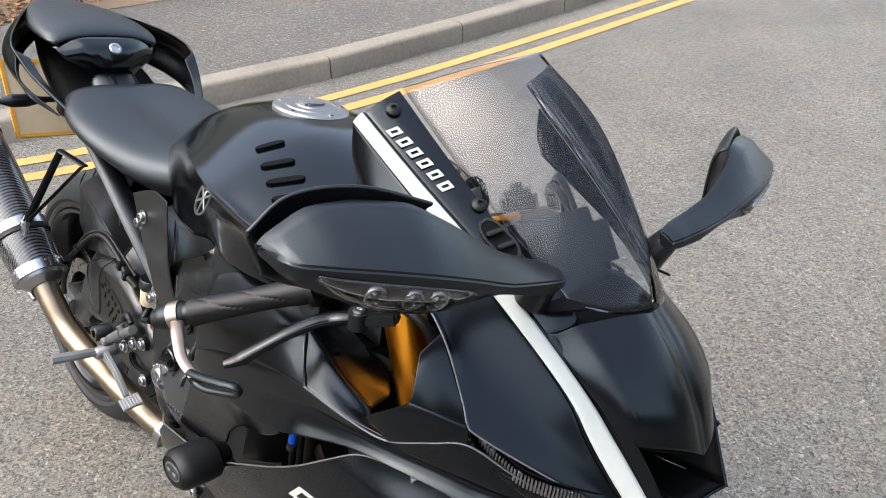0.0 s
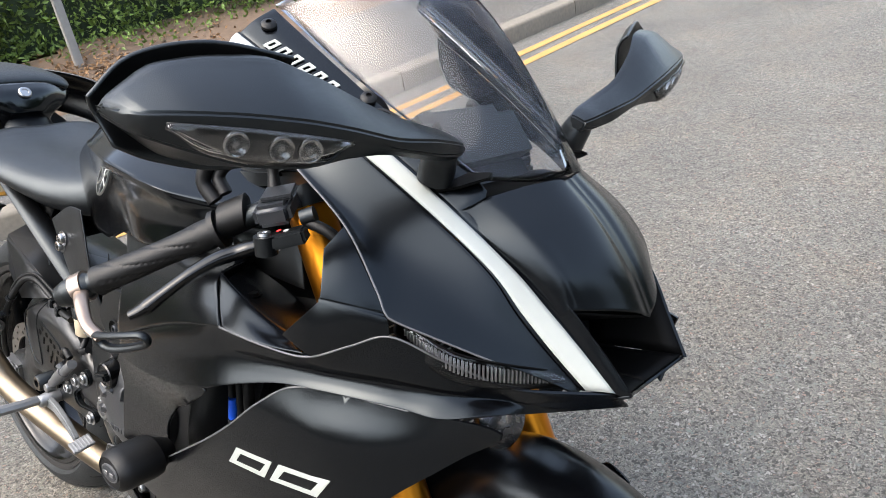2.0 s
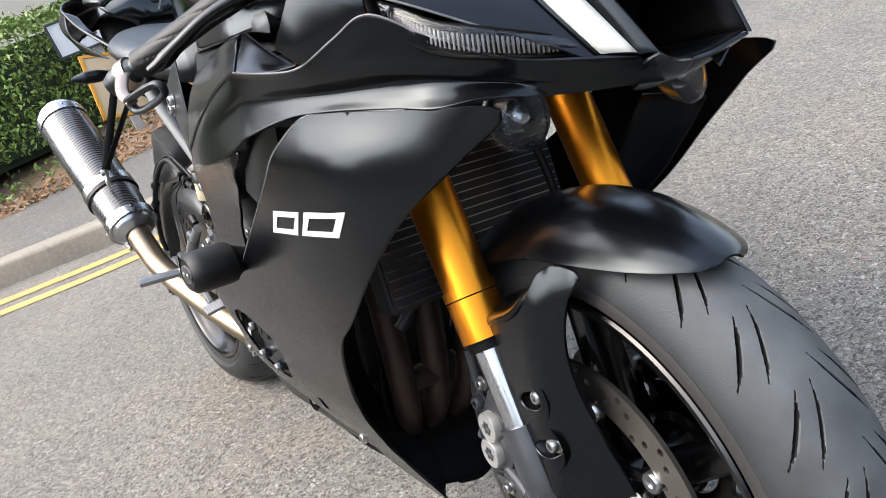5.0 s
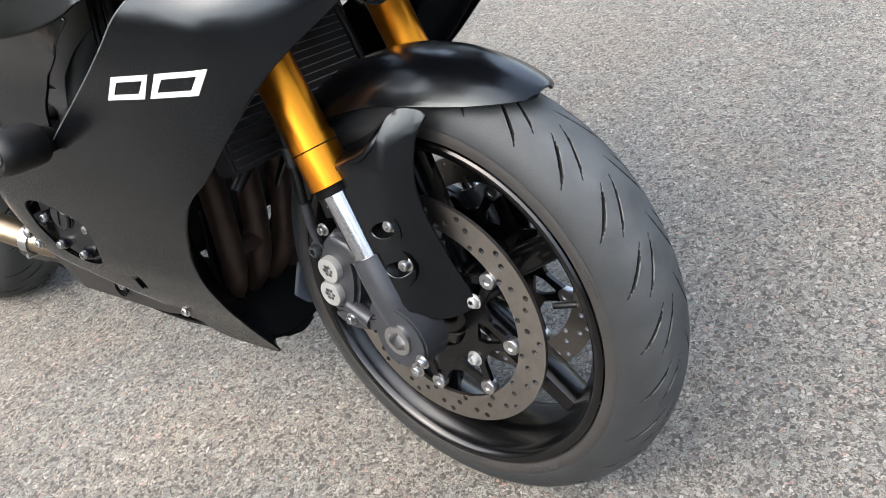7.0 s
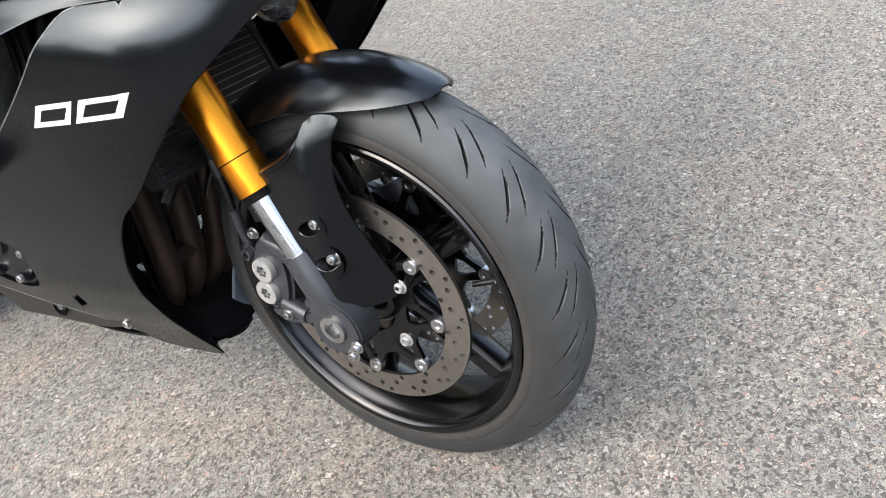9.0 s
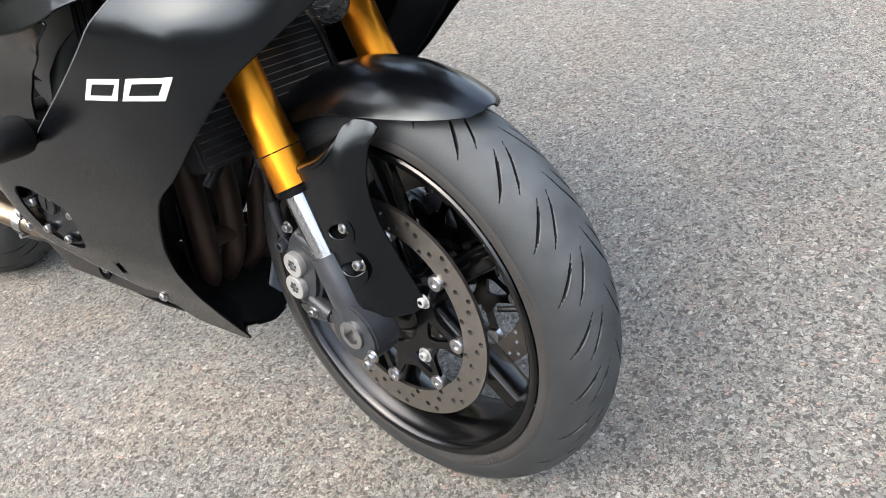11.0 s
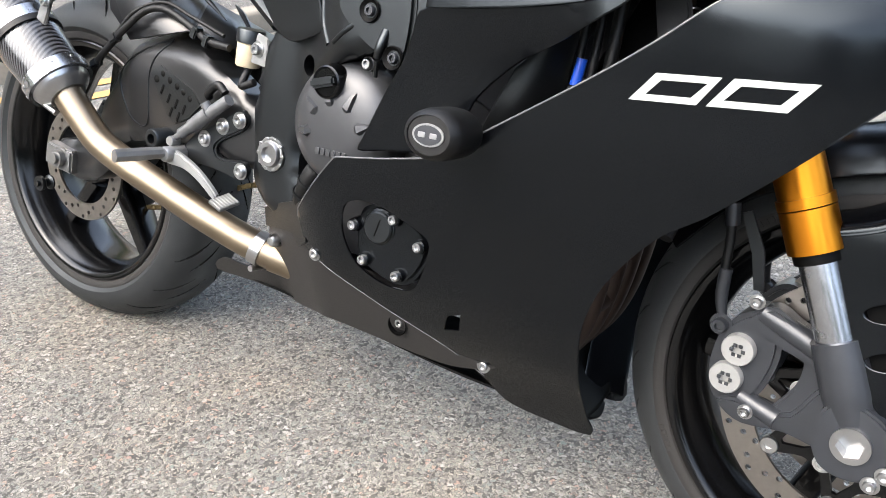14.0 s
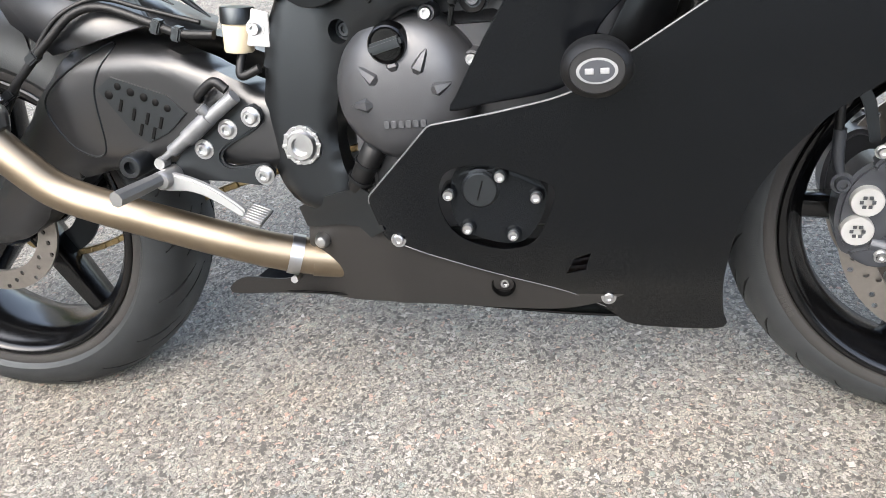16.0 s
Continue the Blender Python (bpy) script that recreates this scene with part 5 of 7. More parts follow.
    for q in leds:
        cup = moved(lathe([(0.0, 0.0025), (0.003, 0.002), (0.0045, 0.0), (0.0085, 0.0026), (0.0098, 0.0024), (0.0102, -0.001)], 18, "z"), Matrix.Translation(q) @ way.to_track_quat("Z", "Y").to_matrix().to_4x4())
        part("led", flip(cup), M_LED, ob, "dim reflector cup behind the smoked lens")
    part("indicator_lens", flip(lens), M_LENS, ob, "smoked lens", thick=0.001).visible_shadow = False
    socket = moved(cut([(-0.024, -0.014), (0.0, -0.018), (0.034, -0.004), (0.030, 0.006), (0.0, 0.012), (-0.022, 0.010)], (), 0, 0.003, 0.001), Matrix.Translation((1.322, -0.101, 0.9215)) @ pose(0, 0, 0, 90 + 22, 0, 0) @ Matrix.Rotation(radians(35), 4, "Y"))
    part("mirror_socket", flip(socket), M_INNER_SHADE, ob)


mirror(-1)
mirror(1)

# ---- tank, seat and tail ----
def arch(x, pts):
    """A cross-section at x from half-points (y out, z), right to left."""
    right = [(x, -y, z) for y, z in pts]
    return right + [(x, y, z) for y, z in pts[::-1] if y > 1e-6]


tank = even_net([
    arch(0.50, [(0.07, 0.76), (0.076, 0.785), (0.080, 0.805), (0.075, 0.817), (0.05, 0.838), (0.0, 0.845)]),
    arch(0.56, [(0.10, 0.76), (0.106, 0.82), (0.108, 0.862), (0.101, 0.874), (0.060, 0.903), (0.0, 0.912)]),
    arch(0.66, [(0.125, 0.76), (0.134, 0.84), (0.139, 0.900), (0.131, 0.912), (0.078, 0.953), (0.0, 0.965)]),
    arch(0.76, [(0.152, 0.79), (0.166, 0.855), (0.184, 0.910), (0.176, 0.922), (0.086, 0.970), (0.0, 0.981)]),
    arch(0.84, [(0.180, 0.800), (0.184, 0.855), (0.208, 0.906), (0.199, 0.918), (0.092, 0.968), (0.0, 0.979)]),
    arch(0.89, [(0.186, 0.802), (0.187, 0.850), (0.214, 0.900), (0.204, 0.911), (0.092, 0.960), (0.0, 0.972)]),
    arch(0.95, [(0.182, 0.806), (0.180, 0.845), (0.206, 0.884), (0.194, 0.896), (0.088, 0.941), (0.0, 0.957)]),
    arch(0.99, [(0.168, 0.812), (0.166, 0.842), (0.186, 0.873), (0.172, 0.885), (0.08, 0.926), (0.0, 0.945)]),
    arch(1.07, [(0.12, 0.825), (0.122, 0.840), (0.126, 0.852), (0.11, 0.865), (0.06, 0.885), (0.0, 0.90)]),
], 84, 110)
tank.normal_update()
tank_skin = BVHTree.FromBMesh(tank)
tank_ob = part("fuel_tank", tank, M_TANK, bike, "satin black fuel tank with air slots", thick=0.003)
cap = lathe([(0, 0.010), (0.022, 0.010), (0.024, 0.008), (0.037, 0.008), (0.039, 0.0055), (0.041, 0.007), (0.054, 0.006), (0.057, 0.003), (0.057, -0.004)], 48, "z")
TANK_CAP = Matrix.Translation((0.776, 0, 0.979)) @ pose(0, 0, 0, 0, 2, 0)
cap_ob = part("filler_cap", moved(cap, TANK_CAP), M_ALLOY, bike, "silver alloy filler cap with a key flap")
part("key_flap", moved(block(-0.012, 0.012, -0.018, 0.018, 0.009, 0.0135, 0.004), TANK_CAP), M_ALLOY, cap_ob)
for k in range(5):
    a = 2 * math.pi * k / 5
    part("cap_screw", moved(lathe([(0, 0.006), (0.002, 0.006), (0.002, 0.008), (0.004, 0.008), (0.0042, 0.005)], 12, "z"), TANK_CAP @ Matrix.Translation((0.0475 * math.cos(a), 0.0475 * math.sin(a), 0))), M_STEEL, cap_ob)
for s in (1, -1):
    for k in range(4):
        x, y, w = (0.8525, 0.890, 0.920, 0.947)[k], (0.122, 0.1345, 0.142, 0.148)[k], 0.017 + 0.0022 * k
        at, up, *_ = tank_skin.ray_cast(Vector((x, -y, 1.5)), Vector((0, 0, -1)))
        up = up if up.z > 0 else -up
        along = (Vector((0.45, 0.89, 0)) - up * up.dot(Vector((0.45, 0.89, 0)))).normalized()
        seat_on = Matrix.Translation(at) @ Matrix((up.cross(along).normalized(), up, along)).transposed().to_4x4()
        # near-black strip on the tank skin, painted shade of an air slot
        gill = moved(cut(spline([(-0.0058, -w), (0.002, -w * 0.9), (0.004, w * 0.9), (-0.004, w)], 20, True), (), -0.003, 0.0042, 0.0006), seat_on)
        gill = gill if s > 0 else mirrored(gill)
        part("tank_slot", gill, M_INNER_SHADE, tank_ob, "narrow near-black strip standing in for a shaded air slot")
    disc_b = moved(cut(ring2(0.024, 32), [ring2(0.021, 32)], -0.001, 0.001), Matrix.Translation((0.826, -0.2025 * s, 0.884)) @ pose(0, 0, 0, -22 * s, 0, -16 * s))
    emblem = part("tank_emblem", disc_b, M_STEEL, tank_ob, "round silver emblem")
    for k in range(3):
        spoke = moved(block(-0.021, 0.021, -0.0008, 0.0008, -0.0018, 0.0018, 0.0004, 1), Matrix.Translation((0.826, -0.2025 * s, 0.884)) @ pose(0, 0, 0, -22 * s, 0, -16 * s) @ Matrix.Rotation(math.pi * k / 3 + math.pi / 6, 4, "Y"))
        part("emblem_bar", spoke, M_STEEL, emblem)

seat = net([
    arch(0.19, [(0.10, 0.83), (0.125, 0.85), (0.11, 0.872), (0.06, 0.882), (0.0, 0.880)]),
    arch(0.26, [(0.12, 0.805), (0.152, 0.835), (0.135, 0.858), (0.07, 0.864), (0.0, 0.858)]),
    arch(0.35, [(0.12, 0.785), (0.152, 0.815), (0.135, 0.840), (0.07, 0.848), (0.0, 0.843)]),
    arch(0.44, [(0.10, 0.765), (0.120, 0.79), (0.105, 0.818), (0.055, 0.832), (0.0, 0.832)]),
    arch(0.53, [(0.06, 0.76), (0.075, 0.785), (0.07, 0.815), (0.04, 0.835), (0.0, 0.840)]),
    arch(0.57, [(0.05, 0.80), (0.06, 0.82), (0.055, 0.84), (0.03, 0.86), (0.0, 0.866)]),
], 40, 50)
part("rider_seat", seat, M_SEAT, bike, "black vinyl rider seat", thick=0.004)
base = net([
    arch(0.125, [(0.055, 0.81), (0.058, 0.835), (0.050, 0.872), (0.032, 0.892), (0.0, 0.897)]),
    arch(0.16, [(0.060, 0.80), (0.064, 0.825), (0.052, 0.855), (0.030, 0.874), (0.0, 0.880)]),
    arch(0.20, [(0.085, 0.795), (0.09, 0.815), (0.070, 0.845), (0.036, 0.862), (0.0, 0.866)]),
    arch(0.25, [(0.09, 0.79), (0.095, 0.81), (0.08, 0.835), (0.04, 0.85), (0.0, 0.852)]),
], 18, 30)
part("tail_base", base, M_PAINT, bike, "satin black tail base under the pillion pad", thick=0.003)
pad = net([
    arch(-0.20, [(0.02, 0.965), (0.025, 0.975), (0.02, 0.985), (0.01, 0.99), (0.0, 0.99)]),
    arch(-0.12, [(0.07, 0.955), (0.08, 0.965), (0.07, 0.983), (0.04, 0.992), (0.0, 0.994)]),
    arch(-0.02, [(0.10, 0.945), (0.112, 0.955), (0.10, 0.975), (0.06, 0.987), (0.0, 0.990)]),
    arch(0.05, [(0.105, 0.940), (0.116, 0.950), (0.107, 0.964), (0.06, 0.978), (0.0, 0.982)]),
    arch(0.085, [(0.100, 0.938), (0.110, 0.944), (0.10, 0.955), (0.06, 0.966), (0.0, 0.969)]),
    arch(0.096, [(0.096, 0.936), (0.100, 0.939), (0.092, 0.945), (0.055, 0.955), (0.0, 0.957)]),
], 30, 40)
part("pillion_pad", pad, M_SEAT, bike, "black vinyl pillion pad with a rounded front edge", thick=0.004)
front_face = net([
    [(0.088, -0.106, 0.934), (0.100, -0.06, 0.954), (0.104, 0.0, 0.957), (0.100, 0.06, 0.954), (0.088, 0.106, 0.934)],
    [(0.104, -0.092, 0.916), (0.124, -0.05, 0.936), (0.129, 0.0, 0.938), (0.124, 0.05, 0.936), (0.104, 0.092, 0.916)],
    [(0.118, -0.052, 0.890), (0.134, -0.03, 0.902), (0.138, 0.0, 0.904), (0.134, 0.03, 0.902), (0.118, 0.052, 0.890)],
    [(0.118, -0.045, 0.872), (0.128, -0.025, 0.885), (0.130, 0.0, 0.888), (0.128, 0.025, 0.885), (0.118, 0.045, 0.872)],
], 18, 30)
face = part("tail_lock_panel", front_face, M_TANK, bike, "black panel with a seat lock below the pillion pad", thick=0.004)
part("seat_lock", moved(lathe([(0, 0.004), (0.006, 0.004), (0.007, 0.006), (0.0105, 0.006), (0.0125, 0.004), (0.0125, -0.002)], 24, "z"), Matrix.Translation((0.129, 0, 0.938)) @ pose(0, 0, 0, 0, 52, 0)), M_STEEL, face, "round steel seat lock")
for s in (1, -1):
    fin = net([
        [(-0.17, -0.035 * s, 0.985), (-0.08, -0.095 * s, 0.978), (0.02, -0.150 * s, 0.962), (0.075, -0.178 * s, 0.945), (0.11, -0.182 * s, 0.925)],
        [(-0.17, -0.05 * s, 0.955), (-0.08, -0.125 * s, 0.935), (0.02, -0.175 * s, 0.915), (0.085, -0.188 * s, 0.895), (0.13, -0.182 * s, 0.875)],
        [(-0.15, -0.045 * s, 0.91), (-0.06, -0.11 * s, 0.89), (0.04, -0.155 * s, 0.868), (0.12, -0.165 * s, 0.845), (0.20, -0.14 * s, 0.825)],
    ], 16, 26)
    part("tail_fin", fin, M_PAINT, bike, "satin black tail fin with an open channel", thick=0.004)
    strut = net([[(0.105, -0.186 * s, 0.93), (0.16, -0.172 * s, 0.89), (0.25, -0.135 * s, 0.835)], [(0.115, -0.160 * s, 0.915), (0.17, -0.150 * s, 0.875), (0.25, -0.115 * s, 0.825)]], 6, 14)
    part("tail_strut", strut, M_PAINT, bike, thick=0.006)
under = net([
    arch(-0.18, [(0.0, 0.90), (0.03, 0.905), (0.045, 0.92), (0.04, 0.94), (0.0, 0.945)]),
    arch(0.0, [(0.0, 0.82), (0.05, 0.825), (0.085, 0.85), (0.09, 0.90), (0.0, 0.92)]),
    arch(0.15, [(0.0, 0.77), (0.06, 0.775), (0.10, 0.80), (0.10, 0.84), (0.0, 0.86)]),
    arch(0.40, [(0.0, 0.70), (0.06, 0.70), (0.09, 0.72), (0.09, 0.76), (0.0, 0.78)]),
], 20, 30)
part("undertail", under, M_INNER_SHADE, bike, "black plastic undertail", thick=0.003)
for s in (1, -1):
    part("subframe_rail", tube([(0.56, -0.11 * s, 0.62), (0.46, -0.118 * s, 0.70), (0.34, -0.118 * s, 0.775), (0.18, -0.10 * s, 0.83)], [0.024, 0.022, 0.018, 0.014], 12, flat=0.6), M_FRAME, bike, "black rear subframe rail")
    part("seat_side_cover", net([[(0.62, -0.142 * s, 0.80), (0.54, -0.125 * s, 0.79), (0.45, -0.115 * s, 0.755)], [(0.64, -0.148 * s, 0.70), (0.58, -0.138 * s, 0.68), (0.50, -0.125 * s, 0.70)], [(0.66, -0.140 * s, 0.62), (0.60, -0.134 * s, 0.60), (0.555, -0.13 * s, 0.62)]], 14, 14), M_FRAME, bike, thick=0.003)
part("frame_bolt", at_y(bolt(0.0085, 0.007), 0.515, -0.132, 0.735), M_STEEL, bike)
part("frame_bolt", at_y(bolt(0.0085, 0.007), 0.50, -0.13, 0.72), M_STEEL, bike)

# number plate seen from behind, on its hanger, and an indicator
holder = part("plate_hanger", tube([(0.02, 0, 0.83), (-0.06, 0, 0.80), (-0.14, 0, 0.74)], [0.03, 0.025, 0.02], 10), M_PLASTIC, bike, "black plastic tail tidy")
part("number_plate", moved(block(-0.115, 0.115, -0.002, 0.002, -0.085, 0.085, 0.0015, 1), Matrix.Translation((-0.14, 0.0, 0.775)) @ pose(0, 0, 0, 0, 0, 90) @ pose(0, 0, 0, -30)), mat("plate_back", (0.3143, 0.2535, 0.1673), 0.5, vary=0.1), holder, "pale back of the rear number plate")
part("plate_edge", moved(cut([(-0.118, -0.088), (0.118, -0.088), (0.118, 0.088), (-0.118, 0.088)], [[(-0.11, -0.08), (0.11, -0.08), (0.11, 0.08), (-0.11, 0.08)]], -0.0035, 0.0035), Matrix.Translation((-0.14, 0.0, 0.775)) @ pose(0, 0, 0, 0, 0, 90) @ pose(0, 0, 0, -30)), mat("plate_yellow", (0.3822, 0.1802, 0.01638), 0.5, vary=0.1), holder, "amber edge of the plate")
for s in (1, -1):
    part("indicator", tube([(-0.03, -0.06 * s, 0.80), (-0.03, -0.10 * s, 0.80), (-0.03, -0.115 * s, 0.80), (-0.03, -0.15 * s, 0.80), (-0.03, -0.175 * s, 0.80)], [0.006, 0.007, 0.014, 0.014, 0.004], 16, 30), M_PLASTIC, holder, "slim black indicator on a stalk")

# ---- controls ----
BAR_A, BAR_B = Vector((1.125, -0.165, 0.885)), Vector((0.985, -0.318, 0.808))
for s in (1, -1):
    flip = (lambda b: b) if s > 0 else mirrored
    bar = part("handlebar", flip(tube([BAR_A.lerp(BAR_B, -0.15), BAR_B], 0.0125, 20)), M_FRAME, bike, "black clip-on handlebar", place=STEER)
    prof = [0.0170, 0.0172, 0.0158, 0.0150, 0.0148, 0.0150, 0.0154, 0.0158, 0.0160, 0.0172]
    grip = tube([BAR_A.lerp(BAR_B, u) for u in np.linspace(0.28, 0.96, 10)], prof, 48, 110)
    for v in grip.verts:
        u = (v.co - BAR_A).dot(BAR_B - BAR_A) / (BAR_B - BAR_A).length_squared
        if 0.36 < u < 0.92:
            a = math.sin(u * 26 + 5 * math.atan2(v.co.z - BAR_A.lerp(BAR_B, u).z, v.co.y - BAR_A.lerp(BAR_B, u).y))
            v.co += (v.co - BAR_A.lerp(BAR_B, u)).normalized() * (-0.0009 if a > 0.94 else 0.0)
    part("grip", flip(grip), M_GRIP, bar, "black rubber grip with a wavy pattern")
    part("grip_flange", flip(tube([BAR_A.lerp(BAR_B, 0.255), BAR_A.lerp(BAR_B, 0.285)], 0.0225, 24)), M_GRIP, bar)
    ax = (BAR_B - BAR_A).normalized()
    part("bar_end", flip(tube([BAR_B - ax * 0.003, BAR_B + ax * 0.004, BAR_B + ax * 0.018, BAR_B + ax * 0.034, BAR_B + ax * 0.040], [0.012, 0.0165, 0.0165, 0.0155, 0.012], 24, 24)), M_FRAME, bar, "black bar end weight")
    part("guard_clamp", flip(tube([BAR_B + ax * 0.004, BAR_B + ax * 0.018], 0.0178, 24)), M_BRONZE, bar, "bronze-grey clamp of the lever guard")
    arm = [BAR_B + ax * 0.011, Vector((1.008, -0.338, 0.801)), Vector((1.040, -0.346, 0.786)), Vector((1.068, -0.343, 0.776))]
    part("guard_arm", flip(tube(arm, [0.0085, 0.0080, 0.0070, 0.0065], 14, 30, flat=0.5)), M_BRONZE, bar, "bronze-grey flat arm of the lever guard")
    paddle = tube([(1.062, -0.346, 0.779), (1.080, -0.342, 0.782), (1.110, -0.331, 0.788), (1.127, -0.322, 0.790), (1.128, -0.318, 0.781), (1.112, -0.324, 0.774), (1.085, -0.336, 0.767), (1.067, -0.342, 0.768), (1.062, -0.346, 0.779)], 0.0052, 12, 60, flat=0.7)
    part("lever_guard", flip(paddle), M_FRAME, bar, "black slotted paddle of the lever guard")
    lever = [(1.166, -0.194, 0.861), (1.154, -0.205, 0.858), (1.142, -0.217, 0.853), (1.135, -0.236, 0.849), (1.127, -0.262, 0.839), (1.116, -0.288, 0.823), (1.106, -0.308, 0.809), (1.099, -0.321, 0.803)]
    part("brake_lever" if s > 0 else "clutch_lever", flip(tube(lever, [0.0085, 0.0115, 0.0115, 0.0105, 0.0095, 0.0092, 0.0095, 0.0115, 0.007], 14, 60, flat=0.72)), M_RIM, bar, "black folding lever")
    part("lever_knuckle", flip(joined(tube([(1.170, -0.198, 0.852), (1.170, -0.198, 0.872)], 0.012, 20), moved(block(-0.012, 0.03, -0.011, 0.011, -0.008, 0.008, 0.003), Matrix.Translation((1.178, -0.186, 0.866)) @ pose(0, 0, 0, 0, -12, 42)))), M_FRAME, bar, "black lever pivot block")
    part("pivot_screw", flip(moved(lathe([(0, 0.001), (0.003, 0.001), (0.0035, 0.003), (0.007, 0.003), (0.0075, 0)], 18, "z"), Matrix.Translation((1.170, -0.198, 0.8725)))), M_STEEL, bar)
    part("adjuster", flip(tube([(1.196, -0.168, 0.888), (1.206, -0.158, 0.892)], 0.009, 12)), M_FRAME, bar, "ribbed black adjuster")
    for n_, c_ in ((0, (0.02, 0.35, 0.08)), (1, (0.4, 0.4, 0.4)), (2, (0.6, 0.02, 0.02))):
        part("lever_mark", flip(moved(block(-0.0028, 0.0028, -0.0026, 0.0026, -0.0004, 0.0004, 0.0002, 1), Matrix.Translation((1.185 + 0.0055 * (1 - n_), -0.181 + 0.005 * (n_ - 1) * -1, 0.8765)) @ pose(0, 0, 0, 0, -12, 42))), mat("lever_mark_%s" % ("green", "white", "red")[n_], c_, 0.4), bar)
    part("perch", flip(moved(block(-0.02, 0.02, -0.026, 0.026, -0.012, 0.012, 0.006, 3), Matrix.Translation((1.155, -0.172, 0.893)) @ pose(0, 0, 0, 8, -8, 45))), M_GREY, bar, "grey master cylinder body")
    part("perch_cap", flip(moved(block(-0.024, 0.014, -0.018, 0.018, 0.0, 0.006, 0.003), Matrix.Translation((1.160, -0.164, 0.906)) @ pose(0, 0, 0, 8, -8, 45))), M_GREY, bar)
    part("bleed_nipple", flip(tube([(1.135, -0.16, 0.905), (1.13, -0.157, 0.925), (1.128, -0.156, 0.940)], [0.008, 0.006, 0.0065], 12, 14)), M_GRIP, bar)
    part("switch_housing", flip(hoops([[Vector((1.093, -0.192, 0.876)) + q * k + ax * w for q in (Vector((math.cos(a) * 0.74, math.cos(a) * -0.6, math.sin(a) * 0.9)) for a in np.linspace(0, 6.283, 20, endpoint=False))] for w, k in ((-0.02, 0.018), (-0.017, 0.023), (0.014, 0.023), (0.017, 0.019))])), M_GRIP, bar, "black switch housing")
    part("throttle_cable", flip(tube([(1.075, -0.20, 0.893), (1.062, -0.205, 0.915), (1.075, -0.195, 0.94), (1.11, -0.165, 0.955), (1.17, -0.13, 0.94), (1.23, -0.10, 0.90)], [0.009, 0.008, 0.0055, 0.0038, 0.0038, 0.0038], 12, 50)), M_GRIP, bar, "black cable looping to the headstock")
    part("throttle_cable", flip(tube([(1.08, -0.19, 0.90), (1.07, -0.19, 0.92), (1.085, -0.175, 0.935), (1.13, -0.15, 0.938), (1.19, -0.12, 0.91), (1.23, -0.09, 0.88)], [0.008, 0.007, 0.0045, 0.0035, 0.0035], 12, 50)), M_GRIP, bar)
    part("brake_hose", flip(tube([(1.20, -0.165, 0.885), (1.225, -0.15, 0.87), (1.235, -0.13, 0.83), (1.21, -0.11, 0.77), (1.17, -0.09, 0.72)], 0.006, 12, 30)), M_GRIP, bar, "black brake hose")
    part("clip_on", flip(moved(lathe([(0.0272, -0.012), (0.034, -0.012), (0.036, 0), (0.034, 0.012), (0.0272, 0.012)], 28, "z"), Matrix.Translation(on_fork(0.645)) @ pose(0, 0, 0, 0, -24, 0))), M_FRAME, bar)
yoke = cut(spline([(-0.055, -0.15), (-0.03, -0.05), (-0.045, 0.0), (-0.03, 0.05), (-0.055, 0.15), (0.01, 0.145), (0.05, 0.06), (0.06, 0.0), (0.05, -0.06), (0.01, -0.145)], 50, True), (), -0.012, 0.012, 0.004)
yoke_ob = part("top_yoke", moved(yoke, Matrix.Translation((1.085, 0, 0.90)) @ pose(0, 0, 0, 90, 0, 0) @ pose(0, 0, 0, 0, -24, 0)), M_FRAME, bike, "black top fork yoke", place=STEER)
for s in (1, -1):
    part("fork_cap", moved(lathe([(0, 0.018), (0.008, 0.018), (0.009, 0.01), (0.018, 0.01), (0.02, 0.0), (0.0268, 0.0), (0.0268, -0.02)], 24, "z"), Matrix.Translation(on_fork(0.70, 0.106 * s)) @ pose(0, 0, 0, 0, -24, 0)), M_FRAME, yoke_ob, "black fork cap", place=None)
key = part("ignition_key", moved(cut(spline([(-0.012, 0.0), (-0.016, 0.02), (-0.012, 0.038), (0.0, 0.044), (0.012, 0.038), (0.016, 0.02), (0.012, 0.0)], 28, True), (), -0.004, 0.004, 0.002), Matrix.Translation((1.13, -0.005, 0.945)) @ pose(0, 0, 0, -10, -20, 70)), M_GRIP, bike, "black ignition key in its lock")
part("key_mark", moved(block(-0.006, 0.006, -0.0048, -0.0042, 0.014, 0.030, 0.0003, 1), Matrix.Translation((1.13, -0.005, 0.945)) @ pose(0, 0, 0, -10, -20, 70)), M_STEEL, key)
part("lock_barrel", moved(lathe([(0, 0.02), (0.016, 0.02), (0.018, 0.0), (0.018, -0.02)], 24, "z"), Matrix.Translation((1.13, -0.005, 0.925)) @ pose(0, 0, 0, 0, -24, 0)), M_FRAME, key)
dash = part("instrument_pod", moved(block(-0.03, 0.03, -0.085, 0.085, -0.045, 0.045, 0.02, 4), Matrix.Translation((1.255, 0, 0.935)) @ pose(0, 0, 0, 0, -35, 0)), M_PLASTIC, bike, "black instrument pod behind the screen")
part("dial", moved(lathe([(0, -0.034), (0.04, -0.034), (0.043, -0.03), (0.043, 0.0)], 32, "z"), Matrix.Translation((1.255, -0.02, 0.935)) @ pose(0, 0, 0, 0, 55, 0)), M_INNER_SHADE, dash, "round dial")
part("damper", tube([(1.165, -0.03, 0.945), (1.172, -0.005, 0.948), (1.170, 0.02, 0.947)], 0.006, 16), M_GOLD, bike, "small gold steering damper")
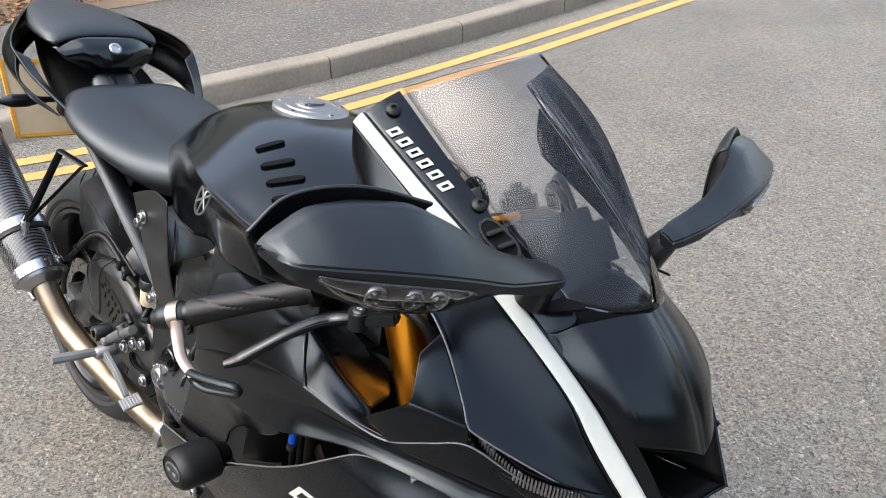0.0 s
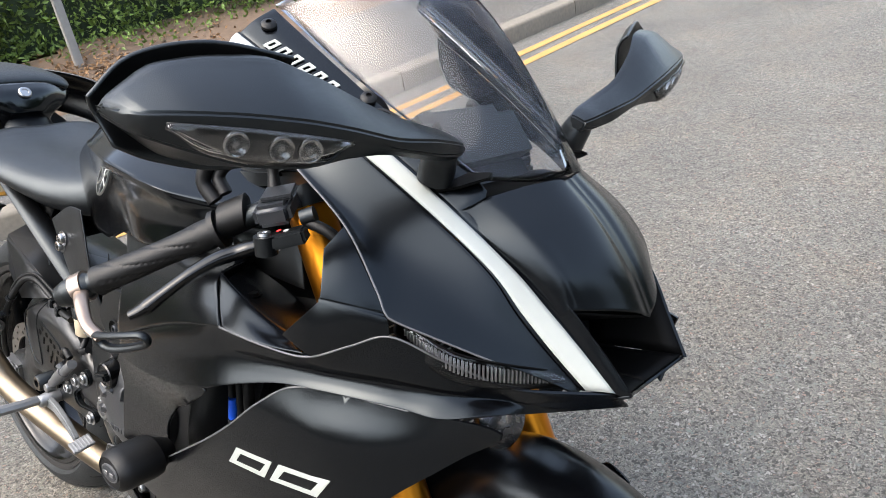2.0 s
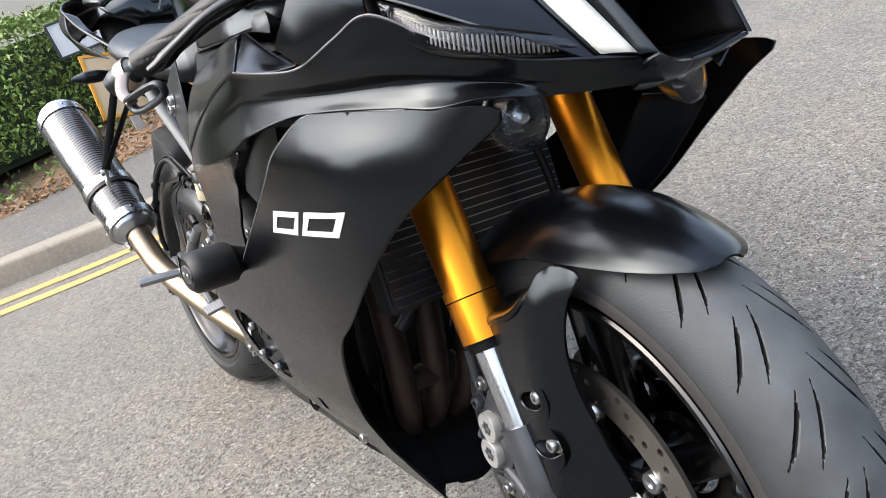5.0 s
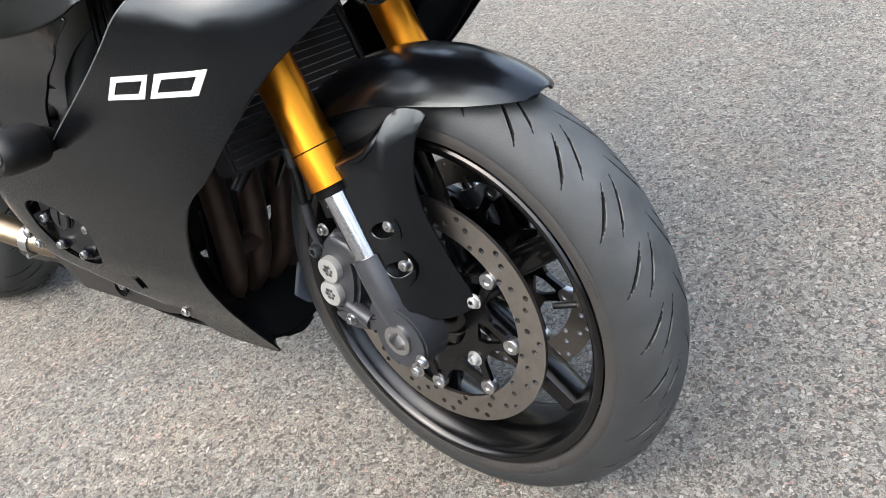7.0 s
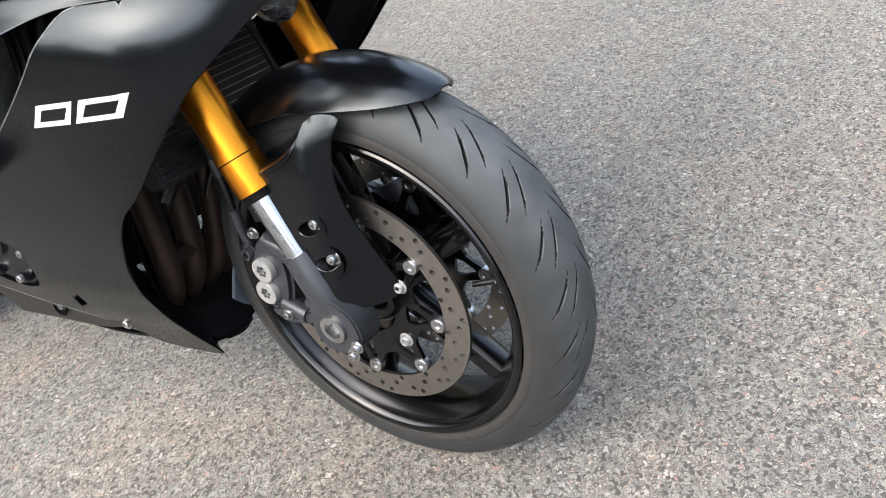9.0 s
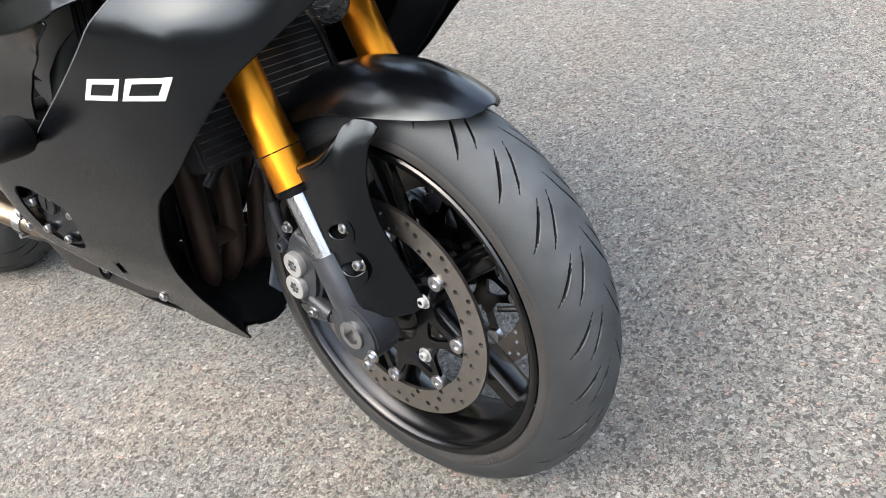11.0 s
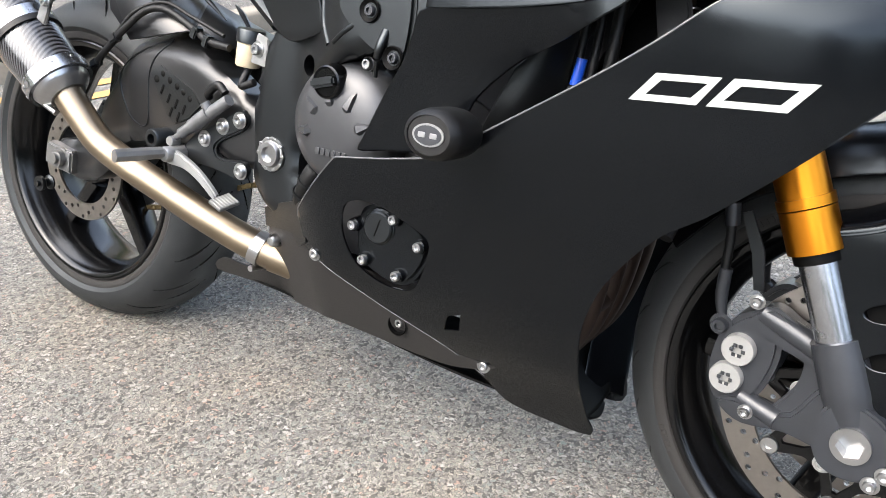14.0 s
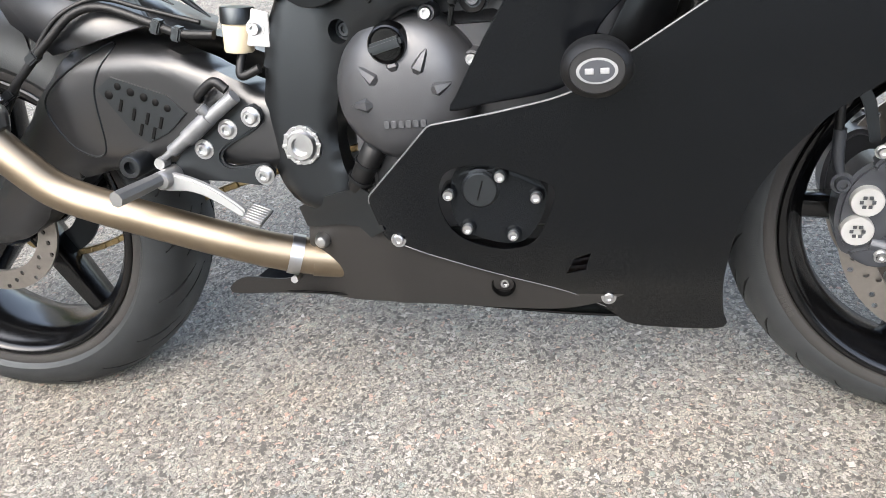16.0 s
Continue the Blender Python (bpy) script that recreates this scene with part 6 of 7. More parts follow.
part("bracket_bolt", moved(lathe([(0, 0.01), (0.008, 0.01), (0.010, 0.0)], 6, "z"), Matrix.Translation((1.22, 0.03, 0.94))), M_STEEL, bike)
part("inner_nose", net([[(1.36, -0.06, 0.90), (1.37, 0.0, 0.905), (1.36, 0.06, 0.90)], [(1.28, -0.10, 0.90), (1.28, 0, 0.90), (1.28, 0.10, 0.90)], [(1.20, -0.13, 0.86), (1.18, 0, 0.85), (1.20, 0.13, 0.86)]], 8, 12), M_INNER_SHADE, bike, "dark inner shell below the screen", thick=0.002)


# ---- engine and frame ----
part("engine_block", joined(block(0.62, 0.96, -0.118, 0.118, 0.30, 0.60, 0.03, 3), moved(block(-0.10, 0.10, -0.15, 0.15, -0.12, 0.12, 0.02, 3), Matrix.Translation((0.93, 0, 0.66)) @ pose(0, 0, 0, 0, 25, 0))), M_ENGINE, bike, "dark grey engine block")
CL = (0.703, -0.15, 0.505)
clutch = part("clutch_cover", at_y(lathe([(0, -0.020), (0.03, -0.020), (0.055, -0.016), (0.074, -0.006), (0.083, 0.008), (0.086, 0.02), (0.086, 0.06)], 56), *CL), M_ENGINE, bike, "dark grey round clutch cover")
for a, l in ((100, 0.03), (62, 0.032), (138, 0.03), (20, 0.026), (180, 0.026)):
    r = 0.034
    x, z = CL[0] + r * math.cos(radians(a)), CL[2] - 0.012 + r * math.sin(radians(a))
    rib = hoops([[(w * c, -0.019 - h * s_, q) for c, s_ in ((-1, 0), (-0.5, 1), (0.5, 1), (1, 0))] for q, w, h in ((0.0, 0.004, 0.002), (0.008, 0.0095, 0.008), (l - 0.006, 0.004, 0.006), (l, 0.0008, 0.0005))])
    part("cover_rib", moved(rib, Matrix.Translation((x, CL[1] + 0.003, z)) @ Matrix.Rotation(radians(90 - a), 4, "Y")), M_ENGINE, clutch)
for k in range(6):
    part("maker_block", at_y(block(-0.0032, 0.0032, -0.0012, 0.0012, -0.0045, 0.0045, 0.0006, 1), CL[0] - 0.021 + 0.0085 * k, CL[1] - 0.0195, CL[2] - 0.035), M_ENGINE, clutch, "raised plain block of the maker's name")
oil = part("oil_cap", at_y(lathe([(0, -0.004), (0.017, -0.004), (0.019, -0.006), (0.021, -0.004), (0.022, 0.008), (0.024, 0.014)], 32), 0.692, -0.171, 0.559), M_RIM, clutch, "black oil filler cap")
part("cap_grip", moved(block(-0.019, 0.019, -0.014, 0.0, -0.006, 0.006, 0.003), Matrix.Translation((0.692, -0.172, 0.559)) @ Matrix.Rotation(radians(-14), 4, "Y")), M_FRAME, oil)
for bx, bz in ((0.733, 0.587), (0.78, 0.535)):
    part("cover_boss", at_y(lathe([(0.0, -0.008), (0.0095, -0.008), (0.011, 0.02)], 18), bx, -0.138, bz), M_ENGINE, clutch)
    part("cover_bolt", at_y(bolt(0.007, 0.006, False), bx, -0.146, bz), M_STEEL, clutch)
part("water_hose", tube([(0.672, -0.12, 0.46), (0.655, -0.135, 0.435), (0.64, -0.135, 0.41), (0.625, -0.125, 0.385)], [0.014, 0.015, 0.014, 0.013], 18, 30), M_GRIP, bike, "black ribbed water hose")
for u in ((0.660, -0.134, 0.442), (0.645, -0.136, 0.418), (0.633, -0.131, 0.398)):
    part("hose_clip", moved(lathe([(0.0145, -0.002), (0.0165, -0.002), (0.0165, 0.002), (0.0145, 0.002)], 20, "z"), Matrix.Translation(u) @ pose(0, 0, 0, 12, 30, 0)), M_FRAME, bike)

SPAR = [(0.522, 0.445), (0.532, 0.395), (0.555, 0.362), (0.60, 0.352), (0.624, 0.372), (0.614, 0.42), (0.610, 0.46), (0.624, 0.512), (0.660, 0.562), (0.706, 0.592), (0.75, 0.608), (0.80, 0.625), (0.86, 0.66), (0.96, 0.74), (1.04, 0.82), (0.96, 0.85), (0.84, 0.79), (0.74, 0.735), (0.66, 0.71), (0.59, 0.68), (0.55, 0.61), (0.528, 0.53)]
SPAR_EDGE = spline(SPAR, 150, True)


def eased(edge, x, z, width, depth):
    """How far a panel falls away towards its own edge, as a quarter round."""
    d = min(1.0, float(np.sqrt(((edge - (x, z)) ** 2).sum(1).min())) / width)
    return depth * (1 - math.sqrt(max(0.0, 1 - (1 - d) ** 2)))


def spar_y(x, z):
    u = float(np.clip((x - 0.60) / 0.13, 0, 1))
    return -(0.137 + 0.050 * u * u * (3 - 2 * u) + 0.004 * math.sin((z - 0.4) * 9)) + eased(SPAR_EDGE, x, z, 0.022, 0.018)


for s in (1, -1):
    spar = sheet(SPAR, spar_y, 0.009, holes=[ring2(0.014, 20, 0.634, 0.580)] if s > 0 else (), thick=0.04)
    spar = spar if s > 0 else mirrored(spar)
    frame_ob = part("frame_spar", spar, M_FRAME, bike, "black cast aluminium frame spar", place=Matrix.Translation((-0.008, 0.020 * s, -0.008)))
    if s > 0:
        part("frame_bolt", at_y(bolt(0.009, 0.007), 0.634, -0.118, 0.580), M_FRAME, frame_ob)
        part("pivot_nut", at_y(lathe([(0, -0.002), (0.011, -0.002), (0.0115, -0.009), (0.017, -0.009), (0.019, -0.006), (0.02, -0.003), (0.0245, -0.003), (0.0255, 0.0)], 12), 0.567, -0.139, 0.447), M_STEEL, frame_ob, "steel swingarm pivot nut")
        for k in range(10):
            a = 2 * math.pi * k / 10
            part("nut_lug", at_y(block(-0.003, 0.003, -0.004, 0.0, -0.0022, 0.0022, 0.0006, 1), 0.567 + 0.0225 * math.cos(a), -0.139, 0.447 + 0.0225 * math.sin(a)), M_STEEL, frame_ob)
        part("weld_bead", tube([(x, spar_y(x, z) + 0.0015, z) for x, z in ((0.655, 0.69), (0.662, 0.66), (0.668, 0.635), (0.684, 0.612))], 0.0042, 10, 40), M_FRAME, frame_ob, "rough weld seam")
        part("weld_bead", tube([(x, spar_y(x, z) + 0.0015, z) for x, z in ((0.697, 0.616), (0.716, 0.630), (0.738, 0.644))], 0.004, 10, 30), M_FRAME, frame_ob)
        part("frame_bolt", at_y(bolt(0.0075, 0.006), 0.583, -0.139, 0.625), M_STEEL, frame_ob)
BRACKET = [(0.70, 0.66), (0.735, 0.62), (0.77, 0.60), (0.79, 0.585), (0.806, 0.60), (0.812, 0.66), (0.80, 0.71), (0.74, 0.71)]
brk = part("cowl_bracket", cut(spline(BRACKET, 40, True), (), -0.176, -0.150, 0.006, 4), M_FRAME, bike, "black bracket plate with bolts")
for bx, bz in ((0.751, 0.651), (0.79, 0.600)):
    part("bracket_well", at_y(lathe([(0.0, 0.003), (0.009, 0.002), (0.0135, -0.002), (0.0145, -0.0005)], 20), bx, -0.178, bz), M_INNER_SHADE, brk)
    part("bracket_bolt", at_y(bolt(0.0068, 0.005, False), bx, -0.176, bz), M_GREY, brk)
part("cable_plug", joined(tube([(0.775, -0.172, 0.630), (0.772, -0.18, 0.610), (0.768, -0.178, 0.598)], [0.0065, 0.0062, 0.005], 10, 12), tube([(0.768, -0.178, 0.595), (0.762, -0.17, 0.575)], 0.003, 8)), M_PLASTIC, bike, "black cable plug")

# behind the open gap of the fairing
part("inner_duct", net([[(0.90, -0.17, 0.50), (0.93, -0.185, 0.56), (0.955, -0.19, 0.61)], [(0.955, -0.16, 0.52), (0.965, -0.182, 0.57), (0.985, -0.185, 0.64)], [(0.99, -0.12, 0.53), (1.0, -0.15, 0.58), (1.015, -0.165, 0.67)]], 12, 12), M_PLASTIC, bike, "black inner duct behind the side fairing", thick=0.003)
part("blue_connector", tube([(1.022, -0.172, 0.628), (1.018, -0.172, 0.600)], 0.006, 14), mat("blue_sleeve", (0.0064, 0.0576, 0.3968), 0.4, vary=0.1), bike, "bright blue hose sleeve")
for dx in (0.0, 0.016, 0.034):
    part("coolant_hose", tube([(1.02 + dx, -0.168, 0.70), (1.018 + dx, -0.170, 0.63), (1.012 + dx, -0.165, 0.56), (0.99 + dx, -0.15, 0.50)], 0.005 + 0.002 * (dx > 0.02), 12), M_GRIP, bike, "thin black hose")
part("hose_band", tube([(1.0175, -0.171, 0.598), (1.0165, -0.171, 0.588)], 0.0072, 14), M_GREY, bike)
# near-black sheet gives the gap behind the hoses its painted shade
part("gap_backing", net([[(0.98, -0.11, 0.52), (0.985, -0.115, 0.62), (1.0, -0.115, 0.74)], [(1.07, -0.118, 0.55), (1.08, -0.122, 0.65), (1.09, -0.118, 0.76)], [(1.15, -0.12, 0.60), (1.17, -0.122, 0.69), (1.19, -0.118, 0.77)]], 10, 10), M_INNER_SHADE, bike, "black inner panel behind the hoses", thick=0.003)
rad = part("radiator", moved(block(-0.018, 0.018, -0.145, 0.145, -0.125, 0.125, 0.004), Matrix.Translation((1.12, 0, 0.60)) @ pose(0, 0, 0, 0, -14, 0)), M_RAD, bike, "black finned radiator")
for k in range(24):
    part("cooling_fin", moved(block(0.018, 0.0215, -0.138, 0.138, -0.0007, 0.0007, 0, 1), Matrix.Translation((1.12, 0, 0.60)) @ pose(0, 0, 0, 0, -14, 0) @ Matrix.Translation((0, 0, -0.118 + 0.0103 * k))), M_STEEL, rad)
part("radiator_hose", tube([(1.15, -0.10, 0.66), (1.16, -0.06, 0.60), (1.14, -0.06, 0.52), (1.13, -0.12, 0.45)], 0.008, 12), M_GRIP, bike)
for s in (-1.6, -0.55, 0.55, 1.6):
    y = 0.062 * s
    part("header_pipe", tube([(1.00, y, 0.56), (1.045, y * 0.98, 0.50), (1.052, y * 0.92, 0.40), (1.028, y * 0.75, 0.29), (0.96, y * 0.5, 0.225), (0.85, y * 0.3, 0.205)], 0.019, 18, 50), M_HEADER, bike, "browned exhaust header pipe")
part("header_bridge", tube([(1.042, -0.092, 0.335), (1.046, -0.035, 0.335)], 0.015, 14), M_HEADER, bike)
# inner panel in the same near-black, shade included in the colour
part("inner_lower_fairing", net([[(1.02, -0.10, 0.40), (1.03, -0.11, 0.30), (1.045, -0.085, 0.22), (1.055, -0.055, 0.175)], [(1.00, -0.05, 0.28), (1.01, -0.05, 0.22), (1.04, -0.04, 0.18), (1.055, -0.02, 0.165)], [(1.00, 0.05, 0.28), (1.01, 0.05, 0.22), (1.04, 0.04, 0.18), (1.055, 0.02, 0.165)], [(1.02, 0.10, 0.40), (1.03, 0.11, 0.30), (1.045, 0.085, 0.22), (1.055, 0.055, 0.175)]], 18, 14), M_INNER_SHADE, bike, "black inner lower fairing", thick=0.003)

# belly pan
def belly_y(x, z):
    return -np.interp(z, [0.17, 0.215, 0.26, 0.32, 0.37], [0.075, 0.098, 0.118, 0.140, 0.148]) + 0.045 * np.clip((0.66 - x) / 0.12, 0, 1)


BELLY = [(0.548, 0.335), (0.575, 0.352), (0.63, 0.345), (0.70, 0.318), (0.80, 0.285), (0.90, 0.252), (0.945, 0.234), (0.933, 0.221), (0.873, 0.204), (0.80, 0.205), (0.729, 0.211), (0.654, 0.214), (0.576, 0.204), (0.472, 0.208), (0.392, 0.209), (0.42, 0.238), (0.483, 0.235), (0.519, 0.254), (0.535, 0.29)]
belly = sheet(BELLY, belly_y, 0.018)
pan_r = part("belly_pan", belly.copy(), M_BELLY, bike, "dark matt belly pan")
part("belly_pan", mirrored(belly), M_BELLY, bike, "dark matt belly pan")
belly.free()
part("belly_floor", net([[(0.42, -0.045, 0.212), (0.65, -0.07, 0.207), (0.90, -0.085, 0.190), (1.06, -0.03, 0.166)], [(0.40, 0.0, 0.20), (0.65, 0.0, 0.18), (0.90, 0.0, 0.16), (1.065, 0.0, 0.162)], [(0.42, 0.045, 0.212), (0.65, 0.07, 0.207), (0.90, 0.085, 0.190), (1.06, 0.03, 0.166)]], 10, 24), M_INNER_SHADE, bike, thick=0.003)
part("belly_screw_well", at_y(lathe([(0, 0.006), (0.012, 0.005), (0.014, -0.002), (0.0155, -0.001)], 22), 0.797, -0.1135, 0.246), M_INNER_SHADE, pan_r)
part("belly_screw", at_y(bolt(0.0062, 0.006, False), 0.799, -0.110, 0.249), M_STEEL, pan_r)
GUARD = [(0.534, 0.353), (0.568, 0.368), (0.632, 0.389), (0.650, 0.379), (0.660, 0.337), (0.641, 0.326), (0.625, 0.338), (0.598, 0.338), (0.545, 0.328)]
part("heel_cover", sheet(GUARD, lambda x, z: -0.099 - (x - 0.534) * 0.42 - 0.1 * max(0, 0.352 - z), 0.008, smooth=False), M_PLASTIC, bike, "black plastic cover over the pipe joint")
part("cover_screw", at_y(lathe([(0, -0.012), (0.006, -0.011), (0.0095, -0.006), (0.0105, 0.0), (0.0105, 0.006)], 20), 0.562, belly_y(0.562, 0.308) - 0.004, 0.308), M_STEEL, pan_r, "domed steel screw")

# ---- rear end ----
def swing_y(x, z):
    return 0.052 * np.clip((0.24 - x) / 0.22, 0, 1) - (0.104 + 0.012 * np.clip((x - 0.25) / 0.2, 0, 1)) + 0.05 * np.clip((z - 0.54) / 0.05, 0, 1) ** 2


SWING = [(0.508, 0.507), (0.456, 0.534), (0.39, 0.564), (0.322, 0.586), (0.275, 0.578), (0.23, 0.548), (0.185, 0.505), (0.135, 0.455), (0.09, 0.40), (0.03, 0.365), (-0.035, 0.355), (-0.05, 0.325), (-0.03, 0.295), (0.05, 0.292), (0.12, 0.318), (0.19, 0.385), (0.26, 0.405), (0.33, 0.415), (0.42, 0.42), (0.53, 0.405), (0.56, 0.44), (0.55, 0.49)]
SWING_EDGE = spline(SWING, 150, True)
sw = sheet(SWING, lambda x, z: swing_y(x, z) + eased(SWING_EDGE, x, z, 0.024, 0.02), 0.01, thick=0.05)
swing = part("swingarm", sw.copy(), M_SWING, bike, "black braced aluminium swingarm")
part("swingarm", mirrored(sw), M_SWING, bike, "black braced aluminium swingarm")
GR = [(0.292, 0.520), (0.315, 0.534), (0.389, 0.508), (0.411, 0.485), (0.384, 0.462), (0.351, 0.449), (0.333, 0.460)]
part("heat_shield_grille", sheet(GR, lambda x, z: swing_y(x, z) - 0.003, 0.02, smooth=False), M_PLASTIC, swing, "black louvred plate")
# near-black discs and bars on the plate stand in for shaded openings
for gx, gz, r in ((0.323, 0.522, 0.004), (0.308, 0.512, 0.005), (0.340, 0.514, 0.0045), (0.357, 0.507, 0.0045), (0.372, 0.50, 0.004), (0.387, 0.492, 0.004)):
    part("grille_hole_shade", at_y(lathe([(0, -0.0006), (r, -0.0006), (r + 0.0008, 0)], 14), gx, swing_y(gx, gz) - 0.0034, gz), M_INNER_SHADE, swing)
for gx, gz in ((0.322, 0.498), (0.338, 0.486), (0.356, 0.480), (0.374, 0.474), (0.344, 0.466), (0.361, 0.461)):
    part("grille_slot_shade", moved(block(-0.0022, 0.0022, -0.0006, 0.0006, -0.008, 0.008, 0.0005, 1), Matrix.Translation((gx, swing_y(gx, gz) - 0.0036, gz)) @ Matrix.Rotation(radians(24), 4, "Y")), M_INNER_SHADE, swing)
emb = spline([(0.206, 0.508), (0.294, 0.566), (0.318, 0.570), (0.286, 0.519), (0.281, 0.436), (0.232, 0.449)], 60, True)
part("swingarm_rib", tube([(x, swing_y(x, z) - 0.0004, z) for x, z in [*emb, emb[0]]], 0.0014, 6, 90), M_FRAME, swing)
part("axle_block", moved(block(-0.045, 0.03, -0.012, 0.012, -0.022, 0.022, 0.004), Matrix.Translation((0.0, -0.055, 0.325)) @ pose(0, 0, 0, 0, 8, 0)), M_ALLOY, swing, "grey chain adjuster block")
part("axle_nut", at_y(lathe([(0, -0.016), (0.010, -0.016), (0.0105, -0.010), (0.016, -0.010), (0.0165, 0.0), (0.021, 0.0), (0.021, 0.004)], 6 * 4), 0.0, -0.067, 0.327), M_ALLOY, swing, "rear axle nut")
part("paddock_bobbin", at_y(lathe([(0, -0.03), (0.006, -0.03), (0.006, -0.024), (0.014, -0.024), (0.014, -0.018), (0.009, -0.014), (0.009, -0.006), (0.014, -0.003), (0.014, 0.0)], 24), -0.040, -0.060, 0.272), M_FRAME, swing, "black paddock stand bobbin")
HUG = [(0.150, -0.085, 0.668), (0.190, -0.104, 0.606), (0.243, -0.110, 0.565), (0.380, -0.104, 0.600), (0.455, -0.085, 0.574), (0.37, 0.11, 0.585), (0.05, 0.11, 0.676), (0.30, 0.0, 0.642), (0.11, 0.0, 0.684)]
hug = part("rear_hugger", facets(HUG, [(0, 1, 2, 3), (0, 3, 7, 8), (3, 4, 5, 7), (8, 7, 5, 6)], 0.004), M_SWING, bike, "black angular rear hugger with raised ribs", thick=0.003)
for p, q, r in (((0.20, -0.050, 0.668), (0.255, -0.052, 0.653), (0.305, -0.074, 0.633)), ((0.25, 0.0, 0.664), (0.31, -0.02, 0.644), (0.385, -0.045, 0.612)), ((0.33, 0.03, 0.636), (0.37, 0.01, 0.618), (0.42, -0.02, 0.592))):
    part("hugger_rib", tube([p, q, r], [0.0015, 0.005, 0.004, 0.001], 8, 18), M_PLASTIC, hug)
part("brake_line", tube([(0.468, -0.118, 0.577), (0.421, -0.115, 0.582), (0.38, -0.11, 0.598), (0.324, -0.11, 0.618), (0.285, -0.115, 0.612), (0.25, -0.122, 0.584), (0.215, -0.122, 0.555), (0.165, -0.118, 0.51), (0.12, -0.112, 0.44), (0.09, -0.10, 0.40)], 0.0055, 12, 90), M_GRIP, bike, "black rear brake hose over the swingarm")
part("sensor_cable", tube([(0.45, -0.112, 0.592), (0.38, -0.108, 0.612), (0.32, -0.108, 0.628), (0.27, -0.118, 0.612), (0.235, -0.124, 0.578), (0.19, -0.12, 0.53), (0.14, -0.112, 0.47)], 0.003, 10, 80), M_GRIP, bike, "thin black sensor cable")
for p, r in (((0.421, -0.115, 0.582), 20), ((0.395, -0.113, 0.592), 25), ((0.225, -0.122, 0.565), 60), ((0.175, -0.119, 0.52), 60)):
    part("cable_clip", moved(block(-0.006, 0.006, -0.008, 0.008, -0.010, 0.008, 0.002), Matrix.Translation(p) @ pose(0, 0, 0, 0, r, 0)), M_PLASTIC, bike)
res = part("brake_reservoir", moved(lathe([(0, -0.024), (0.0165, -0.024), (0.018, -0.022), (0.0185, 0.008), (0.0165, 0.01)], 28, "z"), Matrix.Translation((0.494, -0.105, 0.578)) @ pose(0, 0, 0, 0, 6, 0)), mat("milky_plastic", (0.3472, 0.2912, 0.2016), 0.4, vary=0.1), bike, "milky brake fluid reservoir with amber fluid")
part("lid", moved(lathe([(0, 0.029), (0.019, 0.029), (0.0205, 0.027), (0.0205, 0.010), (0.0, 0.010)], 24, "z"), Matrix.Translation((0.494, -0.105, 0.578)) @ pose(0, 0, 0, 0, 6, 0)), M_PLASTIC, res, "black screw lid")
part("reservoir_lug", at_y(cut([(0.0, -0.016), (0.03, -0.02), (0.032, 0.02), (0.012, 0.026)], (), -0.002, 0.002, 0.001), 0.507, -0.115, 0.578), M_ALLOY, res)
part("lug_bolt", at_y(bolt(0.0078, 0.007), 0.521, -0.118, 0.581), M_STEEL, res)
part("feed_hose", tube([(0.496, -0.105, 0.554), (0.492, -0.11, 0.54), (0.496, -0.12, 0.527), (0.52, -0.12, 0.535)], 0.0055, 12, 24), M_GRIP, res)
RS = [(0.398, 0.430), (0.42, 0.45), (0.445, 0.462), (0.505, 0.497), (0.523, 0.492), (0.518, 0.472), (0.474, 0.448), (0.462, 0.434), (0.474, 0.422), (0.52, 0.424), (0.529, 0.41), (0.514, 0.396), (0.47, 0.402), (0.40, 0.408), (0.384, 0.418)]
rs = part("rearset", cut(spline(RS, 70, True), (), -0.140, -0.128, 0.003), M_FRAME, bike, "black machined footrest hanger", place=Matrix.Translation((-0.011, 0.016, -0.006)))
for bx, bz in ((0.442, 0.446), (0.478, 0.470), (0.511, 0.484), (0.517, 0.410)):
    part("hanger_bolt", at_y(bolt(0.0088, 0.006), bx, -0.141, bz), M_STEEL, rs)
part("foot_cylinder", joined(tube([(0.388, -0.152, 0.437), (0.405, -0.152, 0.448)], 0.0045, 12), tube([(0.405, -0.152, 0.448), (0.432, -0.152, 0.466)], 0.0085, 14), tube([(0.428, -0.152, 0.463), (0.462, -0.152, 0.488)], 0.0108, 18), tube([(0.455, -0.152, 0.482), (0.50, -0.152, 0.512)], [0.009, 0.0085], 16), tube([(0.462, -0.152, 0.49), (0.455, -0.156, 0.502)], 0.0075, 14)), M_DULL, rs, "bare alloy rear master cylinder")
part("cylinder_hose", tube([(0.49, -0.15, 0.52), (0.475, -0.15, 0.53), (0.452, -0.146, 0.515), (0.448, -0.14, 0.508)], 0.006, 12, 24), M_GRIP, rs)
part("clevis", at_y(lathe([(0, -0.008), (0.007, -0.008), (0.008, -0.006), (0.008, 0.008)], 16), 0.388, -0.152, 0.434), M_ALLOY, rs)
PED = [(0.364, 0.414), (0.382, 0.419), (0.418, 0.409), (0.452, 0.391), (0.482, 0.366), (0.477, 0.358), (0.446, 0.378), (0.415, 0.392), (0.38, 0.395), (0.363, 0.403)]
ped = part("brake_pedal", cut(spline(PED, 50, True), (), -0.150, -0.139, 0.003), mat("pale_alloy", (0.24, 0.243, 0.243), 0.42, metal=0.7, vary=0.08), bike, "pale alloy brake pedal")
TIP = Matrix.Translation((0.495, -0.143, 0.357)) @ pose(0, 0, 0, 12, 22, 0)
